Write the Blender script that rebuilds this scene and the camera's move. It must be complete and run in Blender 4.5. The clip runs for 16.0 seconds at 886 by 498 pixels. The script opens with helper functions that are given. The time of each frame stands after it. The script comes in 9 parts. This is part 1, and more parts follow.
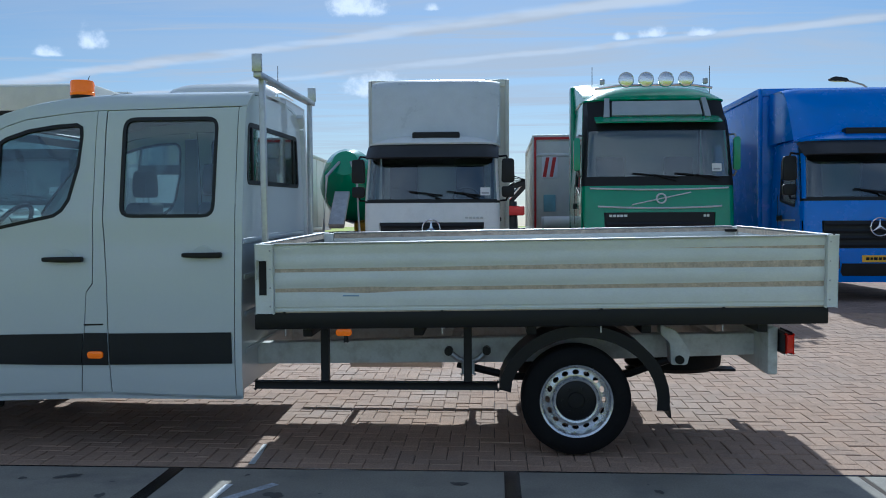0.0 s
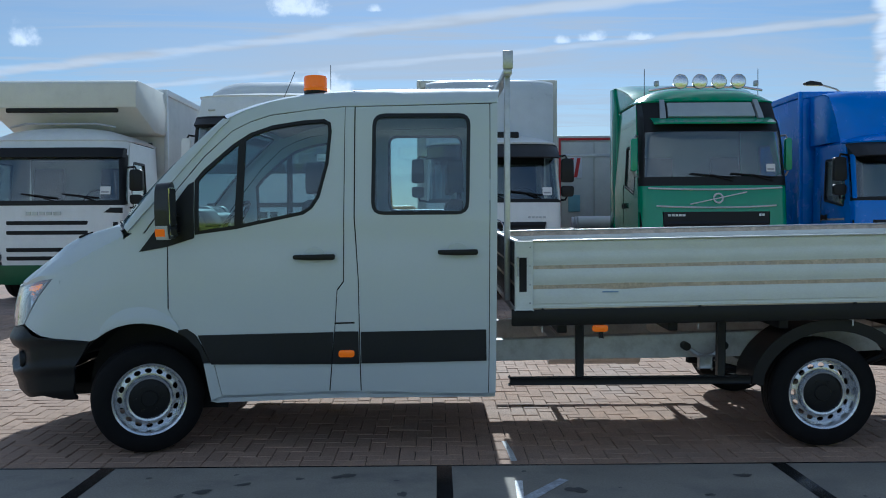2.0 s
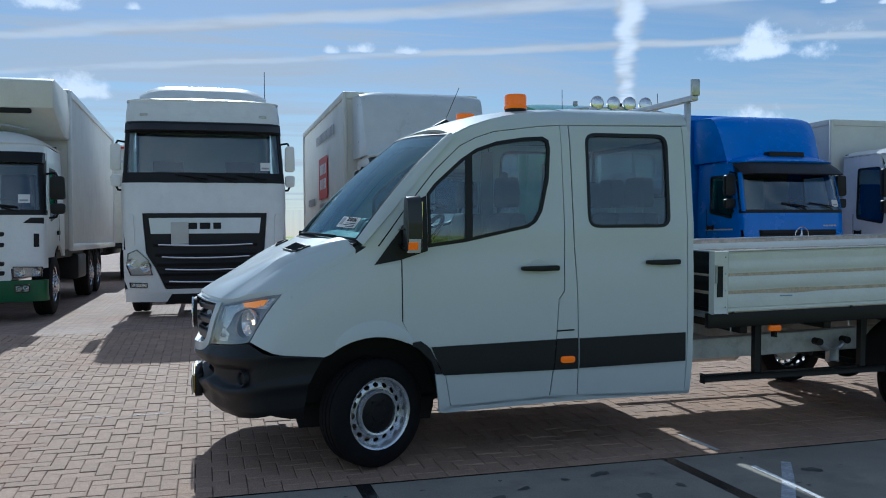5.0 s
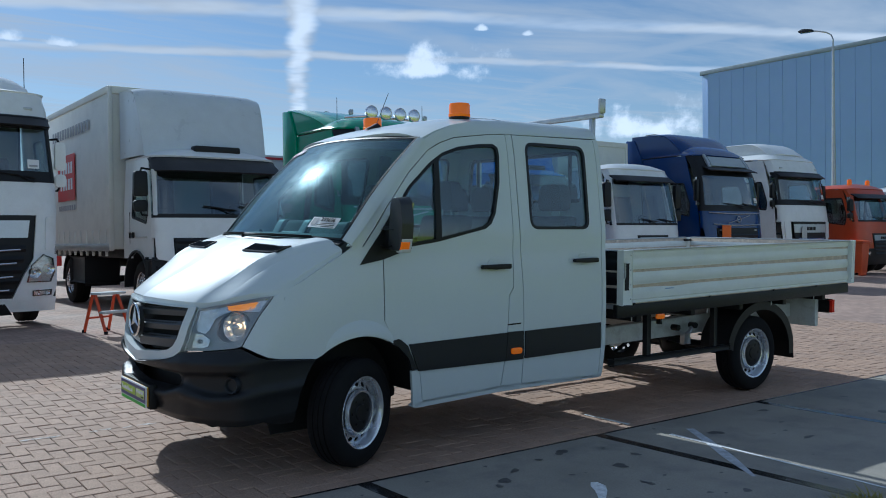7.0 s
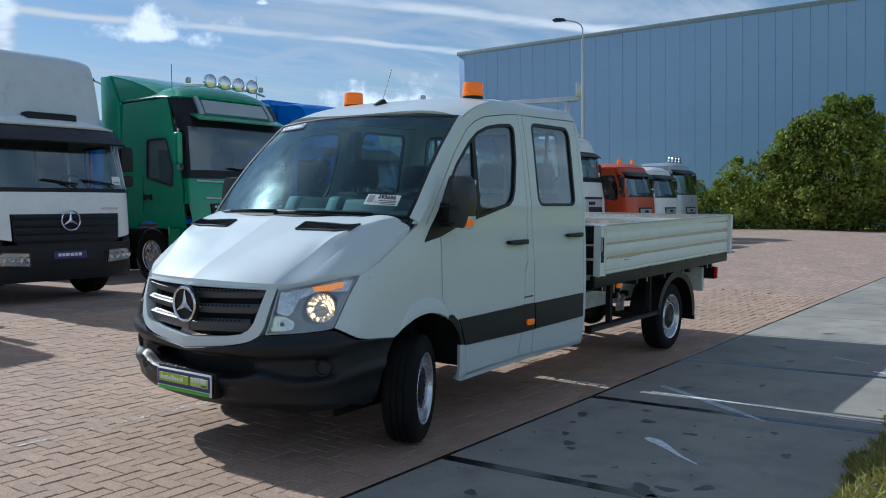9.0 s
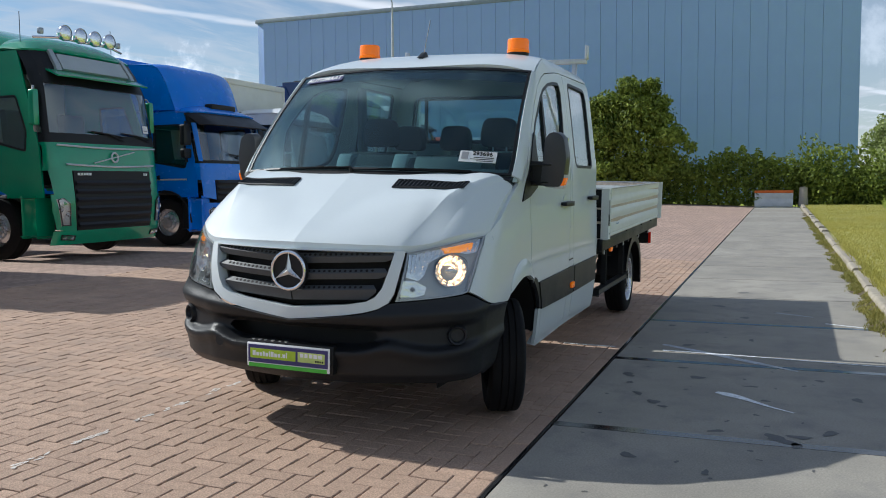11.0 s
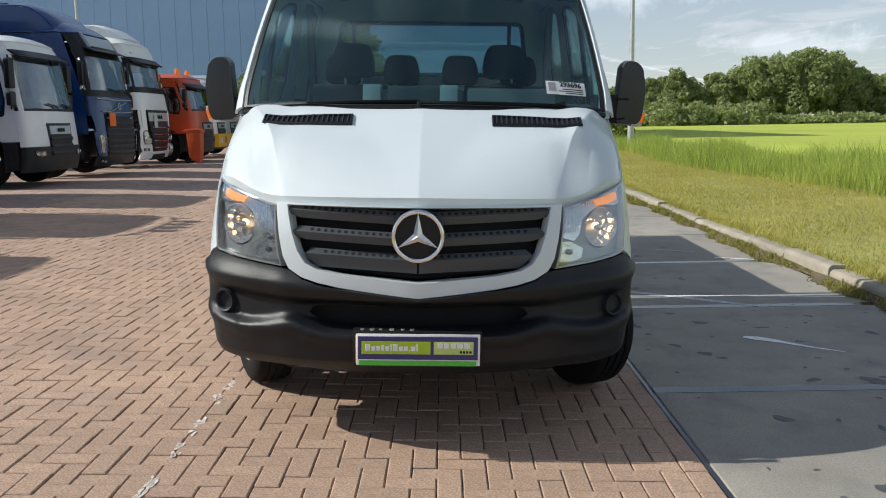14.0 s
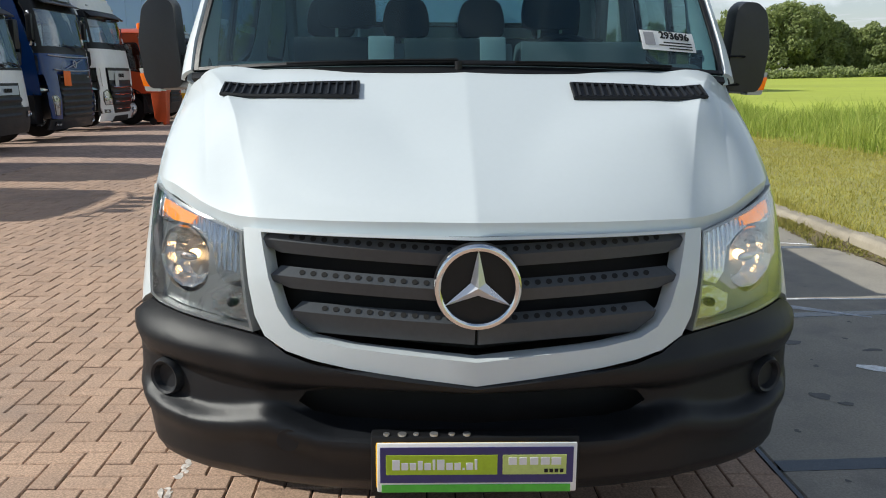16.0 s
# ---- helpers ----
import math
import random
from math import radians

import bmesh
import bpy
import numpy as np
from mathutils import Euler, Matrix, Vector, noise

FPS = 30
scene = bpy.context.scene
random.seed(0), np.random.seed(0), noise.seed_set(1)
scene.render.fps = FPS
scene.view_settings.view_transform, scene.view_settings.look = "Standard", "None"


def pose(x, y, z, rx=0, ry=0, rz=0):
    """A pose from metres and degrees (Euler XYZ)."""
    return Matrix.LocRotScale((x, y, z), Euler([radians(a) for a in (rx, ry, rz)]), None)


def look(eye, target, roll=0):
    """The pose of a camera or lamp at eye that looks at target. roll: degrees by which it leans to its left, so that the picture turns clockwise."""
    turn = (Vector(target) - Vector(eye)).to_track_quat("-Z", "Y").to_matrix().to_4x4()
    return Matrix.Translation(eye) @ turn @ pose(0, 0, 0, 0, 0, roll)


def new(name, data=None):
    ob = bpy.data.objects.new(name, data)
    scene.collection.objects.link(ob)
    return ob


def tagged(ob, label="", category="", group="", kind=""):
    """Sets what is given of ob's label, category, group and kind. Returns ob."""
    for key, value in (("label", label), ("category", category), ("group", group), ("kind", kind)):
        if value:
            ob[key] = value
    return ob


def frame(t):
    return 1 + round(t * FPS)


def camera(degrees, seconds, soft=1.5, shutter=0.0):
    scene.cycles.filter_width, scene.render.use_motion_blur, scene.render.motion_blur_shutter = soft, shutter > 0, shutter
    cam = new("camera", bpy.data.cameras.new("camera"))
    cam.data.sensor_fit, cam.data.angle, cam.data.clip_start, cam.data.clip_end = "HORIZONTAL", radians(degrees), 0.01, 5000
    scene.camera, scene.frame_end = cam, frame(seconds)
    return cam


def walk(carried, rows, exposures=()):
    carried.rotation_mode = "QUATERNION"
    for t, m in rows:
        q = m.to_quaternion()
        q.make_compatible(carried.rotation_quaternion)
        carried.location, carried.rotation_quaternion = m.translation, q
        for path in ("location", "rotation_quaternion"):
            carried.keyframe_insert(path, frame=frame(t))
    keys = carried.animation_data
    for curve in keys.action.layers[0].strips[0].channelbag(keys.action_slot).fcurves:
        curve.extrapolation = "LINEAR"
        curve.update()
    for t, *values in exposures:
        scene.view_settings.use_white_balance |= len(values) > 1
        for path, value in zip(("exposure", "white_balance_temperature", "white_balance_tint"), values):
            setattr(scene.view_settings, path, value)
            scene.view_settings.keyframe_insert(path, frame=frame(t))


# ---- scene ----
cam = camera(54.3, 16.0, 1.0)
METRES, EYE, TILT, LEAN, TURN = 14.816, 1.46, 0.0, -0.46, 3.4
ROWS = [
    (0.0, 0.0, 0.0, 0.0, -0.02, -1.52, 0.7),
    (0.5, -0.0334, -0.0016, 0.001, -1.33, -1.56, 0.72),
    (1.0, -0.0659, 0.0016, 0.0008, -2.37, -1.55, 0.8),
    (1.5, -0.0996, 0.0015, -0.0001, -3.06, -1.52, 0.79),
    (2.0, -0.1317, 0.0026, -0.0003, -3.76, -1.47, 0.83),
    (2.5, -0.1646, 0.0086, 0.0003, -4.55, -1.38, 0.82),
    (3.0, -0.1967, 0.0114, 0.0018, -5.67, -1.32, 0.85),
    (5.5, -0.3551, 0.0276, 0.0044, -24.54, -0.93, 1.03),
    (6.0, -0.384, 0.0414, 0.0032, -30.85, -0.9, 1.06),
    (6.5, -0.4159, 0.0561, 0.0037, -36.2, -0.95, 0.98),
    (7.0, -0.4444, 0.0734, 0.0032, -40.28, -0.94, 0.95),
    (7.5, -0.4724, 0.0972, 0.0029, -44.66, -1.1, 0.91),
    (8.0, -0.4991, 0.1211, 0.0056, -49.39, -1.37, 0.89),
    (8.5, -0.5175, 0.1474, 0.006, -53.84, -2.13, 0.96),
    (9.0, -0.5401, 0.1708, 0.007, -57.52, -2.96, 1.0),
    (9.5, -0.555, 0.1941, 0.0061, -61.1, -3.65, 0.96),
    (10.0, -0.566, 0.2259, 0.0045, -64.72, -4.23, 0.86),
    (12.5, -0.5813, 0.3984, -0.0003, -85.4, -5.95, 0.81),
    (13.0, -0.5739, 0.4245, 0.0027, -90.14, -6.78, 0.86),
    (13.5, -0.5553, 0.4397, 0.0018, -92.26, -7.57, 0.92),
    (14.0, -0.5361, 0.4498, 0.0016, -93.37, -8.9, 0.9),
    (14.5, -0.5144, 0.4586, 0.0035, -93.87, -10.24, 1.01),
    (15.0, -0.4881, 0.4597, 0.0038, -94.44, -11.45, 1.12),
    (15.5, -0.4629, 0.4612, 0.003, -94.65, -11.66, 1.11),
    (16.0, -0.4418, 0.4606, 0.0041, -95.04, -11.77, 1.08),
]
EXPOSURES = [(0.0, -0.15, 5240, 4), (3.2, -0.20, 5220, 3), (5.5, -0.28, 5200, 3), (7.0, -0.28, 5180, 3), (8.0, -0.20, 5200, 3), (9.5, -0.07, 5560, 5), (12.5, 0.18, 6120, 8), (14.0, 0.16, 6280, 8), (16.0, 0.15, 6300, 7)]
walk(cam, [(t, pose(0, 0, EYE, TILT, LEAN, TURN) @ pose(METRES * x, METRES * y, METRES * z, 90 + pitch, roll, yaw)) for t, x, y, z, yaw, pitch, roll in ROWS], EXPOSURES)

# ---- world, sun ----
SUN_EL, SUN_AZ = 36.5, 1.0          # the sun stands behind the row of lorries, over +y
world = bpy.data.worlds.new("world")
scene.world = world
world.use_nodes = True


def build_sky():
    nt = world.node_tree
    nt.nodes.clear()
    N, Lk = nt.nodes.new, nt.links.new
    out, bg = N("ShaderNodeOutputWorld"), N("ShaderNodeBackground")
    sky = N("ShaderNodeTexSky")
    sky.sky_type, sky.sun_disc = "NISHITA", False
    sky.sun_elevation, sky.sun_rotation = radians(SUN_EL), radians(SUN_AZ)
    sky.air_density, sky.dust_density, sky.ozone_density = 1.0, 0.25, 1.8
    tc = N("ShaderNodeTexCoord")
    bg.inputs["Strength"].default_value = 0.082

    def math_node(op, a, b=None, clamp=False):
        n = N("ShaderNodeMath")
        n.operation, n.use_clamp = op, clamp
        for i, v in enumerate((a, b)):
            if v is None:
                continue
            if isinstance(v, (int, float)):
                n.inputs[i].default_value = v
            else:
                Lk(v, n.inputs[i])
        return n.outputs[0]

    sep = N("ShaderNodeSeparateXYZ")
    Lk(tc.outputs["Generated"], sep.inputs[0])
    dx, dy, dz = sep.outputs
    up = math_node("MAXIMUM", dz, 0.03)
    # the cloud layer lies on a plane far above: direction over its height
    px, py = math_node("DIVIDE", dx, up), math_node("DIVIDE", dy, up)
    com = N("ShaderNodeCombineXYZ")
    Lk(px, com.inputs[0]), Lk(py, com.inputs[1])
    plane = com.outputs[0]

    def noise_of(scale, detail, rough, off=(0, 0, 0), stretch=(1, 1, 1), rot=0.0, lac=2.0, dist=0.0):
        mp = N("ShaderNodeMapping")
        mp.inputs["Location"].default_value = off
        mp.inputs["Scale"].default_value = stretch
        mp.inputs["Rotation"].default_value = (0, 0, radians(rot))
        Lk(plane, mp.inputs[0])
        nz = N("ShaderNodeTexNoise")
        nz.inputs["Scale"].default_value, nz.inputs["Detail"].default_value = scale, detail
        nz.inputs["Roughness"].default_value, nz.inputs["Distortion"].default_value = rough, dist
        Lk(mp.outputs[0], nz.inputs["Vector"])
        return nz.outputs["Fac"]

    def ramp(v, a, b, top=1.0):
        m = N("ShaderNodeMapRange")
        m.interpolation_type = "SMOOTHSTEP"
        m.inputs["From Min"].default_value, m.inputs["From Max"].default_value = a, b
        m.inputs["To Min"].default_value, m.inputs["To Max"].default_value = 0.0, top
        Lk(v, m.inputs["Value"])
        return m.outputs[0]

    def trail(nx, ny, d, width, strength, rough_scale, end=None):
        """A contrail: a straight band across the cloud plane, frayed by noise."""
        s = math_node("ADD", math_node("MULTIPLY", px, nx), math_node("MULTIPLY", py, ny))
        wob = math_node("MULTIPLY", math_node("SUBTRACT", noise_of(rough_scale, 3, 0.6), 0.5), width * 2.2)
        dist = math_node("ABSOLUTE", math_node("ADD", math_node("SUBTRACT", s, d), wob))
        band = ramp(dist, width, width * 0.15, strength)
        frayed = math_node("MULTIPLY", band, ramp(noise_of(rough_scale * 0.7, 4, 0.65, off=(3, 1, 0)), 0.28, 0.6))
        if end:
            ex, ey, e0, e1 = end
            al = math_node("ADD", math_node("MULTIPLY", px, ex), math_node("MULTIPLY", py, ey))
            frayed = math_node("MULTIPLY", frayed, ramp(al, e0, e1))
        return frayed

    # thin drawn-out cirrus
    cirrus = math_node("MULTIPLY", ramp(noise_of(0.55, 6, 0.6, off=(4.2, 7.7, 0), stretch=(0.55, 1.5, 1), rot=24, dist=0.6), 0.37, 0.68, 0.85),
                       ramp(noise_of(0.20, 2, 0.5, off=(9, 2, 0)), 0.30, 0.58))
    feather = math_node("MULTIPLY", ramp(noise_of(1.1, 9, 0.68, off=(2.3, 1.1, 0), stretch=(0.35, 1.9, 1), rot=24, dist=0.9), 0.43, 0.72, 0.85),
                        ramp(noise_of(0.33, 3, 0.55, off=(5, 8, 0)), 0.30, 0.54))
    cover = math_node("MAXIMUM", cirrus, feather)
    for t in TRAILS:
        cover = math_node("MAXIMUM", cover, trail(*t))
    # small fair-weather clouds, lumpy above and flat below, given by azimuth, elevation and half sizes in degrees
    azim = math_node("MULTIPLY", math_node("ARCTAN2", dx, dy), 57.2958)
    elev = math_node("MULTIPLY", math_node("ARCSINE", dz), 57.2958)
    ball_nz = N("ShaderNodeTexNoise")
    ball_nz.inputs["Scale"].default_value, ball_nz.inputs["Detail"].default_value, ball_nz.inputs["Roughness"].default_value = 26.0, 7.0, 0.62
    Lk(tc.outputs["Generated"], ball_nz.inputs["Vector"])
    lump = math_node("MULTIPLY", math_node("SUBTRACT", ball_nz.outputs["Fac"], 0.5), 2.6)
    puffs = 0.0
    for a0, e0, wa, we, amount in PUFFS:
        ex = math_node("DIVIDE", math_node("SUBTRACT", azim, a0), wa)
        rise = math_node("SUBTRACT", elev, e0)
        ey = math_node("MAXIMUM", math_node("DIVIDE", rise, we), math_node("DIVIDE", rise, -0.35 * we))
        q = math_node("SQRT", math_node("ADD", math_node("MULTIPLY", ex, ex), math_node("MULTIPLY", ey, ey)))
        puffs = math_node("MAXIMUM", puffs, ramp(math_node("ADD", math_node("SUBTRACT", 0.85, q), lump), 0.0, 0.75, amount))
    puffs = math_node("MAXIMUM", puffs, math_node("MULTIPLY", trail(0.892, -0.452, 0.06, 0.075, 0.9, 1.6), ramp(dy, 0.0, 0.3)))
    for t in ((0.425, 0.905, 3.82, 0.14, 0.30, 1.6), (0.410, 0.912, 4.72, 0.12, 0.26, 1.8)):
        puffs = math_node("MAXIMUM", puffs, trail(*t))
    veil = ramp(noise_of(0.55, 7, 0.55, off=(31.3, 5.1, 0)), 0.62, 0.78, 0.6)
    cover = math_node("MAXIMUM", cover, veil)
    haze = math_node("MAXIMUM", ramp(dz, 0.24, 0.0, 0.42), math_node("MULTIPLY", ramp(dz, 0.55, 0.05, 0.42), ramp(dy, 0.20, -0.20)))
    cover = math_node("MAXIMUM", cover, haze)
    # the clouds away from the sun are lit from the front
    glow = N("ShaderNodeVectorMath")
    glow.operation = "DOT_PRODUCT"
    Lk(tc.outputs["Generated"], glow.inputs[0])
    el, az = radians(SUN_EL), radians(SUN_AZ)
    glow.inputs[1].default_value = (math.sin(az) * math.cos(el), math.cos(az) * math.cos(el), math.sin(el))
    lit = math_node("SUBTRACT", CLOUD[0], math_node("MULTIPLY", ramp(glow.outputs["Value"], 0.2, 1.0), CLOUD[1]))
    cloud = N("ShaderNodeCombineXYZ")
    Lk(lit, cloud.inputs[0]), Lk(math_node("MULTIPLY", lit, 1.02), cloud.inputs[1]), Lk(math_node("MULTIPLY", lit, 1.08), cloud.inputs[2])
    mix = N("ShaderNodeMix")
    mix.data_type = "RGBA"
    Lk(cover, mix.inputs["Factor"]), Lk(sky.outputs[0], mix.inputs["A"]), Lk(cloud.outputs[0], mix.inputs["B"])
    white = N("ShaderNodeVectorMath")
    white.operation = "SCALE"
    Lk(cloud.outputs[0], white.inputs[0])
    white.inputs["Scale"].default_value = 1.7
    top = N("ShaderNodeMix")
    top.data_type = "RGBA"
    Lk(puffs, top.inputs["Factor"]), Lk(mix.outputs["Result"], top.inputs["A"]), Lk(white.outputs[0], top.inputs["B"])
    Lk(top.outputs["Result"], bg.inputs["Color"])
    Lk(bg.outputs[0], out.inputs[0])


CLOUD = (8.2, 1.4)
# contrails: normal x, y; offset; half width; strength; fraying
TRAILS = [
    (0.425, 0.905, 3.82, 0.20, 1.0, 1.3),
    (0.410, 0.912, 4.72, 0.16, 0.95, 1.5),
    (0.892, -0.452, 0.06, 0.10, 1.0, 2.2),
    (0.977, -0.211, 3.01, 0.20, 0.45, 1.0),
    (0.25, 0.97, 6.2, 0.25, 0.5, 0.8),
    (-0.2, 0.98, 2.9, 0.25, 0.5, 0.8),
]
PUFFS = [(35.8, 11.0, 5.0, 2.0, 1.0), (39.6, 13.6, 0.5, 0.4, 0.9), (42.6, 13.2, 0.4, 0.3, 0.8), (50.5, 6.8, 5.5, 2.2, 1.0), 
         (35.0, 6.9, 3.2, 1.3, 0.95), (-8.7, 13.9, 2.6, 1.5, 1.0), (-4.0, 14.0, 1.0, 0.6, 0.9), (-25.3, 11.0, 1.2, 1.3, 0.95), (-27.5, 10.3, 1.6, 0.6, 0.9),
         (-7.2, 8.8, 2.6, 1.4, 0.95), (8.2, 11.9, 0.7, 0.5, 0.85), (10.2, 12.0, 1.0, 0.6, 0.9), (13.2, 11.9, 1.0, 0.5, 0.8), (-35.0, 8.0, 3.0, 1.2, 0.8), (-58.0, 9.0, 4.0, 1.6, 0.9), (100, 7.5, 9.0, 3.6, 0.28), (112, 4.0, 6.0, 1.8, 0.28), (88, 3.2, 4.0, 1.4, 0.25)]
build_sky()

sun = new("sun", bpy.data.lights.new("sun", "SUN"))
sun.data.energy, sun.data.angle, sun.data.color = 4.2, radians(0.53), (1.0, 0.95, 0.86)
sun.matrix_world = look((0, 60 * math.cos(radians(SUN_EL)), 60 * math.sin(radians(SUN_EL))), (0, 0, 0))

# ---- tools ----
def thing(name, label, category, m=None, group="", kind=""):
    ob = tagged(new(name), label, category, group, kind)
    ob.empty_display_size = 0.1
    if m is not None:
        ob.matrix_world = m
    return ob


def part(name, bm, material, parent, label="", smooth=True, kind=""):
    """One bmesh as one mesh object under a thing or a part."""
    me = bpy.data.meshes.new(name)
    bm.normal_update()
    if smooth:
        for f in bm.faces:
            f.smooth = True
        for e in bm.edges:
            if len(e.link_faces) == 2 and e.calc_face_angle(0) > 0.6:
                e.smooth = False
    bm.to_mesh(me)
    bm.free()
    me.materials.append(material)
    ob = new(name, me)
    if parent is not None:
        ob.parent = parent
    return tagged(ob, label, "", "", kind)


def single(name, bm, material, label, category, m=None, group="", kind="", smooth=True):
    ob = part(name, bm, material, None, "", smooth)
    if m is not None:
        ob.matrix_world = m
    return tagged(ob, label, category, group, kind)


def merge(a, b):
    """All of bmesh b added to a; b is freed."""
    me = bpy.data.meshes.new("tmp")
    b.to_mesh(me)
    b.free()
    a.from_mesh(me)
    bpy.data.meshes.remove(me)
    return a


def merged(*bms):
    a = bms[0]
    for b in bms[1:]:
        merge(a, b)
    return a


def moved(bm, m):
    bmesh.ops.transform(bm, matrix=m, verts=bm.verts)
    return bm


def box(x0, y0, z0, x1, y1, z1, bevel=0.0, seg=2):
    bm = bmesh.new()
    bmesh.ops.create_cube(bm, size=1)
    for v in bm.verts:
        v.co = Vector(((x0 + x1) / 2 + v.co.x * (x1 - x0), (y0 + y1) / 2 + v.co.y * (y1 - y0), (z0 + z1) / 2 + v.co.z * (z1 - z0)))
    if bevel > 0:
        bmesh.ops.bevel(bm, geom=bm.edges[:], offset=min(bevel, 0.45 * min(abs(x1 - x0), abs(y1 - y0), abs(z1 - z0))), segments=seg, profile=0.5, affect="EDGES")
    return bm


def cyl(p0, p1, r, r1=None, n=20, caps=True):
    p0, p1 = Vector(p0), Vector(p1)
    bm = bmesh.new()
    d = p1 - p0
    q = d.to_track_quat("Z", "Y").to_matrix().to_4x4()
    bmesh.ops.create_cone(bm, cap_ends=caps, segments=n, radius1=r, radius2=r if r1 is None else r1, depth=d.length)
    return moved(bm, Matrix.Translation((p0 + p1) / 2) @ q)


def ball(c, r, sx=1, sy=1, sz=1, u=16, v=10):
    bm = bmesh.new()
    bmesh.ops.create_uvsphere(bm, u_segments=u, v_segments=v, radius=r)
    return moved(bm, Matrix.Translation(c) @ Matrix.Diagonal((sx, sy, sz, 1)))


def lathe(profile, n=32, m=None, caps=False):
    """A profile of (radius, height) turned about z."""
    bm = bmesh.new()
    rings = []
    for r, h in profile:
        rings.append([bm.verts.new((r * math.cos(2 * math.pi * i / n), r * math.sin(2 * math.pi * i / n), h)) for i in range(n)])
    for a, b in zip(rings, rings[1:]):
        for i in range(n):
            bm.faces.new((a[i], a[(i + 1) % n], b[(i + 1) % n], b[i]))
    for ring, flip in ((rings[0], True), (rings[-1], False)):
        if caps and profile[0 if flip else -1][0] > 1e-4:
            bm.faces.new(ring[::-1] if flip else ring)
    bmesh.ops.remove_doubles(bm, verts=bm.verts, dist=1e-5)
    return moved(bm, m) if m is not None else bm


def tube(points, r, n=8, closed=False):
    """A round bar along points."""
    pts = [Vector(p) for p in points]
    bm = bmesh.new()
    rings = []
    for i, p in enumerate(pts):
        a = pts[i - 1] if (i or closed) else p
        b = pts[(i + 1) % len(pts)] if (i < len(pts) - 1 or closed) else p
        t = (b - a).normalized()
        side = t.cross(Vector((0, 0, 1)))
        if side.length < 0.2:
            side = t.cross(Vector((0, 1, 0)))
        side.normalize()
        up = side.cross(t)
        rings.append([bm.verts.new(p + r * (math.cos(2 * math.pi * k / n) * side + math.sin(2 * math.pi * k / n) * up)) for k in range(n)])
    pairs = list(zip(rings, rings[1:])) + ([(rings[-1], rings[0])] if closed else [])
    for a, b in pairs:
        for k in range(n):
            bm.faces.new((a[k], a[(k + 1) % n], b[(k + 1) % n], b[k]))
    if not closed:
        bm.faces.new(rings[0][::-1]), bm.faces.new(rings[-1])
    return bm


def prism(outline, a, b, axis="y", bevel=0.0, seg=2):
    """A polygon of 2D points drawn out from a to b along an axis. axis y: (x, z); x: (y, z); z: (x, y)."""
    def at(p, h):
        return {"y": (p[0], h, p[1]), "x": (h, p[0], p[1]), "z": (p[0], p[1], h)}[axis]
    bm = bmesh.new()
    lo = [bm.verts.new(at(p, a)) for p in outline]
    hi = [bm.verts.new(at(p, b)) for p in outline]
    n = len(outline)
    bm.faces.new(lo), bm.faces.new(hi[::-1])
    for i in range(n):
        bm.faces.new((lo[i], hi[i], hi[(i + 1) % n], lo[(i + 1) % n]))
    bmesh.ops.recalc_face_normals(bm, faces=bm.faces)
    if bevel > 0:
        bmesh.ops.bevel(bm, geom=bm.edges[:], offset=bevel, segments=seg, profile=0.5, affect="EDGES", clamp_overlap=True)
    return bm


def thicken(bm, t):
    """Gives an open sheet a back face, t behind its normals."""
    bm.normal_update()
    old = bm.faces[:]
    ns = {v: v.normal.copy() for v in bm.verts}
    rim = [e for e in bm.edges if len(e.link_faces) == 1]
    back = {v: bm.verts.new(v.co - t * ns[v]) for v in list(ns)}
    for f in old:
        bm.faces.new([back[v] for v in reversed(f.verts)])
    for e in rim:
        f = e.link_faces[0]
        i = [l for l in f.loops if l.edge == e][0]
        a, b = i.vert, i.link_loop_next.vert
        bm.faces.new((b, a, back[a], back[b]))
    return bm


def surf(fn, us, vs, t=0.0):
    """The surface fn(u, v) over the given u and v values."""
    bm = bmesh.new()
    g = [[bm.verts.new(fn(u, v)) for v in vs] for u in us]
    for i in range(len(us) - 1):
        for j in range(len(vs) - 1):
            bm.faces.new((g[i][j], g[i + 1][j], g[i + 1][j + 1], g[i][j + 1]))
    return thicken(bm, t) if t else bm


def span(a, b, n):
    return [a + (b - a) * i / n for i in range(n + 1)]


def rounded(points, r, n=4):
    """A polygon's corners rounded off with radius r (one number, or one for each corner)."""
    out = []
    m = len(points)
    for i in range(m):
        p, a, b = Vector(points[i]), Vector(points[i - 1]), Vector(points[(i + 1) % m])
        ri = r[i] if isinstance(r, (list, tuple)) else r
        da, db = (a - p), (b - p)
        k = min(ri, 0.45 * da.length, 0.45 * db.length)
        if k < 1e-4:
            out.append(tuple(p))
            continue
        pa, pb = p + da.normalized() * k, p + db.normalized() * k
        for j in range(n + 1):
            s = j / n
            out.append(tuple((1 - s) ** 2 * pa + 2 * s * (1 - s) * p + s * s * pb))
    return out


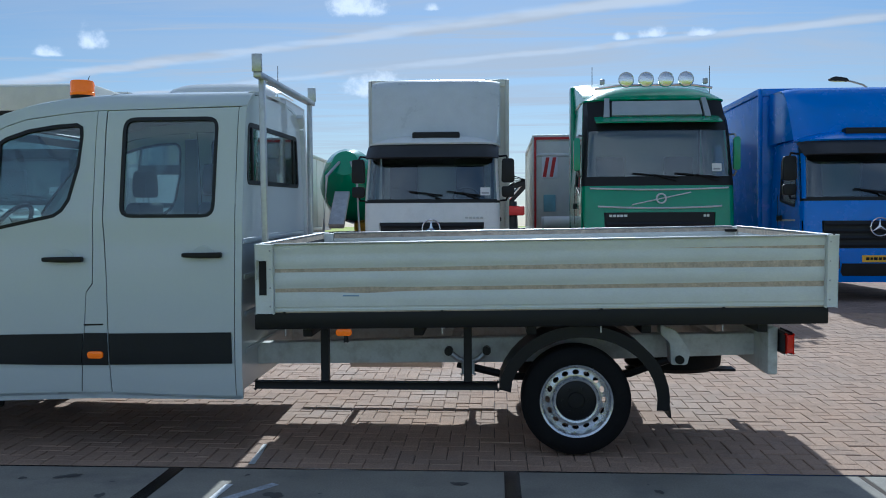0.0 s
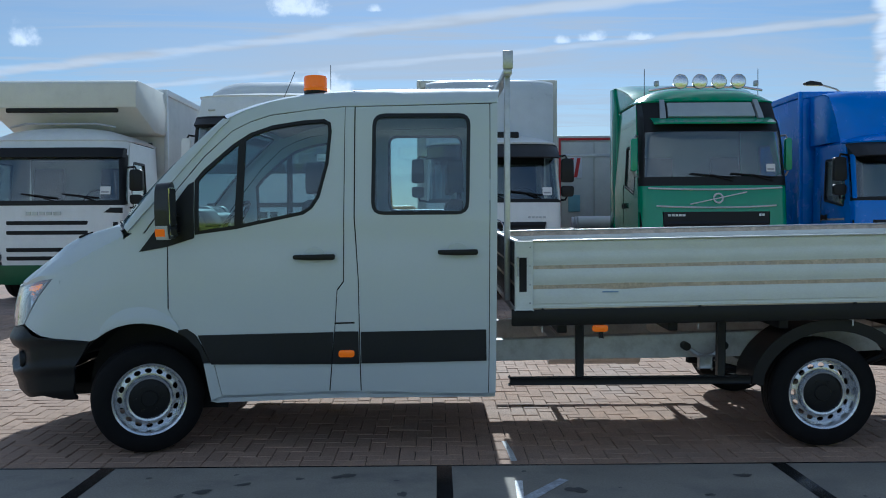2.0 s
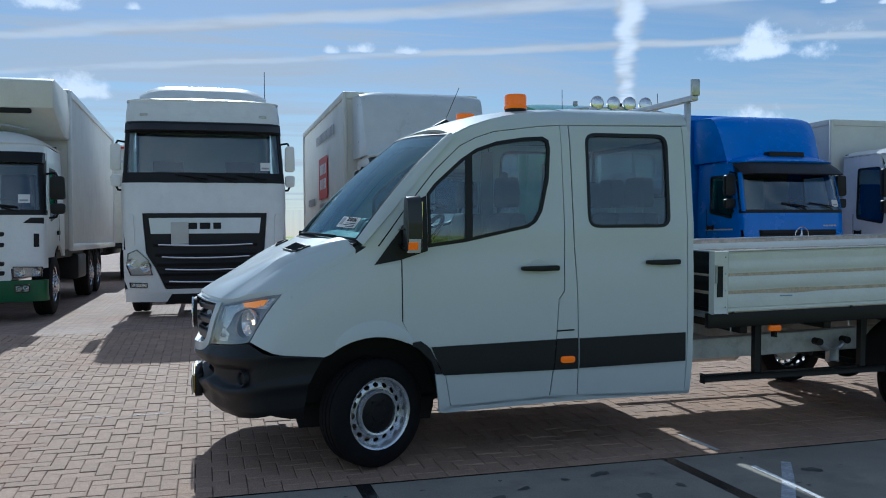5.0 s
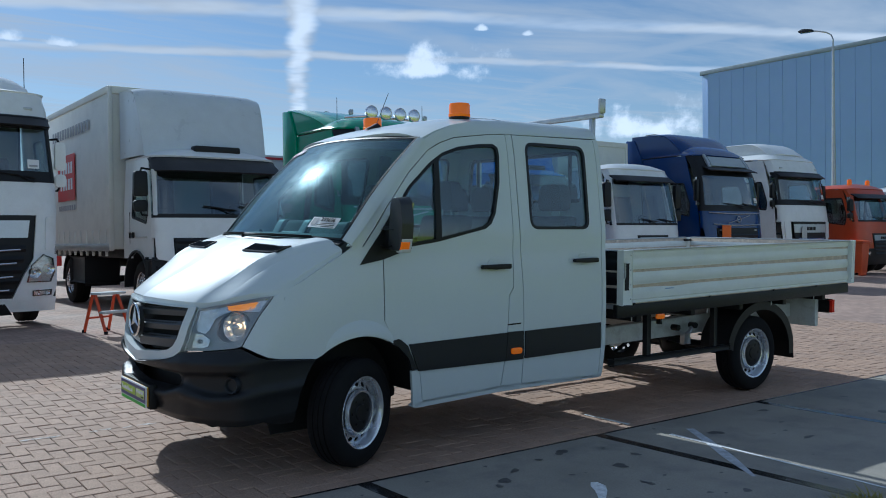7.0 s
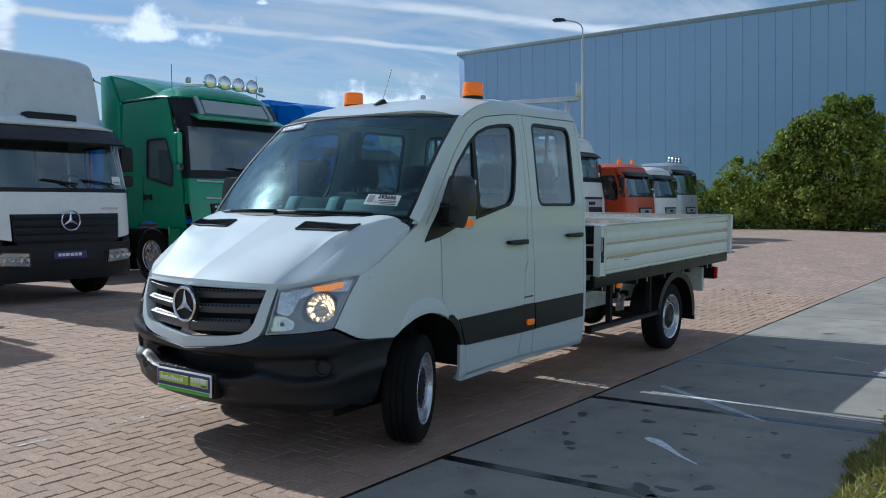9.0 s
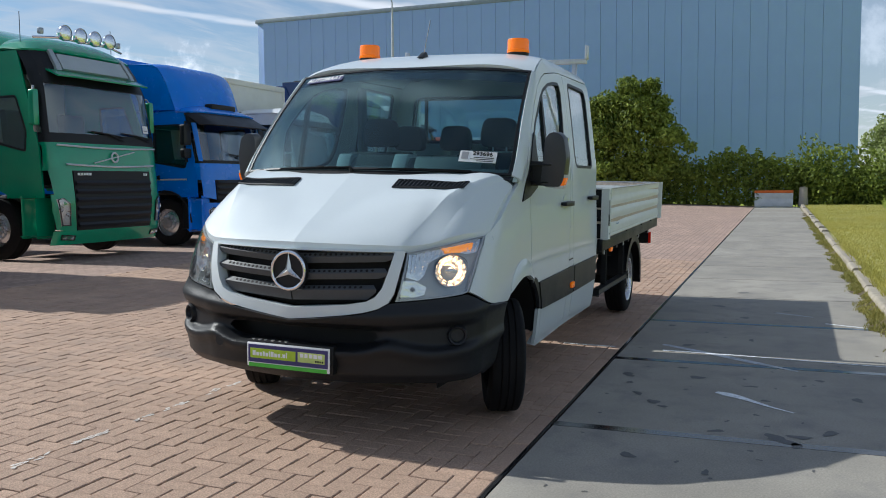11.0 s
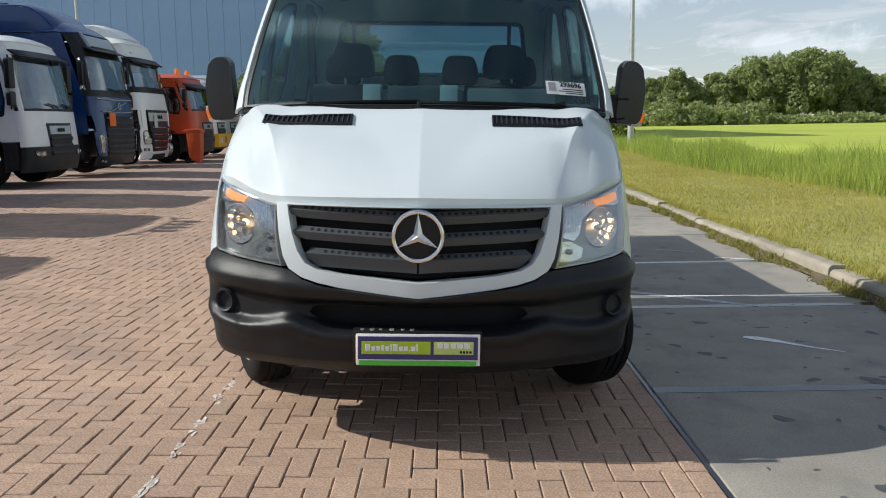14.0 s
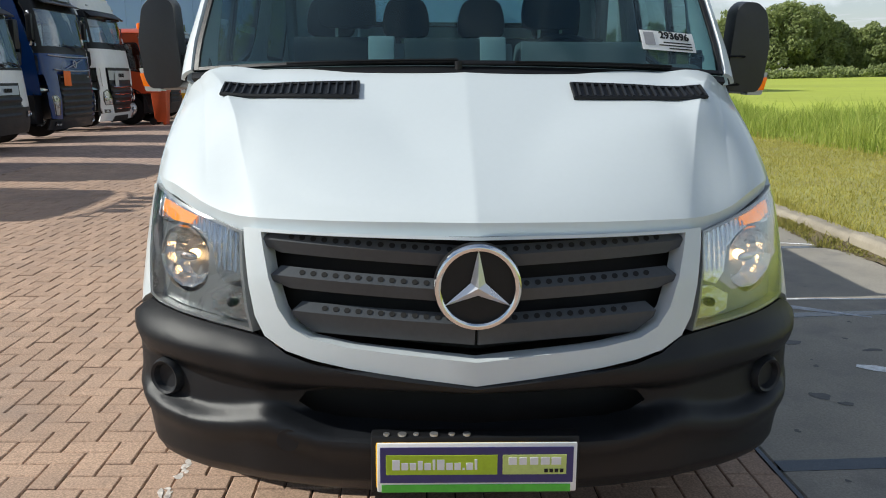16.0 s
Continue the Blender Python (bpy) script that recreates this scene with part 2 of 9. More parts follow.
def inside(points, d):
    """The polygon moved inwards by d, corner by corner."""
    m = len(points)
    area = sum(points[i - 1][0] * points[i][1] - points[i][0] * points[i - 1][1] for i in range(m))
    s = 1 if area > 0 else -1
    out = []
    for i in range(m):
        p, a, b = Vector(points[i]), Vector(points[i - 1]), Vector(points[(i + 1) % m])
        e1, e2 = (p - a).normalized(), (b - p).normalized()
        n1, n2 = Vector((-e1.y, e1.x)) * s, Vector((-e2.y, e2.x)) * s
        k = (n1 + n2)
        k = k / max(0.35, k.length_squared) * 2 if k.length > 1e-6 else n1
        out.append(tuple(p + k * d))
    return out


def sheet(outline, fn, holes=(), t=0.02, cu=(), cv=(), flip=False):
    """A panel with an outline and holes in 2D (u, v), cut along the given u and v, laid on the surface fn(u, v) and thickened behind."""
    bm = bmesh.new()
    for loop in (outline, *holes):
        vs = [bm.verts.new((p[0], p[1], 0)) for p in loop]
        for i in range(len(vs)):
            bm.edges.new((vs[i - 1], vs[i]))
    bmesh.ops.triangle_fill(bm, use_beauty=True, use_dissolve=False, edges=bm.edges[:], normal=(0, 0, 1))
    for f in bm.faces[:]:
        c = f.calc_center_median()
        for h in holes:
            if within(c, h):
                bm.faces.remove(f)
                break
    for e in [e for e in bm.edges if not e.link_faces]:
        bm.edges.remove(e)
    for vals, no in ((cu, (1, 0, 0)), (cv, (0, 1, 0))):
        for c in vals:
            co = (c, 0, 0) if no[0] else (0, c, 0)
            bmesh.ops.bisect_plane(bm, geom=bm.verts[:] + bm.edges[:] + bm.faces[:], dist=1e-5, plane_co=co, plane_no=no)
    bm.normal_update()
    for f in bm.faces:
        if (f.normal.z < 0) != flip:
            f.normal_flip()
    for v in bm.verts:
        v.co = Vector(fn(v.co.x, v.co.y))
    return thicken(bm, t) if t else bm


def within(p, poly):
    hit = False
    for i in range(len(poly)):
        (x0, y0), (x1, y1) = poly[i - 1], poly[i]
        if (y0 > p[1]) != (y1 > p[1]) and p[0] < (x1 - x0) * (p[1] - y0) / (y1 - y0) + x0:
            hit = not hit
    return hit


def lerp(v, table):
    """Piecewise linear look-up in a table of (value, result)."""
    if v <= table[0][0]:
        return table[0][1]
    for (a, fa), (b, fb) in zip(table, table[1:]):
        if v <= b:
            return fa + (fb - fa) * (v - a) / (b - a)
    return table[-1][1]


def lettering(text, size, material, parent, m, label="", depth=0.003, name="lettering", bold=0.0, stretch=1.0):
    """Raised letters with the built-in font, as a mesh."""
    cu = bpy.data.curves.new("text", "FONT")
    cu.body, cu.size, cu.extrude, cu.offset = text, size, depth, bold
    cu.align_x, cu.align_y, cu.resolution_u = "CENTER", "CENTER", 3
    tmp = bpy.data.objects.new("text", cu)
    scene.collection.objects.link(tmp)
    me = bpy.data.meshes.new_from_object(tmp)
    bpy.data.objects.remove(tmp)
    me.transform(Matrix.Diagonal((stretch, 1, 1, 1)))
    me.materials.clear()
    me.materials.append(material)
    ob = new(name, me)
    ob.parent = parent
    ob.matrix_basis = m
    return tagged(ob, label)

# ---- materials ----
def mat(name, color, rough=0.5, metal=0.0, var=0.12, scale=3.0, fine=60.0, bump=0.0, bump_scale=120.0, coat=0.0, dirt=None, dirt_amount=0.0, spec=0.5, island=0.0, per_object=0.0, stretch=None, grain=0.6):
    """A painted or plain surface with variation at two scales, fine relief and, if asked, dirt in patches."""
    m = bpy.data.materials.new(name)
    m.use_nodes = True
    nt = m.node_tree
    N, Lk = nt.nodes.new, nt.links.new
    b = nt.nodes["Principled BSDF"]
    b.inputs["Metallic"].default_value, b.inputs["Roughness"].default_value = metal, rough
    b.inputs["Specular IOR Level"].default_value = spec
    if coat:
        b.inputs["Coat Weight"].default_value, b.inputs["Coat Roughness"].default_value = coat, 0.04
    tc = N("ShaderNodeTexCoord")

    def nz(s, det=4):
        n = N("ShaderNodeTexNoise")
        n.inputs["Scale"].default_value, n.inputs["Detail"].default_value, n.inputs["Roughness"].default_value = s, det, 0.6
        if stretch:
            mp = N("ShaderNodeMapping")
            mp.inputs["Scale"].default_value = stretch
            Lk(tc.outputs["Object"], mp.inputs[0]), Lk(mp.outputs[0], n.inputs["Vector"])
        else:
            Lk(tc.outputs["Object"], n.inputs["Vector"])
        return n.outputs["Fac"]

    def rng(v, a, b_, c, d):
        r = N("ShaderNodeMapRange")
        for k, x in zip(("From Min", "From Max", "To Min", "To Max"), (a, b_, c, d)):
            r.inputs[k].default_value = x
        Lk(v, r.inputs["Value"])
        return r.outputs[0]

    def mul(a, b_):
        n = N("ShaderNodeMath")
        n.operation = "MULTIPLY"
        for i, v in enumerate((a, b_)):
            if isinstance(v, (int, float)):
                n.inputs[i].default_value = v
            else:
                Lk(v, n.inputs[i])
        return n.outputs[0]

    big, small = nz(scale), nz(fine, 2)
    f = mul(rng(big, 0.3, 0.7, 1 - var, 1 + var), rng(small, 0.3, 0.7, 1 - var * grain, 1 + var * grain))
    if island:
        g = N("ShaderNodeNewGeometry")
        f = mul(f, rng(g.outputs["Random Per Island"], 0, 1, 1 - island, 1 + island))
    if per_object:
        oi = N("ShaderNodeObjectInfo")
        f = mul(f, rng(oi.outputs["Random"], 0, 1, 1 - per_object, 1 + per_object))
    mix = N("ShaderNodeVectorMath")
    mix.operation = "SCALE"
    mix.inputs[0].default_value = color[:3]
    Lk(f, mix.inputs["Scale"])
    col = mix.outputs[0]
    if dirt:
        d = N("ShaderNodeMix")
        d.data_type = "RGBA"
        Lk(rng(nz(scale * 2.3, 6), 0.5, 0.75, 0.0, dirt_amount), d.inputs["Factor"])
        Lk(col, d.inputs["A"])
        d.inputs["B"].default_value = (*dirt, 1)
        col = d.outputs["Result"]
    Lk(col, b.inputs["Base Color"])
    Lk(rng(big, 0.3, 0.7, rough * 0.88, min(1.0, rough * 1.12)), b.inputs["Roughness"])
    if bump:
        bp = N("ShaderNodeBump")
        bp.inputs["Strength"].default_value, bp.inputs["Distance"].default_value = bump, 0.004
        Lk(nz(bump_scale, 3), bp.inputs["Height"])
        Lk(bp.outputs[0], b.inputs["Normal"])
    return m


def glass(name, tint=(0.80, 0.87, 0.86), gloss=(0.9, 0.9, 0.9), base=0.085, haze=0.015, dust=0.0, curve=3.6):
    """Thin car glass: clear and tinted, with a mirror film by the angle."""
    m = bpy.data.materials.new(name)
    m.use_nodes = True
    nt = m.node_tree
    nt.nodes.clear()
    N, Lk = nt.nodes.new, nt.links.new
    out, mix = N("ShaderNodeOutputMaterial"), N("ShaderNodeMixShader")
    tr, gl, lw, pw, ma = N("ShaderNodeBsdfTransparent"), N("ShaderNodeBsdfGlossy"), N("ShaderNodeLayerWeight"), N("ShaderNodeMath"), N("ShaderNodeMath")
    tr.inputs[0].default_value = (*tint, 1)
    gl.inputs["Color"].default_value = (*gloss, 1)
    gl.inputs["Roughness"].default_value = haze
    lw.inputs["Blend"].default_value = 0.5
    pw.operation, ma.operation = "POWER", "MULTIPLY_ADD"
    pw.inputs[1].default_value, ma.inputs[1].default_value, ma.inputs[2].default_value = curve, 0.85, base
    Lk(lw.outputs["Facing"], pw.inputs[0]), Lk(pw.outputs[0], ma.inputs[0])
    film = gl.outputs[0]
    if dust:
        soft, both, tc, nz = N("ShaderNodeBsdfGlossy"), N("ShaderNodeMixShader"), N("ShaderNodeTexCoord"), N("ShaderNodeTexNoise")
        soft.inputs["Color"].default_value = (*gloss, 1)
        soft.inputs["Roughness"].default_value = 0.26
        nz.inputs["Scale"].default_value, nz.inputs["Detail"].default_value = 9.0, 5.0
        mr = N("ShaderNodeMapRange")
        mr.inputs["From Min"].default_value, mr.inputs["From Max"].default_value = 0.3, 0.7
        mr.inputs["To Min"].default_value, mr.inputs["To Max"].default_value = dust * 0.5, dust * 1.5
        Lk(tc.outputs["Object"], nz.inputs["Vector"]), Lk(nz.outputs["Fac"], mr.inputs["Value"])
        Lk(mr.outputs[0], both.inputs[0]), Lk(gl.outputs[0], both.inputs[1]), Lk(soft.outputs[0], both.inputs[2])
        film = both.outputs[0]
    Lk(ma.outputs[0], mix.inputs[0]), Lk(tr.outputs[0], mix.inputs[1]), Lk(film, mix.inputs[2])
    Lk(mix.outputs[0], out.inputs[0])
    return m


def lamp_mat(name, color, strength):
    m = bpy.data.materials.new(name)
    m.use_nodes = True
    b = m.node_tree.nodes["Principled BSDF"]
    b.inputs["Base Color"].default_value, b.inputs["Roughness"].default_value = (*color, 1), 0.15
    b.inputs["Emission Color"].default_value, b.inputs["Emission Strength"].default_value = (*color, 1), strength
    return m


WHITE = mat("van_white_paint", (0.635, 0.69, 0.712), 0.50, spec=0.3, var=0.012, coat=0.6)
TRUCK_WHITE = mat("lorry_white_paint", (0.83, 0.84, 0.83), 0.32, var=0.04, coat=0.3, dirt=(0.45, 0.43, 0.4), dirt_amount=0.12)
OFFWHITE = mat("cream_tarpaulin", (0.76, 0.76, 0.70), 0.55, var=0.06, scale=1.2, dirt=(0.4, 0.39, 0.34), dirt_amount=0.2)
GREEN = mat("green_paint", (0.012, 0.30, 0.15), 0.22, var=0.06, coat=0.6)
DKGREEN = mat("dark_green_paint", (0.02, 0.12, 0.05), 0.4, var=0.1)
BLUE = mat("blue_paint", (0.006, 0.20, 0.80), 0.26, var=0.06, coat=0.3)
DKBLUE = mat("dark_blue_paint", (0.005, 0.036, 0.16), 0.22, var=0.06, coat=0.35)
ORANGE = mat("orange_red_paint", (0.50, 0.07, 0.015), 0.35, var=0.08, coat=0.2)
YELLOW = mat("yellow_paint", (0.75, 0.42, 0.02), 0.4, var=0.08)
SILVER = mat("silver_grey_paint", (0.42, 0.46, 0.50), 0.3, metal=0.3, var=0.05, coat=0.3)
BLACK = mat("black_plastic", (0.008, 0.0085, 0.010), 0.45, spec=0.35, var=0.15, bump=0.15, bump_scale=300)
GREYPL = mat("dark_grey_plastic", (0.015, 0.017, 0.021), 0.45, spec=0.35, var=0.12, bump=0.2, bump_scale=400)
BUMPER = mat("grained_bumper_plastic", (0.0105, 0.012, 0.0148), 0.43, spec=0.33, var=0.10, bump=0.2, bump_scale=500)
RUBBER = mat("tyre_rubber", (0.007, 0.007, 0.008), 0.8, spec=0.25, var=0.2, bump=0.3, bump_scale=200, dirt=(0.04, 0.036, 0.032), dirt_amount=0.10)
CHROME = mat("chrome", (0.80, 0.81, 0.83), 0.08, metal=1.0, var=0.02)
STEEL = mat("galvanised_steel", (0.52, 0.53, 0.54), 0.42, metal=0.85, var=0.14, scale=5, bump=0.1)
ALU = mat("raw_aluminium", (0.56, 0.57, 0.58), 0.38, metal=0.7, var=0.10, scale=4, dirt=(0.3, 0.28, 0.25), dirt_amount=0.3)
BOARD = mat("cream_white_board_paint", (0.76, 0.79, 0.76), 0.45, var=0.05, dirt=(0.60, 0.57, 0.48), dirt_amount=0.10, stretch=(1.0, 1.0, 2.0))
RIM = mat("silver_wheel_paint", (0.72, 0.74, 0.78), 0.26, metal=0.8, var=0.06)
FRAME = mat("grey_white_frame_paint", (0.66, 0.68, 0.66), 0.5, var=0.08, dirt=(0.20, 0.17, 0.13), dirt_amount=0.4, scale=4)
DARKIN = mat("dark_cab_lining", (0.04, 0.041, 0.043), 0.8, var=0.15)
GREYIN = mat("grey_cab_plastic", (0.12, 0.123, 0.127), 0.6, var=0.1)
DASHPALE = mat("pale_dash_plastic", (0.34, 0.345, 0.35), 0.55, var=0.06)
SEAT = mat("black_seat_cloth", (0.028, 0.029, 0.032), 0.9, var=0.2, bump=0.3, bump_scale=250)
HEADLINING = mat("grey_cloth_headlining", (0.24, 0.24, 0.235), 0.9, var=0.08)
PALE = mat("pale_lining", (0.58, 0.58, 0.55), 0.8, var=0.06)
GLASS = glass("tinted_car_glass", (0.80, 0.89, 0.90))
SCREEN = glass("dusty_windscreen_glass", (0.72, 0.86, 0.875), gloss=(0.44, 0.54, 0.58), base=0.06, haze=0.012, dust=0.06, curve=3.2)
TGLASS = glass("lorry_glass", (0.74, 0.81, 0.82), base=0.12)
MIRROR = mat("mirror_glass", (0.85, 0.87, 0.88), 0.03, metal=1.0, var=0.01)
LENS = glass("lamp_lens", (0.93, 0.94, 0.94), (1.0, 1.0, 1.0))
AMBER = lamp_mat("amber_lamp", (1.0, 0.20, 0.005), 0.16)
AMBER_ON = lamp_mat("lit_amber_lamp", (1.0, 0.30, 0.012), 0.6)
RED = lamp_mat("red_lamp", (0.62, 0.02, 0.01), 0.05)
HEAD_ON = lamp_mat("head_lamp_bulb", (1.0, 0.60, 0.28), 6.0)
PAPER = mat("white_paper", (0.82, 0.82, 0.82), 0.6, var=0.02)
INK = mat("black_ink", (0.006, 0.006, 0.006), 0.7)
NAVY = mat("navy_print", (0.045, 0.04, 0.16), 0.4)
LIME = mat("lime_print", (0.42, 0.58, 0.03), 0.45)
PALEGREEN = mat("pale_green_print", (0.55, 0.66, 0.20), 0.45)
GREENP = mat("green_print", (0.10, 0.50, 0.05), 0.45)
PLATE_Y = mat("yellow_number_plate", (0.85, 0.50, 0.03), 0.45)
PRINTRED = mat("red_print", (0.55, 0.03, 0.03), 0.5)
PRINTGREY = mat("grey_print", (0.35, 0.35, 0.37), 0.5)
WORNPAINT = mat("almost_gone_road_paint", (0.68, 0.62, 0.56), 0.85, var=0.25, scale=40)
WPAINT = mat("worn_white_road_paint", (0.70, 0.70, 0.68), 0.8, var=0.25, scale=8)
CONCRETE = mat("weathered_concrete", (0.312, 0.288, 0.246), 0.80, var=0.17, grain=0.9, scale=1.3, fine=90, bump=0.5, bump_scale=160, dirt=(0.20, 0.19, 0.18), dirt_amount=0.8, per_object=0.08)
KERB = mat("kerb_concrete", (0.345, 0.305, 0.24), 0.9, var=0.16, scale=6, fine=120, bump=0.5, bump_scale=150, per_object=0.10)
BRICKS = mat("red_brown_clinker", (0.445, 0.302, 0.215), 0.85, var=0.13, scale=1.1, fine=120, bump=0.55, bump_scale=220, dirt=(0.28, 0.23, 0.20), dirt_amount=0.35, per_object=0.08, grain=2.5)
BRICKI = mat("red_brown_clinker_laid", (0.445, 0.302, 0.215), 0.85, var=0.13, scale=1.1, fine=120, bump=0.55, bump_scale=220, dirt=(0.28, 0.23, 0.20), dirt_amount=0.35, island=0.08, grain=2.5)
JOINT = mat("sandy_joint", (0.085, 0.068, 0.055), 0.95, var=0.25, scale=4, fine=150, bump=0.5)
SEAM = mat("bitumen_joint", (0.03, 0.03, 0.031), 0.13, var=0.2, spec=0.8)
SOIL = mat("soil", (0.12, 0.095, 0.055), 0.95, var=0.3, scale=3, bump=0.6)
CLAD = mat("blue_grey_cladding", (0.31, 0.465, 0.78), 0.45, var=0.05, scale=0.2, spec=0.4)
GALV = mat("lamp_post_steel", (0.50, 0.52, 0.53), 0.5, metal=0.6, var=0.1)
ROOFTILE = mat("red_roof_sheet", (0.36, 0.09, 0.06), 0.7, var=0.15)


def brick_far():
    """Clinker paving away from the camera: courses, joints and single stones in the material."""
    m = mat("clinker_paving_far", (0.43, 0.30, 0.235), 0.85, var=0.14, scale=0.9, fine=40, dirt=(0.22, 0.19, 0.17), dirt_amount=0.4)
    nt = m.node_tree
    N, Lk = nt.nodes.new, nt.links.new
    b = nt.nodes["Principled BSDF"]
    old = b.inputs["Base Color"].links[0].from_socket
    tc, br, mx = N("ShaderNodeTexCoord"), N("ShaderNodeTexBrick"), N("ShaderNodeMix")
    br.offset = 0.5
    for k, v in (("Scale", 1.0), ("Mortar Size", 0.006), ("Brick Width", 0.21), ("Row Height", 0.105), ("Bias", 0.0), ("Mortar Smooth", 0.1)):
        br.inputs[k].default_value = v
    br.inputs["Color1"].default_value, br.inputs["Color2"].default_value, br.inputs["Mortar"].default_value = (0.86, 0.86, 0.86, 1), (1.12, 1.12, 1.12, 1), (0.45, 0.45, 0.45, 1)
    mp = N("ShaderNodeMapping")
    Lk(tc.outputs["Object"], mp.inputs[0]), Lk(mp.outputs[0], br.inputs["Vector"])
    mx.data_type, mx.blend_type = "RGBA", "MULTIPLY"
    mx.inputs["Factor"].default_value = 1.0
    Lk(old, mx.inputs["A"]), Lk(br.outputs["Color"], mx.inputs["B"]), Lk(mx.outputs["Result"], b.inputs["Base Color"])
    return m


def leafy(name, a, b_, rough=0.6, trans=0.3):
    """Leaves or blades: a colour of its own for each, some light passing through."""
    m = bpy.data.materials.new(name)
    m.use_nodes = True
    nt = m.node_tree
    N, Lk = nt.nodes.new, nt.links.new
    p, out = nt.nodes["Principled BSDF"], nt.nodes["Material Output"]
    g, r, tl, mx, no, tc, ad = N("ShaderNodeNewGeometry"), N("ShaderNodeValToRGB"), N("ShaderNodeBsdfTranslucent"), N("ShaderNodeMixShader"), N("ShaderNodeTexNoise"), N("ShaderNodeTexCoord"), N("ShaderNodeMath")
    no.inputs["Scale"].default_value = 0.35
    Lk(tc.outputs["Object"], no.inputs["Vector"])
    ad.operation = "ADD"
    md = N("ShaderNodeMath")
    md.operation = "MULTIPLY_ADD"
    md.inputs[1].default_value, md.inputs[2].default_value = 0.6, -0.1
    Lk(g.outputs["Random Per Island"], md.inputs[0])
    sc = N("ShaderNodeMath")
    sc.operation = "MULTIPLY_ADD"
    sc.inputs[1].default_value, sc.inputs[2].default_value = 1.0, -0.25
    Lk(no.outputs["Fac"], sc.inputs[0])
    Lk(md.outputs[0], ad.inputs[0]), Lk(sc.outputs[0], ad.inputs[1])
    Lk(ad.outputs[0], r.inputs[0])
    r.color_ramp.elements[0].color, r.color_ramp.elements[1].color = (*a, 1), (*b_, 1)
    Lk(r.outputs[0], p.inputs["Base Color"]), Lk(r.outputs[0], tl.inputs[0])
    p.inputs["Roughness"].default_value = rough
    p.inputs["Specular IOR Level"].default_value = 0.25
    mx.inputs[0].default_value = trans
    Lk(p.outputs[0], mx.inputs[1]), Lk(tl.outputs[0], mx.inputs[2]), Lk(mx.outputs[0], out.inputs[0])
    return m


BRICKFAR = brick_far()
LEAF = leafy("hedge_leaves", (0.042, 0.078, 0.012), (0.43, 0.50, 0.085), trans=0.25)
LEAFDK = leafy("tree_leaves", (0.20, 0.25, 0.10), (0.47, 0.52, 0.22), trans=0.44)
BLADE = leafy("reed_blades", (0.20, 0.31, 0.04), (0.62, 0.66, 0.17), trans=0.5)
LAWNB = leafy("mown_grass_blades", (0.34, 0.33, 0.07), (0.62, 0.54, 0.15), trans=0.4)
WEED = leafy("weeds", (0.14, 0.16, 0.035), (0.50, 0.43, 0.13), trans=0.3)
LAWN = mat("mown_lawn", (0.33, 0.32, 0.095), 0.95, var=0.22, scale=0.8, fine=25, bump=0.6, bump_scale=60, dirt=(0.30, 0.24, 0.11), dirt_amount=0.6)
FIELD = mat("meadow", (0.40, 0.46, 0.055), 0.95, var=0.12, scale=0.05, fine=1.5, bump=0.3, bump_scale=8)
BARK = mat("bark", (0.10, 0.08, 0.06), 0.9, var=0.3, scale=8, bump=0.6)

# ---- ground and pavement ----
GUT = 5.13                                   # where the slabs meet the clinkers


def gz(y):
    """Height of the paving: level slabs, then clinkers rising to the lorries."""
    return 0.0 if y < GUT else min(0.030 * (y - GUT), 0.24)


def build_ground():
    ys = [-2600, -600, -200, -60, -20, -8, -3, 0, 1.5, 2.6, 2.74, 2.76, 4, 5.1, 9, 13.2, 30, 60, 200, 700, 2600]
    xs = [-2600, -600, -150, -60, -30, -10, 0, 10, 25, 40, 60, 100, 180, 400, 900, 2600]

    def h(x, y):
        if y > 2.75:
            return gz(y) - 0.06
        return lerp(y, [(-8, 0.10), (-3, 0.06), (0, 0.09), (2.6, 0.085), (2.74, 0.08)]) - 0.01
    single("ground", surf(lambda x, y: Vector((x, y, h(x, y))), xs, ys), FIELD, "flat green meadow stretching to the tree line", "ground", kind="structure")
    lawn = surf(lambda x, y: Vector((x, y, h(x, y) + 0.008 + 0.012 * (1 + noise.noise(Vector((x * 0.7, y * 0.7, 0)))) * (y < 2.5))), span(-14, 46, 120), [-4, -3, -2, -1.2, -0.6, 0, 0.6, 1.2, 1.8, 2.3, 2.6, 2.74])
    single("lawn", lawn, LAWN, "mown, slightly scorched grass verge beside the kerb", "grass", kind="structure")


build_ground()
far = surf(lambda x, y: Vector((x, y, gz(y) - 0.016)), span(-70, 42, 14), [GUT, 7, 9, 11, 13.1, 13.2, 30, 60, 90])
paving = single("paving", far, BRICKFAR, "red-brown clinker paving of a lorry yard", "paving", kind="structure")


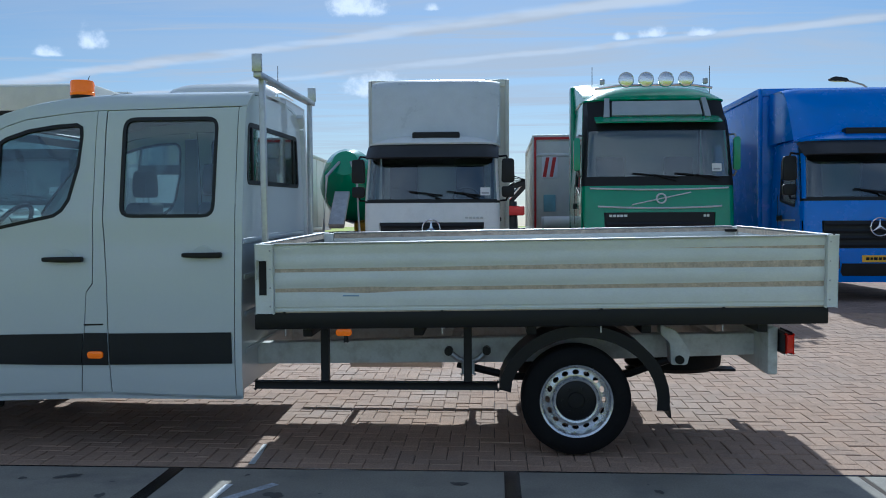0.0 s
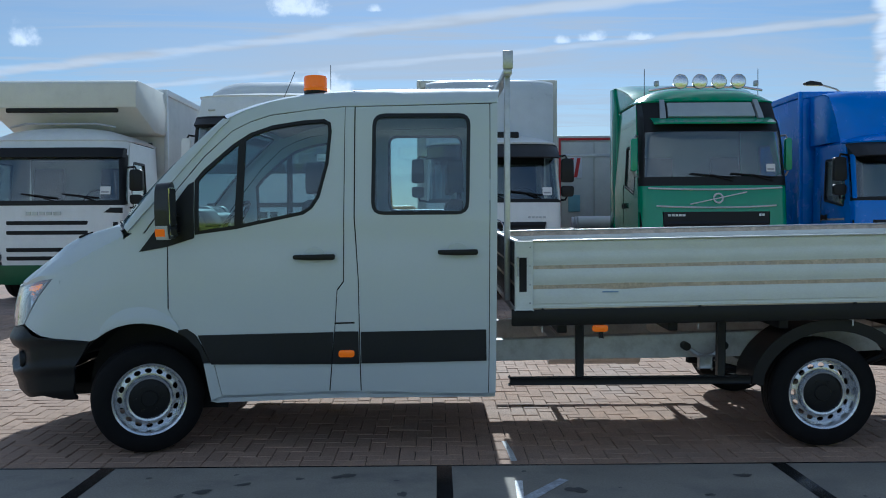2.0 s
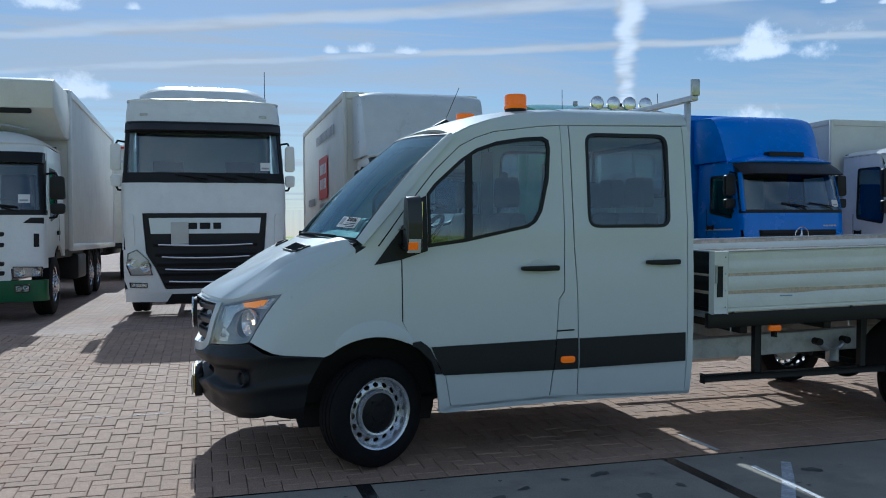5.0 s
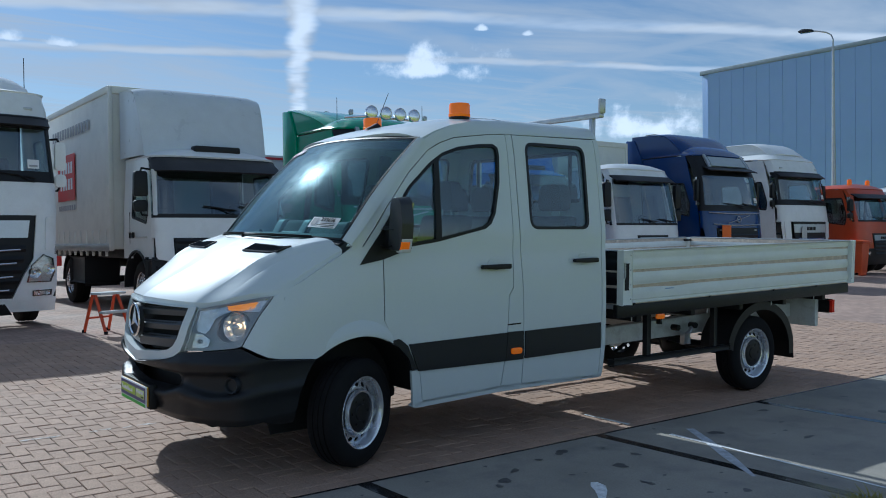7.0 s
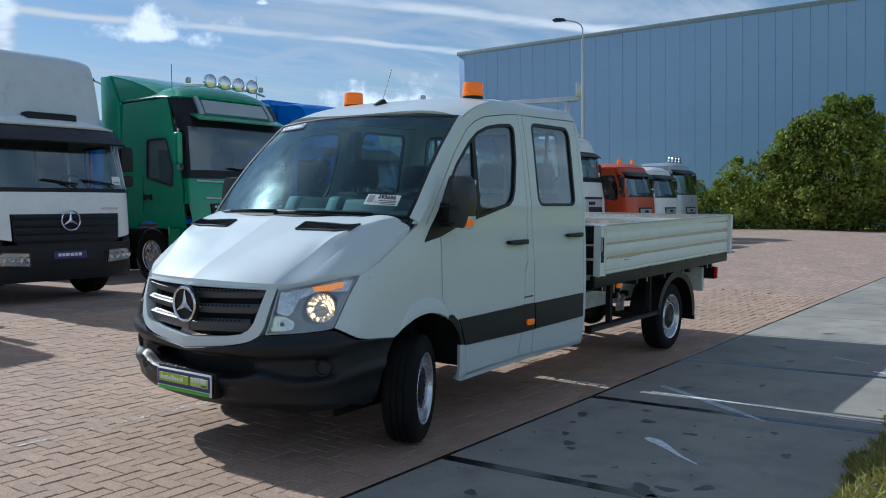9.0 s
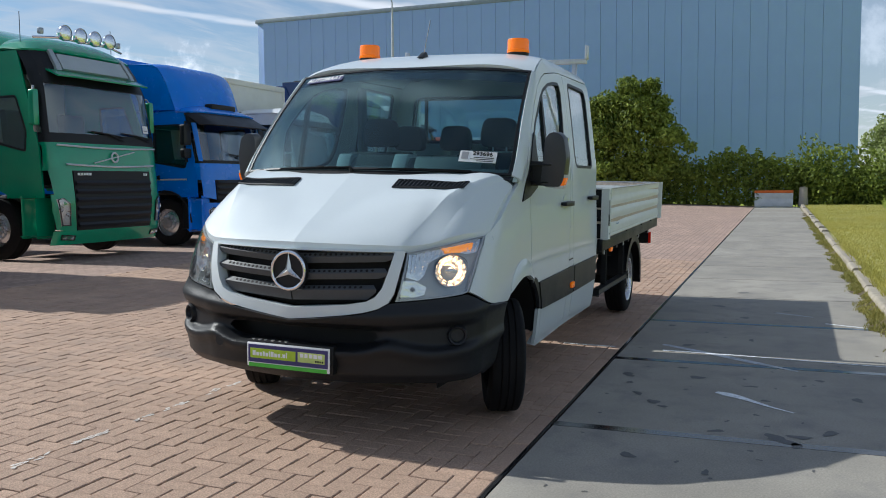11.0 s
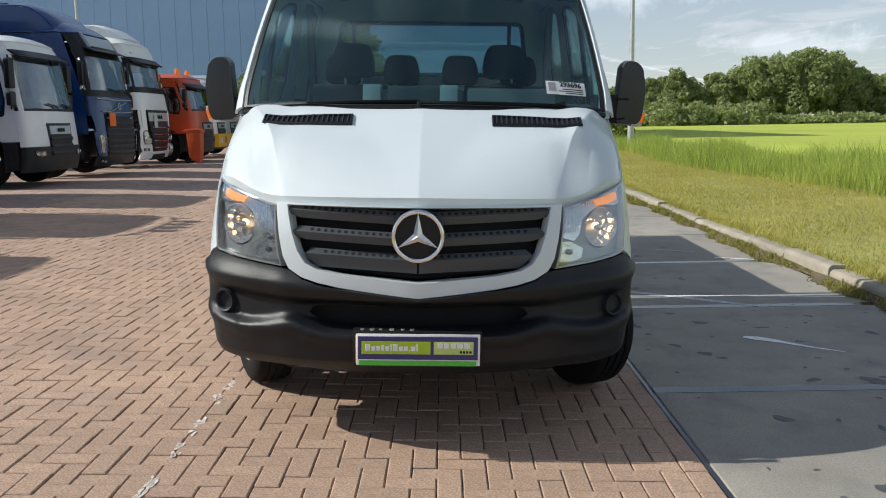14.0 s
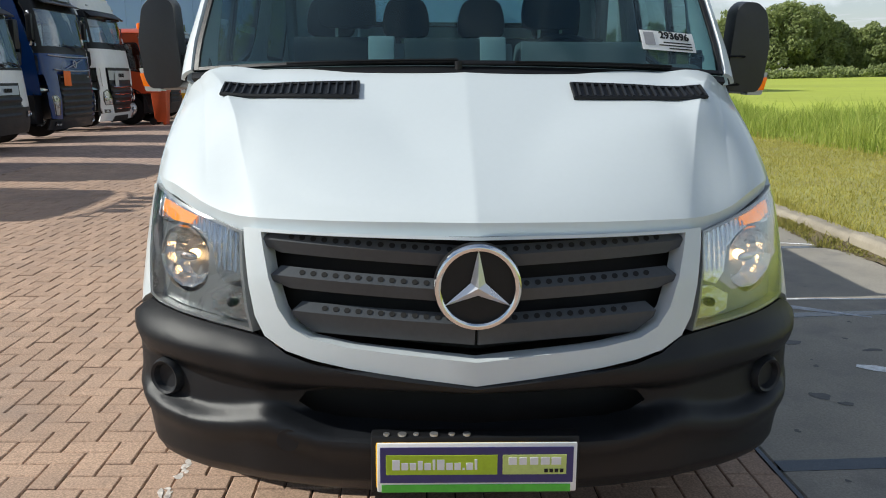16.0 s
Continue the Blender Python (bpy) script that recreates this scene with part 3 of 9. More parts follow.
# ---- shed, lamp posts, far buildings ----
def shed():
    root = thing("warehouse", "large windowless warehouse clad in blue-grey sheet metal", "warehouse", pose(48, 0, 0))
    part("wall", box(0.12, -0.35, 0, 40, 41.0, 13.7, 0.02), CLAD, root)
    w = 1.02
    n = int(41.3 / w)
    panel = None
    for i in range(n):
        y0 = -0.35 + i * w
        if panel is None:
            panel = part("panel", prism([(0.0, 0.01), (w - 0.014, 0.01), (w - 0.014, 13.55), (0.0, 13.55)], 0.0, 0.11, "x", 0.006, 1), CLAD, root)
            panel.location = (0, y0, 0)
        else:
            o = panel.copy()
            scene.collection.objects.link(o)
            o.location = (0, y0, 0)
    part("roof_edge", box(-0.05, -0.42, 13.55, 0.6, 41.1, 13.85, 0.02), mat("roof_edge_grey", (0.22, 0.28, 0.34), 0.5), root, "grey sheet-metal roof edge")


shed()


def lamp_post(x, y, h, yaw, z0=0.0):
    root = thing("street_lamp", "tall galvanised street lamp with one curved arm", "street lamp", pose(x, y, z0, 0, 0, yaw), "yard lamps")
    part("base", cyl((0, 0, 0), (0, 0, 1.1), 0.15, 0.145, 16), GALV, root)
    part("pole", cyl((0, 0, 1.1), (0, 0, h - 0.9), 0.135, 0.06, 16), GALV, root)
    arm = [(0, 0, h - 0.9), (0, 0, h - 0.45), (0.1, 0, h - 0.2), (0.35, 0, h - 0.02), (0.8, 0, h + 0.12), (1.15, 0, h + 0.2)]
    part("arm", tube(arm, 0.04, 10), GALV, root)
    head = part("lamp_head", prism(rounded([(1.0, h + 0.14), (1.1, h + 0.28), (1.6, h + 0.36), (1.85, h + 0.28), (1.8, h + 0.18)], 0.05), -0.15, 0.15, "y", 0.03), GREYPL, root, "dark lamp head")
    part("cover", box(1.15, -0.12, h + 0.14, 1.75, 0.12, h + 0.2, 0.02), LENS, head)


lamp_post(31.0, -2.25, 11.5, 180, 0.05)
lamp_post(38.0, 25.2, 12.4, 97)
lamp_post(16.9, 40.0, 7.5, 180, 0.24)

# ---- the pickup van ----
# its own axes: x along the yard (nose to -x), y across (driver's side to -y), z up from the paving
W_TABLE = [(0.30, 0.925), (0.42, 0.948), (0.60, 0.968), (0.85, 0.971), (1.00, 0.968), (1.15, 0.962), (1.30, 0.953), (1.42, 0.937),
           (1.60, 0.908), (1.85, 0.876), (2.05, 0.848), (2.16, 0.824), (2.22, 0.800), (2.26, 0.770), (2.29, 0.728), (2.32, 0.65)]


def dense(table, n=160):
    """A table of (value, result) filled in along a smooth curve that never turns back."""
    m = [(b[1] - a[1]) / (b[0] - a[0]) for a, b in zip(table, table[1:])]
    t = [m[0]] + [2 * p * q / (p + q) if p * q > 0 else 0.0 for p, q in zip(m, m[1:])] + [m[-1]]
    out = []
    for i in range(n + 1):
        v = table[0][0] + (table[-1][0] - table[0][0]) * i / n
        k = max(j for j in range(len(m)) if table[j][0] <= v + 1e-9)
        (x0, f0), (x1, f1) = table[k], table[k + 1]
        h = x1 - x0
        u = (v - x0) / h
        out.append((v, f0 * (1 + 2 * u) * (1 - u) ** 2 + f1 * u * u * (3 - 2 * u) + h * (t[k] * u * (1 - u) ** 2 - t[k + 1] * u * u * (1 - u))))
    return out


# how far the nose sweeps back, as a share of its length, by the share of the half width: a shallow V, then round corners
SWEEP = dense([(0.0, 0.0), (0.313, 0.052), (0.575, 0.138), (0.655, 0.195), (0.75, 0.262), (0.835, 0.338), (0.90, 0.415), (0.94, 0.478), (0.96, 0.535), (0.985, 0.65), (1.0, 1.0)])
UNSWEEP = [(f, v) for v, f in SWEEP]


def plan_at(z):
    """The body's outline seen from above at a height: half width, where the nose begins and how long it is."""
    w = lerp(z, W_TABLE)
    xs = lerp(z, [(0.75, -4.25), (1.05, -4.00), (1.40, -3.60)])
    tip = lerp(z, [(0.33, -4.80), (0.42, -4.87), (0.55, -4.895), (0.95, -4.895), (1.08, -4.872), (1.20, -4.80), (1.5, -4.70)])
    return w, xs, xs - tip


def side_y(x, z):
    w, xs, a = plan_at(z)
    if x >= xs:
        return w
    return w * lerp(max(0.0, 1 - (xs - x) / a), UNSWEEP)


def front_x(y, z):
    w, xs, a = plan_at(z)
    return xs - a * (1 - lerp(min(1.0, abs(y) / w), SWEEP))


def step(v, a, b):
    """0 below a, 1 above b, smooth between (either way round)."""
    k = max(0.0, min(1.0, (v - a) / (b - a)))
    return k * k * (3 - 2 * k)


def bumper_relief(p, z):
    """How far the bumper's face stands back: a rounded roll above, a deep intake that runs out into pockets for the fog lamps, a chin with a lip below."""
    a = abs(p)
    under = lerp(a, [(0.0, 0.668), (0.45, 0.672), (0.70, 0.688), (0.85, 0.700), (1.0, 0.712)])
    lip = lerp(a, [(0.0, 0.548), (0.38, 0.552), (0.46, 0.572), (0.54, 0.598), (0.63, 0.572), (0.72, 0.556), (0.78, 0.556), (0.86, 0.570), (1.0, 0.60)])
    depth = lerp(a, [(0.0, 0.100), (0.36, 0.100), (0.46, 0.060), (0.54, 0.030), (0.64, 0.034), (0.74, 0.046), (0.83, 0.052), (0.90, 0.028), (0.97, 0.0)])
    r = depth * step(z, under + 0.018, under - 0.030) * step(z, lip - 0.012, lip + 0.026)
    r -= 0.024 * math.exp(-((z - under - 0.058) / 0.042) ** 2)
    r -= 0.018 * math.exp(-((z - lip + 0.030) / 0.035) ** 2)
    r += 0.045 * max(0.0, (0.43 - z) / 0.09) ** 2
    return r


def bumper_at(p, z, out=0.0):
    a, s = abs(p), (1 if p >= 0 else -1)
    r = bumper_relief(p, z) - out
    if a <= 0.80:
        return Vector((front_x(a, z) + r, p, z))
    x = front_x(0.80, z) + (a - 0.80)
    y = side_y(x, z)
    k = min(1.0, (a - 0.80) / 0.3)
    return Vector((x + r * (1 - k), s * (y - r * k), z))


HOOD_EDGE = [(0.0, 1.102), (0.565, 1.094), (0.64, 1.093), (0.75, 1.110), (0.85, 1.131), (0.93, 1.147)]


def hood_outer(ridge):
    """Where the steep narrow facet beside the bonnet's ridge ends."""
    return ridge + lerp(ridge, [(0.565, 0.150), (0.83, 0.042)])


def hood_z(x, y, ridge=None):
    a = abs(y)
    edge = lerp(a, HOOD_EDGE)
    d = max(0.0, x - front_x(min(a, 0.927), edge))
    dc = max(0.0, x - front_x(0.0, 1.10))
    d += (dc - d) * 0.34 * step(dc, 0.15, 0.62) * (1 - step(a, 0.72, 0.92))
    rise = lerp(d, [(0.0, 0.0), (0.03, 0.024), (0.08, 0.056), (0.165, 0.102), (0.265, 0.150), (0.465, 0.242), (0.665, 0.327), (0.82, 0.374), (1.10, 0.43)])
    if ridge is None:
        ridge = lerp(x, [(-4.76, 0.565), (-4.0, 0.82)])
    outer = hood_outer(ridge)
    if a < ridge:
        fold = 0.054 * max(0.0, 1 - (ridge - a) / 0.50)
    elif a < outer:
        fold = 0.054 * (1 - 0.78 * (a - ridge) / (outer - ridge))
    else:
        fold = 0.054 * 0.22 * max(0.0, 1 - (a - outer) / max(0.02, 0.925 - outer))
    return edge + rise * 1.02 + fold * min(1.0, d * 3) * (1 - 0.92 * step(d, 0.28, 0.68))


ZC = [0.36 + 0.06 * i for i in range(34)]
XC = [-4.60, -4.5, -4.42, -4.34, -4.26, -4.18, -4.1, -4.0, -3.9, -3.8, -3.7, -3.6, -3.4, -3.2, -3.0, -2.8, -2.6, -2.4, -2.2, -2.0, -1.8]
YC = [s * v for v in (0.08, 0.16, 0.24, 0.32, 0.4, 0.48, 0.56, 0.64, 0.70, 0.75, 0.80, 0.84, 0.87, 0.89, 0.905) for s in (-1, 1)] + [0.0]
ARCH = [(-3.81 + 0.46 * math.cos(radians(a)), 0.372 + 0.46 * math.sin(radians(a))) for a in range(64, 125, 6)]


# the head lamp's rear edge, from below to its tip, across and up
LAMP_REAR = [(0.889, 0.855), (0.900, 0.93), (0.908, 1.02), (0.913, 1.09), (0.912, 1.128)]


def van():
    root = thing("pickup_van", "white double-cab pickup van with a dropside bed and amber beacons", "pickup van", pose(0, 6.315, 0.045, 1.5))

    def side(s, out=0.0):
        return lambda x, z: Vector((x, s * (side_y(x, z) + out), z))

    def panel(name, outline, s, holes=(), mat_=WHITE, t=0.022, out=0.0, parent=root, label=""):
        bm = sheet(outline, side(s, out), holes, t, XC, ZC, flip=s > 0)
        return part(name, bm, mat_, parent, label)

    # front wings
    wing = [(-3.642, 1.345), (-3.642, 0.925), (-3.61, 0.865), (-3.52, 0.795)] + ARCH + [(-4.085, 0.740), (-4.13, 0.722), (-4.26, 0.741), (-4.36, 0.756), (-4.44, 0.778), (-4.50, 0.811)] + [(front_x(y, z) + 0.005, z) for y, z in LAMP_REAR] + [(-4.335, 1.142), (-4.20, 1.200), (-4.05, 1.283), (-3.92, 1.355), (-3.86, 1.395), (-3.80, 1.40)]
    for s in (-1, 1):
        panel("front_wing", wing, s)
        panel("wing_trim", [(-3.515, 0.789), (-3.46, 0.745), (-3.385, 0.585), (-3.425, 0.580), (-3.45, 0.66), (-3.53, 0.742), (-3.60, 0.786)], s, mat_=GREYPL, out=0.006)
        panel("sill_corner", [(-3.425, 0.575), (-3.362, 0.575), (-3.318, 0.352), (-3.355, 0.325), (-3.39, 0.335)], s)

        def flare(k, q, s=s):
            a = radians(58 + 66 * k)
            r = 0.463 + 0.100 * q * math.sin(math.pi * k) ** 0.6
            x, z = -3.81 + r * math.cos(a), 0.372 + r * math.sin(a)
            return Vector((x, s * (side_y(x, z) + 0.002 + 0.020 * (1 - q * q) * math.sin(math.pi * k) ** 0.5), z))
        part("arch_flare", surf(flare, span(0, 1, 18), span(0, 1, 6), 0.010 * s), WHITE, root)

    # doors
    d_front = [(-3.633, 0.914), (-3.601, 0.852), (-3.471, 0.759), (-3.354, 0.557), (-3.313, 0.348), (-2.643, 0.372), (-2.602, 0.774), (-2.584, 1.034), (-2.544, 1.089), (-2.531, 2.183), (-2.695, 2.17), (-2.997, 2.13), (-3.124, 2.088), (-3.236, 2.031), (-3.407, 1.871), (-3.607, 1.627), (-3.794, 1.375), (-3.803, 1.32), (-3.634, 1.31)]
    w_front = [(-3.468, 1.383), (-3.469, 1.723), (-3.416, 1.789), (-3.235, 1.948), (-3.124, 2.02), (-2.981, 2.069), (-2.798, 2.098), (-2.66, 2.107), (-2.619, 2.083), (-2.612, 2.025), (-2.631, 1.825), (-2.688, 1.612), (-2.734, 1.541), (-2.789, 1.505), (-3.212, 1.417)]
    d_rear = [(-2.436, 0.369), (-1.637, 0.348), (-1.616, 2.199), (-2.463, 2.183), (-2.467, 1.485), (-2.445, 1.084)]
    w_rear = [(-2.366, 1.5), (-1.752, 1.5), (-1.736, 2.14), (-2.356, 2.14)]
    w_rear_r = rounded(w_rear, 0.08)
    for s in (-1, 1):
        door = panel("front_door", d_front, s, [w_front])
        panel("window_frame", w_front, s, [inside(w_front, 0.022)], BLACK, 0.02, 0.002, door)
        g = panel("window", inside(w_front, 0.02), s, (), GLASS, 0.004, -0.012, door)
        panel("window_bar", [(-3.22, 1.425), (-3.173, 1.435), (-3.154, 1.984), (-3.197, 1.964)], s, (), BLACK, 0.02, 0.001, door)
        panel("mirror_triangle", [(-3.813, 1.28), (-3.642, 1.31), (-3.47, 1.363), (-3.474, 1.713), (-3.507, 1.698), (-3.665, 1.475)], s, (), BLACK, 0.012, 0.008, door)
        panel("door_trim", [(-3.453, 0.754), (-2.607, 0.769), (-2.621, 0.567), (-3.374, 0.57)], s, (), GREYPL, 0.012, 0.012, door, "dark grey rubbing strip")
        rear = panel("rear_door", d_rear, s, [w_rear_r])
        panel("window_frame", w_rear_r, s, [inside(w_rear_r, 0.022)], GREYPL, 0.02, 0.002, rear)
        panel("window", inside(w_rear_r, 0.02), s, (), GLASS, 0.004, -0.012, rear)
        panel("door_trim", [(-2.435, 0.769), (-1.65, 0.779), (-1.648, 0.582), (-2.434, 0.57)], s, (), GREYPL, 0.012, 0.012, rear, "dark grey rubbing strip")
        for x0, x1, z, d in ((-2.85, -2.59, 1.240, door), (-1.95, -1.70, 1.265, rear)):
            y = side_y(x0, z)
            h = part("handle", prism(rounded([(x0, z - 0.012), (x0 + 0.12, z - 0.019), (x1, z - 0.016), (x1, z + 0.018), (x0 + 0.12, z + 0.016), (x0, z + 0.014)], 0.012), s * (y + 0.012), s * (y + 0.044), "y", 0.008), BLACK, d, "black door handle")
            for xx in (x0 + 0.03, x1 - 0.03):
                part("handle_foot", cyl((xx, s * (y - 0.002), z), (xx, s * (y + 0.03), z), 0.012, None, 10), BLACK, h)
            cup = lathe([(0.062, 0.0), (0.060, 0.004), (0.04, 0.0045), (0.0, 0.003)], 24)
            moved(cup, Matrix.Translation(((x0 + x1) / 2, s * (y - 0.0), z + 0.012)) @ pose(0, 0, 0, 90 if s < 0 else -90) @ Matrix.Diagonal((1, 0.8, 1, 1)))
            part("handle_cup", cup, WHITE, d)
        pil = panel("door_pillar", [(-2.636, 0.361), (-2.443, 0.361), (-2.451, 1.084), (-2.475, 1.485), (-2.471, 2.185), (-2.527, 2.185), (-2.537, 1.084), (-2.579, 1.029), (-2.596, 0.784)], s)
        panel("pillar_trim", [(-2.617, 0.567), (-2.448, 0.567), (-2.451, 0.772), (-2.599, 0.772)], s, (), GREYPL, 0.012, 0.010, pil)
        panel("pillar_slot", [(-2.599, 0.819), (-2.474, 0.822), (-2.474, 0.832), (-2.599, 0.829)], s, (), BLACK, 0.004, 0.003, pil)
        y = side_y(-2.52, 0.63)
        part("side_marker", prism(rounded([(-2.575, 0.612), (-2.475, 0.612), (-2.475, 0.656), (-2.575, 0.656)], 0.02), s * (y + 0.006), s * (y + 0.024), "y", 0.004), AMBER, pil, "amber side marker lamp")
        panel("rear_corner", [(-1.632, 0.343), (-1.594, 0.348), (-1.59, 0.377), (-1.566, 2.204), (-1.611, 2.199)], s, (), WHITE, 0.03)
        panel("sill", [(-3.395, 0.328), (-3.355, 0.318), (-2.6, 0.345), (-1.62, 0.345), (-1.597, 0.360), (-1.60, 0.372), (-1.648, 0.366), (-2.45, 0.388), (-2.645, 0.389), (-3.312, 0.366), (-3.36, 0.345)], s, (), WHITE, 0.05)
        rail = [(-3.89, 1.4), (-3.727, 1.586), (-3.508, 1.84), (-3.282, 2.093), (-3.155, 2.161), (-2.997, 2.22), (-2.786, 2.265), (-2.472, 2.297), (-1.547, 2.303), (-1.566, 2.209), (-2.463, 2.189), (-2.531, 2.189), (-2.695, 2.176), (-2.997, 2.136), (-3.124, 2.094), (-3.236, 2.037), (-3.412, 1.876), (-3.612, 1.632), (-3.799, 1.385)]
        panel("roof_rail", rail, s, (), WHITE, 0.03)
        for path in ([(-3.640, 1.33), (-3.638, 0.914), (-3.606, 0.856), (-3.475, 0.762)], [(-2.640, 0.365), (-2.600, 0.780), (-2.582, 1.030), (-2.541, 1.087), (-2.529, 2.185)],
                     [(-2.440, 0.365), (-2.448, 1.084), (-2.471, 1.485), (-2.467, 2.185)], [(-1.634, 0.350), (-1.613, 2.20)],
                     [(-1.60, 2.204), (-2.53, 2.186), (-2.70, 2.173), (-3.0, 2.133), (-3.13, 2.091), (-3.24, 2.034), (-3.41, 1.873), (-3.61, 1.63), (-3.797, 1.38)]):
            ups, dns = [], []
            for k, q in enumerate(path):
                a, b = Vector(path[max(0, k - 1)]), Vector(path[min(len(path) - 1, k + 1)])
                d = (b - a).normalized() * 0.010
                ups.append((q[0] - d.y, q[1] + d.x)), dns.append((q[0] + d.y, q[1] - d.x))
            panel("door_seal", ups + dns[::-1], s, (), INK, 0.006, -0.010)
        inner = sheet([(-3.30, 0.40), (-1.62, 0.40), (-1.62, 1.42), (-3.6, 1.36), (-3.62, 1.0), (-3.40, 0.8)], side(s, -0.06), (), 0.01, XC, ZC, flip=s > 0)
        part("door_lining", inner, GREYIN, root)

    # roof
    def roof(x, v):
        ze = lerp(x, [(-3.30, 2.10), (-3.17, 2.165), (-3.0, 2.222), (-2.8, 2.266), (-2.49, 2.294), (-1.6, 2.298)])
        w = lerp(ze, W_TABLE) - 0.004
        zc = lerp(x, [(-3.42, 2.150), (-3.30, 2.200), (-3.15, 2.248), (-2.95, 2.294), (-2.7, 2.328), (-2.3, 2.350), (-1.6, 2.350)])
        return Vector((x - 0.0, v * w, ze + (zc - ze) * (1 - abs(v) ** 4.0)))

    def roof_skin(u, v):
        x0 = -3.42 + 0.14 * v * v
        x = x0 + (-1.6 - x0) * u
        return roof(x, v)
    part("roof", surf(roof_skin, [0, 0.03, 0.07, 0.11, 0.16, 0.22, 0.3, 0.4, 0.46, 0.465, 0.47, 0.6, 0.8, 0.98, 1], span(-1, 1, 28), 0.02), WHITE, root)
    part("roof_seam", surf(lambda u, v: roof_skin(0.474 + 0.004 * u, v) + Vector((0, 0, 0.003)), [0, 1], span(-1, 1, 28), 0.002), GREYPL, root)

    # pillars between windscreen and doors
    EDGE = [(1.40, -3.89), (1.586, -3.727), (1.84, -3.508), (2.093, -3.282), (2.161, -3.155)]
    def pillar(k, v, s):
        z = 1.405 + 0.70 * k
        a = screen(max(0.0, (z - 1.433) / 0.684), s * 0.995, -0.002)
        b = Vector((lerp(z, EDGE) + 0.006, s * (side_y(-3.0, z) + 0.001), z - 0.004))
        return a + (b - a) * v + Vector((-0.5, s * 0.8, 0.3)) * 0.008 * math.sin(math.pi * v)

    # windscreen, with its dark border, wipers and stickers
    def screen(u, v, out=0.0):
        b = Vector((-4.155 + 0.245 * v * v, 0.900 * v, 1.462 - 0.029 * v * v))
        t = Vector((-3.43 + 0.145 * v * v, 0.822 * v, 2.143 - 0.026 * v * v))
        p = b + (t - b) * u
        n = Vector((-0.69, 0, 0.72))
        return p + n * (0.030 * math.sin(math.pi * u) + out)
    us, vs = span(0, 1, 14), span(-1, 1, 24)
    for s in (-1, 1):
        part("windscreen_pillar", surf(lambda k, v, s=s: pillar(k, v, s), span(0, 1, 12), span(0, 1, 4), 0.012 * -s), WHITE, root)
    part("windscreen", surf(lambda u, v: screen(u, v), us, vs, 0.005), SCREEN, root)
    part("screen_seal", merged(surf(lambda u, v: screen(u * 0.014, v, 0.003), [0, 1], vs, 0.01), surf(lambda u, v: screen(0.984 + u * 0.020, v, 0.003), [0, 1], vs, 0.01),
                               surf(lambda u, v: screen(u, -0.992 + 0.018 * v, 0.004), us, [0, 1], 0.01), surf(lambda u, v: screen(u, 0.992 - 0.018 * (1 - v), 0.004), us, [0, 1], 0.01)), BLACK, root)
    part("shade_band", surf(lambda u, v: screen(0.875 + u * 0.08, v * 0.97, -0.008), [0, 0.5, 1], vs, 0.002), glass("shade_band_glass", (0.10, 0.12, 0.13)), root)
    st = part("sticker", surf(lambda u, v: screen(0.89 + 0.06 * u, 0.53 + 0.37 * v, 0.006), [0, 0.5, 1], span(0, 1, 6), 0.001), NAVY, root, "navy windscreen sticker with white lettering")
    c, ex, ey = screen(0.92, 0.715, 0.0085), (screen(0.92, 0.615, 0.0085) - screen(0.92, 0.815, 0.0085)).normalized(), (screen(0.95, 0.715) - screen(0.89, 0.715)).normalized()
    lettering("AUTOMAAT", 0.060, PAPER, st, Matrix.Translation(c) @ Matrix((ex, ey, ex.cross(ey))).transposed().to_4x4(), depth=0.001, bold=0.0012, stretch=0.92)
    card = part("sale_card", surf(lambda u, v: screen(0.085 + 0.088 * u, -0.885 + 0.225 * v, 0.004), [0, 0.5, 1], span(0, 1, 4), 0.001), PAPER, root, "white stock card with black number behind the windscreen")
    c, ex, ey = screen(0.150, -0.800, 0.0065), (screen(0.15, -0.86) - screen(0.15, -0.74)).normalized(), (screen(0.18, -0.80) - screen(0.12, -0.80)).normalized()
    m = Matrix.Translation(c) @ Matrix((ex, ey, ex.cross(ey))).transposed().to_4x4()
    lettering("293696", 0.040, INK, card, m, depth=0.0008, bold=0.0012)
    for i in range(3):
        part("print_bar", surf(lambda u, v: screen(0.092 + 0.013 * i + 0.005 * u, -0.87 + (0.10, 0.14, 0.12)[i] * v, 0.006), [0, 1], span(0, 1, 4), 0.0005), INK, card)
    part("print_block", surf(lambda u, v: screen(0.105 + 0.058 * u, -0.715 + 0.042 * v, 0.006), [0, 1], [0, 1], 0.0005), PRINTGREY, card)
    for v0, v1, u1 in ((0.82, 0.02, 0.006), (0.02, -0.76, 0.006)):
        a = [screen(-0.004 + (u1 + 0.004) * k / 8, v0 + (v1 - v0) * k / 8, 0.007) for k in range(9)]
        wp = part("wiper", tube(a, 0.005, 6), BLACK, root)
        part("blade", tube([p + Vector((-0.003, 0, 0.005)) for p in a[2:]], 0.004, 6), RUBBER, wp)
        part("pivot", cyl(a[0] - Vector((0, 0, 0.02)), a[0] + Vector((0, 0, 0.008)), 0.012, None, 12), BLACK, wp)
    cowl = surf(lambda u, v: screen(0.0, v) + Vector((-0.030 * (1 - u), 0, -0.018 * (1 - u) - 0.006)), [0, 0.5, 1], vs, 0.02)
    part("cowl", cowl, BLACK, root)

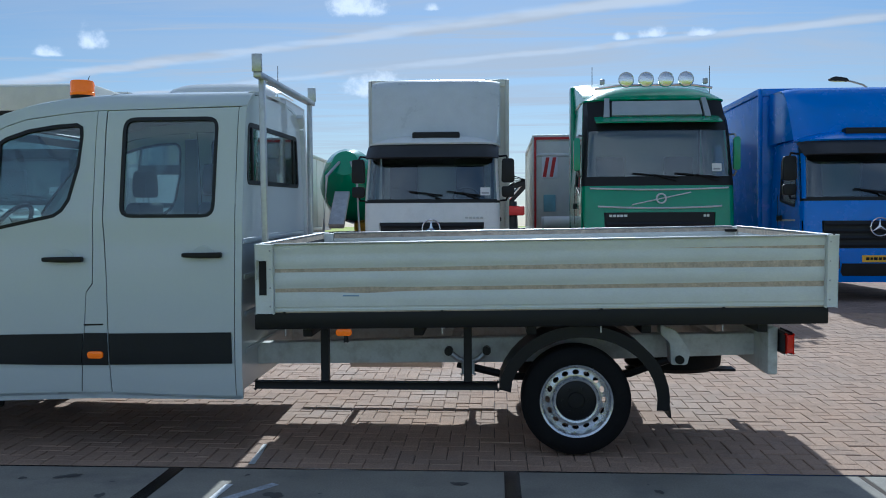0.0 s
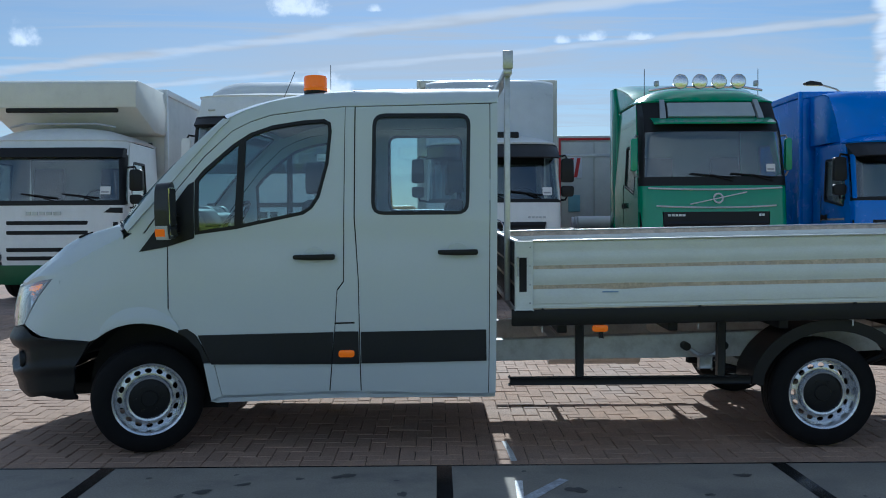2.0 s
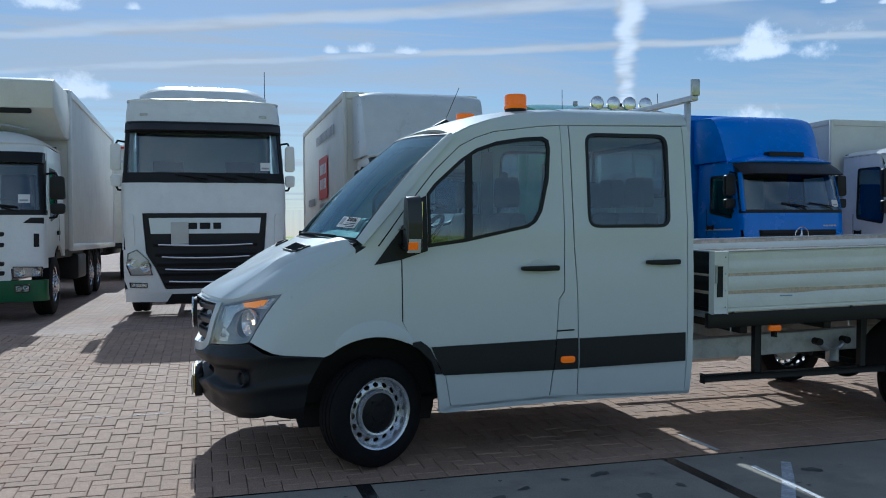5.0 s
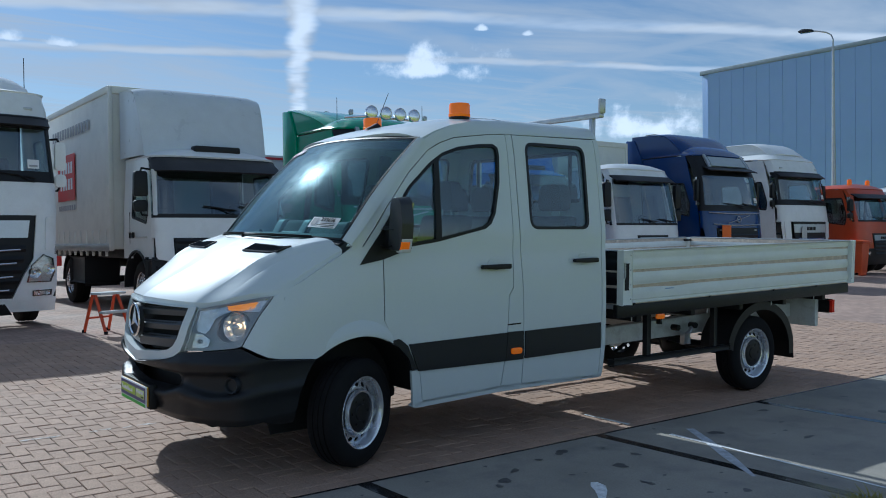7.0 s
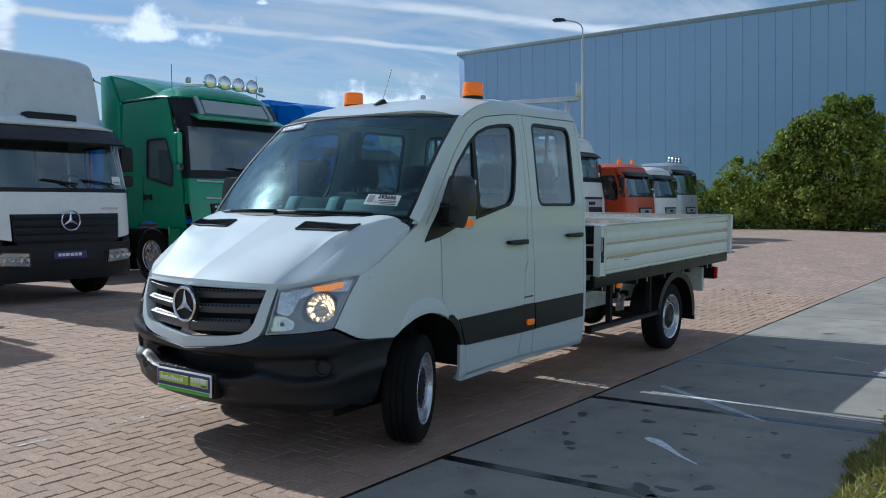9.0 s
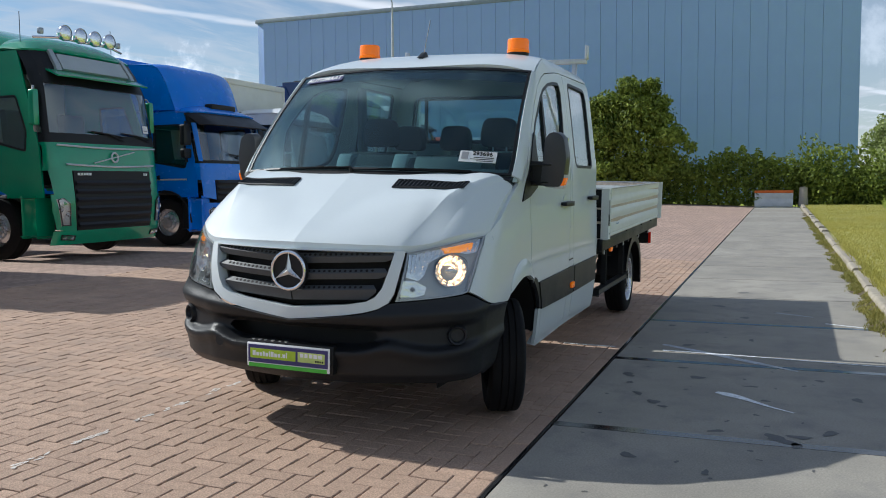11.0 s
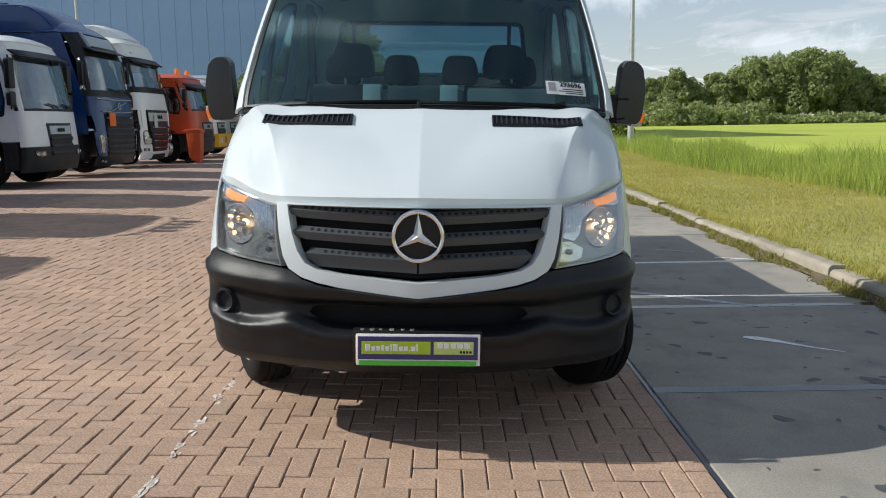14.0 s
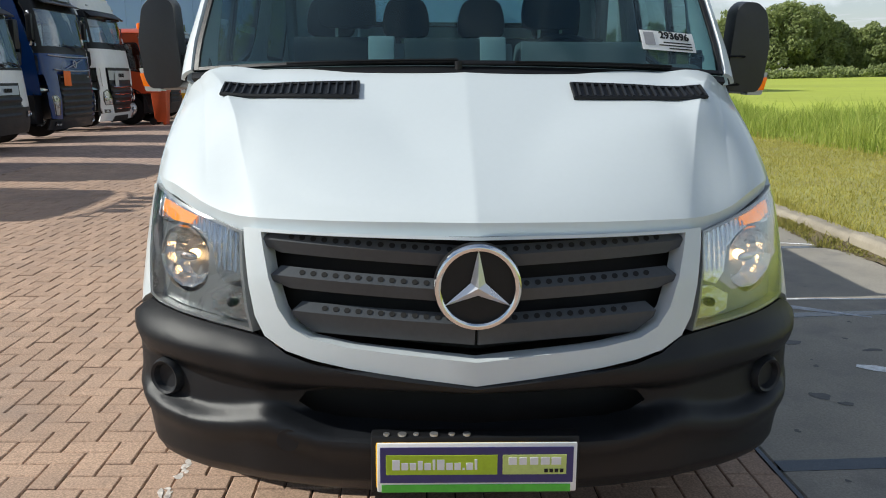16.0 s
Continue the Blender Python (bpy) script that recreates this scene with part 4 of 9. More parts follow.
    # bonnet
    def hood(u, v):
        if abs(v) > 1:
            q = hood(u, math.copysign(1.0, v))
            return q + Vector((0, math.copysign(0.003, v), -0.04))
        k, a = max(0.0, u), abs(v)
        edge, ridge = 0.921 - 0.004 * k, 0.565 + 0.265 * k
        outer = hood_outer(ridge)
        y = math.copysign(lerp(a, [(0.0, 0.0), (0.7, ridge), (0.85, outer), (1.0, edge)]), v)
        x0 = front_x(y, lerp(abs(y), HOOD_EDGE)) + 0.004
        x1 = -4.160 + 0.235 * (y / edge) ** 2
        if u < 0:
            return Vector((x0 + 0.006, y, hood_z(x0, y, 0.0) + u))
        x = x0 + (x1 - x0) * u
        return Vector((x, y, hood_z(x, y, ridge)))
    hv = [0, 0.008] + span(0.04, 0.66, 15) + [0.685, 0.695, 0.70, 0.705, 0.715, 0.75, 0.80, 0.835, 0.845, 0.85, 0.855, 0.865, 0.9, 0.94, 0.97, 1, 1.01]
    hv = [-v for v in hv[:0:-1]] + hv
    bonnet = part("bonnet", surf(hood, [-0.036, 0, 0.01, 0.03, 0.07, 0.12] + span(0.18, 1, 16), hv, 0.02), WHITE, root)
    for y0, y1 in ((-0.735, -0.325), (0.325, 0.735)):
        def vent(a, b, o, y0=y0, y1=y1):
            y = y0 + (y1 - y0) * b
            x = -4.282 + 0.075 * (y / 0.87) ** 2 + (a - 0.5) * 0.086
            return Vector((x, y, hood_z(x, y) + o))
        vt = part("air_inlet", surf(lambda a, b: vent(a, b, 0.004), [0, 0.5, 1], span(0, 1, 12), 0.003), BLACK, root, "black slotted air inlet")
        fr = [vent(a, b, 0.005) for a, b in [(0, k / 6) for k in range(7)] + [(1, 1 - k / 6) for k in range(7)]]
        part("rim", tube(fr, 0.007, 6, True), BLACK, vt)
        for i in range(17):
            b = (i + 0.7) / 17.4
            part("fin", tube([vent(0.04, b, 0.008), vent(0.96, b, 0.008)], 0.0048, 5), GREYPL, vt)

    # front: grille, surround, star
    def face(out):
        return lambda y, z: Vector((front_x(y, z) - out, y, z))
    opening = [(0.546, 1.066), (0.540, 1.03), (0.524, 0.955), (0.500, 0.88), (0.468, 0.834), (0.42, 0.808), (0.32, 0.790), (0.16, 0.775), (0.0, 0.762)]
    opening = opening + [(-y, z) for y, z in opening[-2::-1]]
    outer = [(0.596, 1.074), (0.592, 1.03), (0.578, 0.93), (0.562, 0.855), (0.536, 0.806), (0.48, 0.772), (0.41, 0.752), (0.32, 0.736), (0.16, 0.716), (0.0, 0.700)]
    outer = outer + [(-y, z) for y, z in outer[-2::-1]]
    part("grille_surround", sheet(outer, face(0.006), [opening], 0.06, YC, ZC, flip=True), WHITE, root)
    gr = part("grille", sheet([(y * 1.02, z) for y, z in opening], face(-0.11), (), 0.01, YC, ZC, flip=True), INK, root, "black three-bar radiator grille")
    for k, (zc, half) in enumerate(((1.018, 0.592), (0.932, 0.566), (0.846, 0.512))):
        for s in (-1, 1):
            def bar(q, z, s=s, zc=zc):
                y = 0.004 + q
                lift = 0.022 * (q / 0.5)
                up, deep = (z, 0.012 + 0.012 * (0.018 - z) / 0.044) if z <= 0.018 else (0.018 + (z - 0.018) * 0.70, 0.012 + (z - 0.018) * 0.85)
                return Vector((front_x(y, zc) + deep, s * y, zc - 0.012 + lift + up))
            low = -0.036 if k == 2 else -0.014
            ol = [(0.0, low), (half - 0.10, low), (half - 0.055, 0.0), (half - 0.05, 0.018), (half - 0.075, 0.048), (0.0, 0.048)]
            slat = part("grille_bar", sheet(ol, bar, (), 0.010, span(0.05, 0.45, 8), [-0.008, 0.0, 0.014, 0.018, 0.022, 0.034], flip=s > 0), GRILLE, gr)
            n = int((half - 0.12) / 0.0285)
            for i in range(n):
                q = 0.035 + i * 0.0285
                p = bar(q, 0.033)
                part("hole", cyl(p, p + Vector((-0.0016, 0, 0.0016)), 0.0076, None, 10), INK, slat)
    badge = part("star_badge", cyl((-4.882, 0, 0.956), (-4.902, 0, 0.956), 0.108, 0.104, 40), BLACK, root, "round black badge with a chrome three-pointed star")
    ring = bmesh.new()
    n, k = 48, 10
    ro = [[ring.verts.new((-4.909 - 0.008 * math.sin(2 * math.pi * j / k), (0.098 + 0.009 * math.cos(2 * math.pi * j / k)) * math.cos(2 * math.pi * i / n), 0.956 + (0.098 + 0.009 * math.cos(2 * math.pi * j / k)) * math.sin(2 * math.pi * i / n))) for j in range(k)] for i in range(n)]
    for i in range(n):
        for j in range(k):
            ring.faces.new((ro[i][j], ro[(i + 1) % n][j], ro[(i + 1) % n][(j + 1) % k], ro[i][(j + 1) % k]))
    bmesh.ops.recalc_face_normals(ring, faces=ring.faces)
    part("ring", ring, CHROME, badge)
    star = bmesh.new()
    mid = star.verts.new((-4.922, 0, 0.956))
    tips = []
    for i in range(6):
        a, r = radians(90 + 60 * i), (0.094 if i % 2 == 0 else 0.021)
        tips.append(star.verts.new((-4.907, r * math.cos(a), 0.956 + r * math.sin(a))))
    for i in range(6):
        star.faces.new((mid, tips[i], tips[(i + 1) % 6]))
    star.faces.new(tips[::-1])
    bmesh.ops.recalc_face_normals(star, faces=star.faces)
    part("star", star, SATIN, badge, smooth=False)

    # head lamps
    lamp = [(0.602, 1.062), (0.64, 1.070), (0.70, 1.085), (0.76, 1.098), (0.82, 1.111), (0.87, 1.122)] + LAMP_REAR[::-1] + [(0.868, 0.846), (0.78, 0.833), (0.66, 0.820), (0.568, 0.812), (0.584, 0.87), (0.598, 0.97)]

    def lz(y, z):
        return z - 0.040 - 0.018 * step(y, 0.6, 0.9) * (z - 0.86) / 0.3
    for s in (-1, 1):
        ol = [(s * y, z) for y, z in lamp]
        bowl = part("head_lamp", sheet(ol, face(-0.125), (), 0.01, YC, ZC, flip=True), LAMPGREY, root, "clear-lens head lamp with a round reflector and amber indicator")
        part("lens", sheet(ol, face(0.004), (), 0.004, YC, ZC, flip=True), LENS, bowl)
        part("lens_edge", sheet(ol, face(0.0), [inside(ol, 0.007)], 0.12, YC, ZC, flip=True), LAMPGREY, bowl)
        c = Vector((front_x(0.80, 0.96) + 0.060, s * 0.785, 0.958))
        d = Vector((-0.90, s * 0.43, 0.0)).normalized()
        q = d.to_track_quat("Z", "Y").to_matrix().to_4x4()
        refl = part("reflector", lathe([(0.016, -0.050), (0.045, -0.042), (0.066, -0.022), (0.080, 0.006), (0.086, 0.012), (0.090, 0.004), (0.091, -0.03)], 14, Matrix.Translation(c) @ q), FACET, bowl, "round chrome reflector", False)
        part("bulb", moved(ball((0, 0, -0.026), 0.015, 1, 1, 1.5), Matrix.Translation(c) @ q), HEAD_ON, refl, "lit bulb")
        part("bulb_cap", moved(ball((0, 0, 0.0), 0.020, 1.6, 0.7, 0.5), Matrix.Translation(c) @ q), CHROME, refl)
        low = [(s * y, lz(y, z)) for y, z in ((0.580, 0.955), (0.640, 0.955), (0.695, 0.925), (0.690, 0.885), (0.645, 0.872), (0.578, 0.872))]
        lw = part("low_reflector", sheet(low, face(-0.030), (), 0.010, YC, ZC, flip=True), FACET, bowl)
        part("low_bulb", ball((front_x(0.63, 0.87) + 0.026, s * 0.635, 0.872), 0.013, u=12, v=8), GREYPL, lw)
        hole = [(s * (0.785 + 0.080 * math.cos(a) * (1 + 0.06 * math.cos(4 * a + 3.14))), 0.958 + 0.087 * math.sin(a)) for a in [2 * math.pi * k / 28 for k in range(28)]]
        part("housing", sheet(inside(ol, 0.004), face(-0.048), [hole], 0.012, YC, ZC, flip=True), LAMPGREY, bowl, "satin grey lamp housing")
        top_out = [(s * y, lz(y, z)) for y, z in ((0.775, 1.140), (0.82, 1.153), (0.87, 1.168), (0.893, 1.176), (0.897, 1.13), (0.890, 1.100), (0.85, 1.098), (0.80, 1.108))]
        ind = part("indicator", sheet(top_out, face(-0.028), (), 0.006, YC, ZC, flip=True), FACET, bowl, "clear ribbed indicator with amber bulb")
        part("amber_cap", sheet([(s * y, lz(y, z)) for y, z in ((0.745, 1.127), (0.800, 1.141), (0.850, 1.155), (0.872, 1.156), (0.872, 1.124), (0.825, 1.108), (0.765, 1.105))], face(-0.018), (), 0.004, YC, ZC, flip=True), AMBER_ON, ind, "amber bulb cap")
        strip = [(s * y, lz(y, z)) for y, z in ((0.600, 1.090), (0.64, 1.100), (0.70, 1.117), (0.765, 1.136), (0.79, 1.106), (0.74, 1.085), (0.695, 1.05), (0.68, 0.985), (0.655, 0.956), (0.598, 0.975))]
        ir = part("inner_reflector", sheet(strip, face(-0.030), (), 0.006, YC, ZC, flip=True), FACET, bowl)
        for k in range(18):
            y = 0.605 + 0.0165 * k
            zt, zb = lerp(y, [(0.6, 1.088), (0.70, 1.114), (0.8, 1.143), (0.895, 1.168)]), lerp(y, [(0.6, 0.99), (0.67, 0.995), (0.70, 1.062), (0.75, 1.094), (0.8, 1.112), (0.895, 1.105)])
            part("lens_rib", tube([Vector((front_x(y, lz(y, z)) + 0.022, s * y, lz(y, z))) for z in (zb, (zb + zt) / 2, zt)], 0.0028, 5), FACET, ir)

    # bumper
    ends = [(1.345, 0.716), (1.305, 0.65), (1.25, 0.56), (1.22, 0.46), (1.16, 0.345), (1.08, 0.350), (0.98, 0.395), (0.9, 0.385), (0.75, 0.368), (0.52, 0.372), (0.40, 0.356), (0.0, 0.350)]
    top = [(0.0, 0.694), (0.16, 0.710), (0.32, 0.730), (0.41, 0.746), (0.48, 0.766), (0.536, 0.800), (0.57, 0.806), (0.66, 0.814), (0.78, 0.827), (0.875, 0.842), (0.93, 0.815), (0.98, 0.788), (1.04, 0.765), (1.12, 0.748), (1.22, 0.735)]
    half = top + ends
    full = half + [(-p, z) for p, z in half[-2:0:-1]]
    intake = [(0.0, 0.640), (0.36, 0.642), (0.44, 0.640), (0.46, 0.615), (0.42, 0.585), (0.36, 0.570), (0.0, 0.566)]
    intake = intake + [(-p, z) for p, z in intake[-2:0:-1]]
    pc = [s * v for v in (0.08, 0.16, 0.24, 0.32, 0.36, 0.40, 0.43, 0.46, 0.49, 0.52, 0.55, 0.58, 0.61, 0.64, 0.67, 0.70, 0.73, 0.76, 0.78, 0.80, 0.83, 0.86, 0.9, 0.94, 0.98, 1.03, 1.08, 1.14, 1.2, 1.26, 1.32, 1.37) for s in (-1, 1)] + [0]
    bump = part("bumper", sheet(full, bumper_at, [intake], 0.02, pc, [0.345 + 0.0075 * i for i in range(70)], flip=True), BUMPER, root, "dark grey unpainted plastic bumper")
    part("intake", surf(lambda u, v: Vector((-4.66 + 0.02 * u, -0.62 + 1.24 * v, 0.48 + 0.22 * u)), [0, 1], [0, 1], 0.01), INK, bump)
    for s in (-1, 1):
        c = bumper_at(s * 0.835, 0.628, 0.004)
        d = Vector((-0.88, s * 0.47, 0)).normalized()
        q = d.to_track_quat("Z", "Y").to_matrix().to_4x4()
        part("fog_cover", lathe([(0.0, 0.002), (0.034, 0.004), (0.040, 0.020), (0.047, 0.024), (0.054, 0.010), (0.056, -0.04)], 28, Matrix.Translation(c) @ q), GREYPL, bump, "round blank fog lamp cover")
        c = bumper_at(s * 0.48, 0.535, 0.002) if s > 0 else None
        if c is not None:
            part("tow_cap", lathe([(0.030, 0.0), (0.030, 0.002), (0.0, 0.002)], 24, Matrix.Translation(c) @ Vector((-1, 0.1, 0)).to_track_quat("Z", "Y").to_matrix().to_4x4()), BUMPER, bump)
    # dealer's plate over the number plate
    X, dz = -4.912, -0.012
    pl = part("number_plate", box(X, -0.258, 0.440 + dz, X + 0.012, 0.270, 0.572 + dz, 0.004), PLATE_Y, bump, "yellow number plate behind a dealer board")
    part("plate_holder", box(X + 0.010, -0.264, 0.43 + dz, X + 0.06, 0.264, 0.582 + dz, 0.006), BLACK, bump)
    for y, r in ((0.225, 0.008), (0.185, 0.011), (0.150, 0.007), (0.105, 0.011), (0.060, 0.008), (0.022, 0.010)):
        part("holder_clip", cyl((X + 0.02, y, 0.580 + dz), (X + 0.02, y, 0.586 + dz), r, None, 10), STEEL, bump)
    brd = part("dealer_board", box(X - 0.010, -0.274, 0.434 + dz, X - 0.003, 0.266, 0.578 + dz, 0.003), PAPER, bump, "white dealer board printed navy and lime")
    part("print_navy", box(X - 0.0125, -0.264, 0.462 + dz, X - 0.0105, 0.258, 0.567 + dz, 0.001, 1), NAVY, brd)
    part("print_green", box(X - 0.0122, -0.258, 0.434 + dz, X - 0.0105, 0.254, 0.457 + dz, 0.001, 1), GREENP, brd)
    part("print_lime", box(X - 0.0145, -0.058, 0.487 + dz, X - 0.0128, 0.242, 0.545 + dz, 0.001, 1), LIME, brd)
    part("print_pale", box(X - 0.0145, -0.245, 0.487 + dz, X - 0.0128, -0.072, 0.545 + dz, 0.001, 1), PALEGREEN, brd)
    x = 0.225
    for w_, h_ in ((0.020, 0.030), (0.018, 0.021), (0.017, 0.021), (0.013, 0.027), (0.018, 0.021), (0.007, 0.031), (0.020, 0.030), (0.018, 0.021), (0.017, 0.021), (0.006, 0.006), (0.018, 0.021), (0.007, 0.031)):
        part("print_bar", box(X - 0.0158, x - w_, 0.502 + dz, X - 0.0147, x, 0.502 + dz + h_, 0.0004, 1), PAPER, brd)
        x -= w_ + 0.0045
    for i, w_ in enumerate((0.022, 0.020, 0.022, 0.024, 0.026)):
        part("print_bar", box(X - 0.0158, -0.088 - 0.029 * i - w_, 0.516 + dz, X - 0.0147, -0.088 - 0.029 * i, 0.538 + dz, 0.0004, 1), PAPER, brd)
    for i in range(4):
        part("print_bar", box(X - 0.0158, -0.185 - 0.014 * i - 0.010, 0.493 + dz, X - 0.0147, -0.185 - 0.014 * i, 0.504 + dz, 0.0004, 1), INK, brd)

    for o in [pl, brd] + list(brd.children):
        for v in o.data.vertices:
            v.co.y, v.co.z = v.co.y * 0.93, 0.495 + (v.co.z - 0.495) * 0.91

    # mirrors
    for s in (-1, 1):
        def shell(pts, x0, x1, r, bev):
            bm = prism(rounded([(s * y, z) for y, z in pts], r), x0, x1, "x", bev, 4)
            bmesh.ops.recalc_face_normals(bm, faces=bm.faces)
            return bm
        case = shell([(0.998, 1.395), (1.020, 1.366), (1.138, 1.362), (1.152, 1.40), (1.146, 1.56), (1.128, 1.672), (1.09, 1.708), (1.035, 1.710), (1.003, 1.676)], -3.645, -3.56, 0.022, 0.024)
        for q in case.verts:
            k = max(0.0, min(1.0, (-3.605 - q.co.x) / 0.04))
            q.co.y += (s * 1.075 - q.co.y) * 0.10 * k
            q.co.z += (1.53 - q.co.z) * 0.05 * k
        hs = part("wing_mirror", case, MIRRORCASE, root, "black wing mirror with amber repeater")
        part("arm", box(-3.635, s * 0.90, 1.40, -3.58, s * 1.03, 1.50, 0.025), BLACK, hs)
        part("mirror_glass", box(-3.562, s * 1.018, 1.45, -3.553, s * 1.128, 1.67, 0.004), MIRROR, hs)
        part("mirror_glass", box(-3.562, s * 1.018, 1.385, -3.553, s * 1.128, 1.425, 0.004), MIRROR, hs)
        part("repeater_cap", shell([(1.095, 1.360), (1.154, 1.360), (1.157, 1.445), (1.132, 1.445)], -3.640, -3.568, 0.008, 0.006), PALE, hs, "clear repeater lens")
        part("repeater", shell([(1.128, 1.378), (1.156, 1.378), (1.1595, 1.426), (1.142, 1.426)], -3.643, -3.585, 0.006, 0.004), AMBER, hs, "amber repeater lamp")

    # beacons, aerial
    for s in (-1, 1):
        z = roof(-2.75, s * 0.58 / 0.74).z
        b = part("beacon", lathe([(0.072, -0.02), (0.076, 0.012), (0.070, 0.014)], 28, Matrix.Translation((-2.75, s * 0.575, z))), BLACK, root, "amber rotating beacon")
        part("dome", lathe([(0.077, 0.012), (0.079, 0.018), (0.079, 0.032), (0.075, 0.036), (0.076, 0.095), (0.070, 0.110), (0.0, 0.114)], 28, Matrix.Translation((-2.75, s * 0.575, z))), AMBER, b, "amber dome")
        part("lamp", ball((-2.75, s * 0.575, z + 0.08), 0.03, u=12, v=8), AMBER_ON, b)
    z = roof(-3.12, 0).z
    a = part("aerial", prism([(-3.19, z - 0.01), (-3.04, z - 0.005), (-3.05, z + 0.018), (-3.085, z + 0.045), (-3.13, z + 0.02)], -0.02, 0.02, "y", 0.008), BLACK, root, "black roof aerial")
    part("whip", tube([(-3.09, 0, z + 0.03), (-2.98, 0, z + 0.28)], 0.0025, 5), BLACK, a)

    # back wall of the cab with its sliding window
    win = rounded([(-0.72, 1.71), (0.72, 1.71), (0.67, 2.12), (-0.67, 2.12)], 0.06)
    wall = [(-0.93, 0.40), (0.93, 0.40), (0.945, 0.9), (0.935, 1.3), (0.90, 1.60), (0.835, 2.05), (0.79, 2.22), (0.66, 2.29), (0.3, 2.335), (0, 2.345)]
    wall = wall + [(-y, z) for y, z in wall[-2:1:-1]]
    back = part("cab_back_wall", sheet(wall, lambda y, z: Vector((-1.60, y, z)), [win], 0.03), WHITE, root)
    part("window", sheet(inside(win, 0.01), lambda y, z: Vector((-1.607, y, z)), (), 0.004), GLASS, back)
    part("window_seal", sheet(win, lambda y, z: Vector((-1.596, y, z)), [inside(win, 0.03)], 0.012), BLACK, back)
    for y in (-0.585, 0.555):
        part("window_bar", box(-1.615, y, 1.715, -1.598, y + 0.03, 2.115, 0.004), BLACK, back)
    for z in (0.62, 0.86, 1.10, 1.33):
        part("swage", box(-1.60, -0.86, z, -1.588, 0.86, z + 0.035, 0.008), WHITE, back)

    # inside of the cab
    part("cab_floor", box(-3.30, -0.88, 0.50, -1.63, 0.88, 0.58, 0.01), DARKIN, root)
    part("firewall", box(-4.16, -0.58, 0.50, -4.05, 0.58, 1.32, 0.02), DARKIN, root)
    part("headlining", surf(lambda u, v: roof_skin(0.05 + 0.93 * u, v * 0.93) - Vector((0, 0, 0.045)), span(0, 1, 8), span(-1, 1, 10), 0.01), HEADLINING, root)
    dash = part("dashboard", prism(rounded([(-4.04, 1.30), (-4.02, 1.405), (-3.80, 1.475), (-3.56, 1.44), (-3.48, 1.33), (-3.56, 1.05), (-3.75, 0.95), (-4.05, 0.95)], 0.05), -0.83, 0.83, "y", 0.02), GREYIN, root, "grey dashboard with paper papers on top")
    part("instrument_hood", prism(rounded([(-3.80, 1.44), (-3.74, 1.55), (-3.52, 1.54), (-3.46, 1.42)], 0.03), -0.66, -0.22, "y", 0.02), GREYIN, dash)
    part("centre_console", prism(rounded([(-3.84, 1.42), (-3.70, 1.545), (-3.50, 1.50), (-3.42, 1.10), (-3.6, 0.7)], 0.03), -0.19, 0.24, "y", 0.02), GREYIN, dash)
    for yy in (-0.12, 0.27):
        part("vent_pod", prism(rounded([(-3.82, 1.43), (-3.74, 1.565), (-3.58, 1.56), (-3.50, 1.42)], 0.03), yy - 0.045, yy + 0.045, "y", 0.015), DASHPALE, dash, "pale grey vent pod")
    part("display_hood", prism(rounded([(-3.80, 1.43), (-3.73, 1.56), (-3.58, 1.55), (-3.50, 1.42)], 0.03), -0.11, 0.19, "y", 0.02), DARKIN, dash)
    whl = part("steering_wheel", tube([Vector((-3.36, -0.44, 1.43)) + Vector((0.115 * math.sin(a), 0.19 * math.cos(a), 0.155 * math.sin(a))) for a in [2 * math.pi * k / 28 for k in range(28)]], 0.016, 8, True), BLACK, root, "black steering wheel")
    part("steering_hub", prism(rounded([(-3.41, 1.28), (-3.46, 1.36), (-3.38, 1.45), (-3.31, 1.38)], 0.02), -0.52, -0.36, "y", 0.015), BLACK, whl)
    for dy, dz in ((-0.18, 0.0), (0.18, 0.0), (0.0, -0.15)):
        part("spoke", tube([(-3.37, -0.44, 1.36), (-3.36 + dz * 0.74, -0.44 + dy, 1.36 + dz)], 0.012, 6), BLACK, whl)

    def seat(x, y, w, mat_, head=True, rows=1):
        ob = part("seat", prism(rounded([(x - 0.50, 0.80), (x - 0.50, 0.97), (x - 0.35, 0.99), (x + 0.02, 0.95), (x + 0.02, 0.78)], 0.05), y - w / 2, y + w / 2, "y", 0.035, 3), mat_, root, "black cloth seat")
        part("seat_base", box(x - 0.42, y - w / 2 + 0.05, 0.58, x, y + w / 2 - 0.05, 0.80, 0.02), DARKIN, ob)
        back_w = w / rows - 0.02
        for i in range(rows):
            yb = y + (i - (rows - 1) / 2) * (w / rows)
            part("backrest", prism(rounded([(x - 0.06, 0.92), (x + 0.02, 1.25), (x + 0.10, 1.60), (x + 0.20, 1.60), (x + 0.16, 1.2), (x + 0.10, 0.90)], 0.05), yb - back_w / 2, yb + back_w / 2, "y", 0.045, 3), mat_, ob)
        n = rows
        for i in range(n):
            yc = y + (i - (n - 1) / 2) * (w / n)
            hr = part("headrest", prism(rounded([(yc - 0.125, 1.64), (yc + 0.125, 1.64), (yc + 0.13, 1.74), (yc + 0.10, 1.85), (yc - 0.10, 1.85), (yc - 0.13, 1.74)], 0.07, 5), x + 0.095, x + 0.20, "x", 0.04, 3), mat_, ob)
            for d in (-0.05, 0.05):
                part("headrest_post", cyl((x + 0.15, yc + d, 1.57), (x + 0.15, yc + d, 1.68), 0.007, None, 8), STEEL, hr)
    seat(-2.92, -0.46, 0.50, SEAT)
    seat(-2.92, 0.46, 0.50, SEAT)
    seat(-1.98, 0.0, 1.66, SEAT, rows=4)
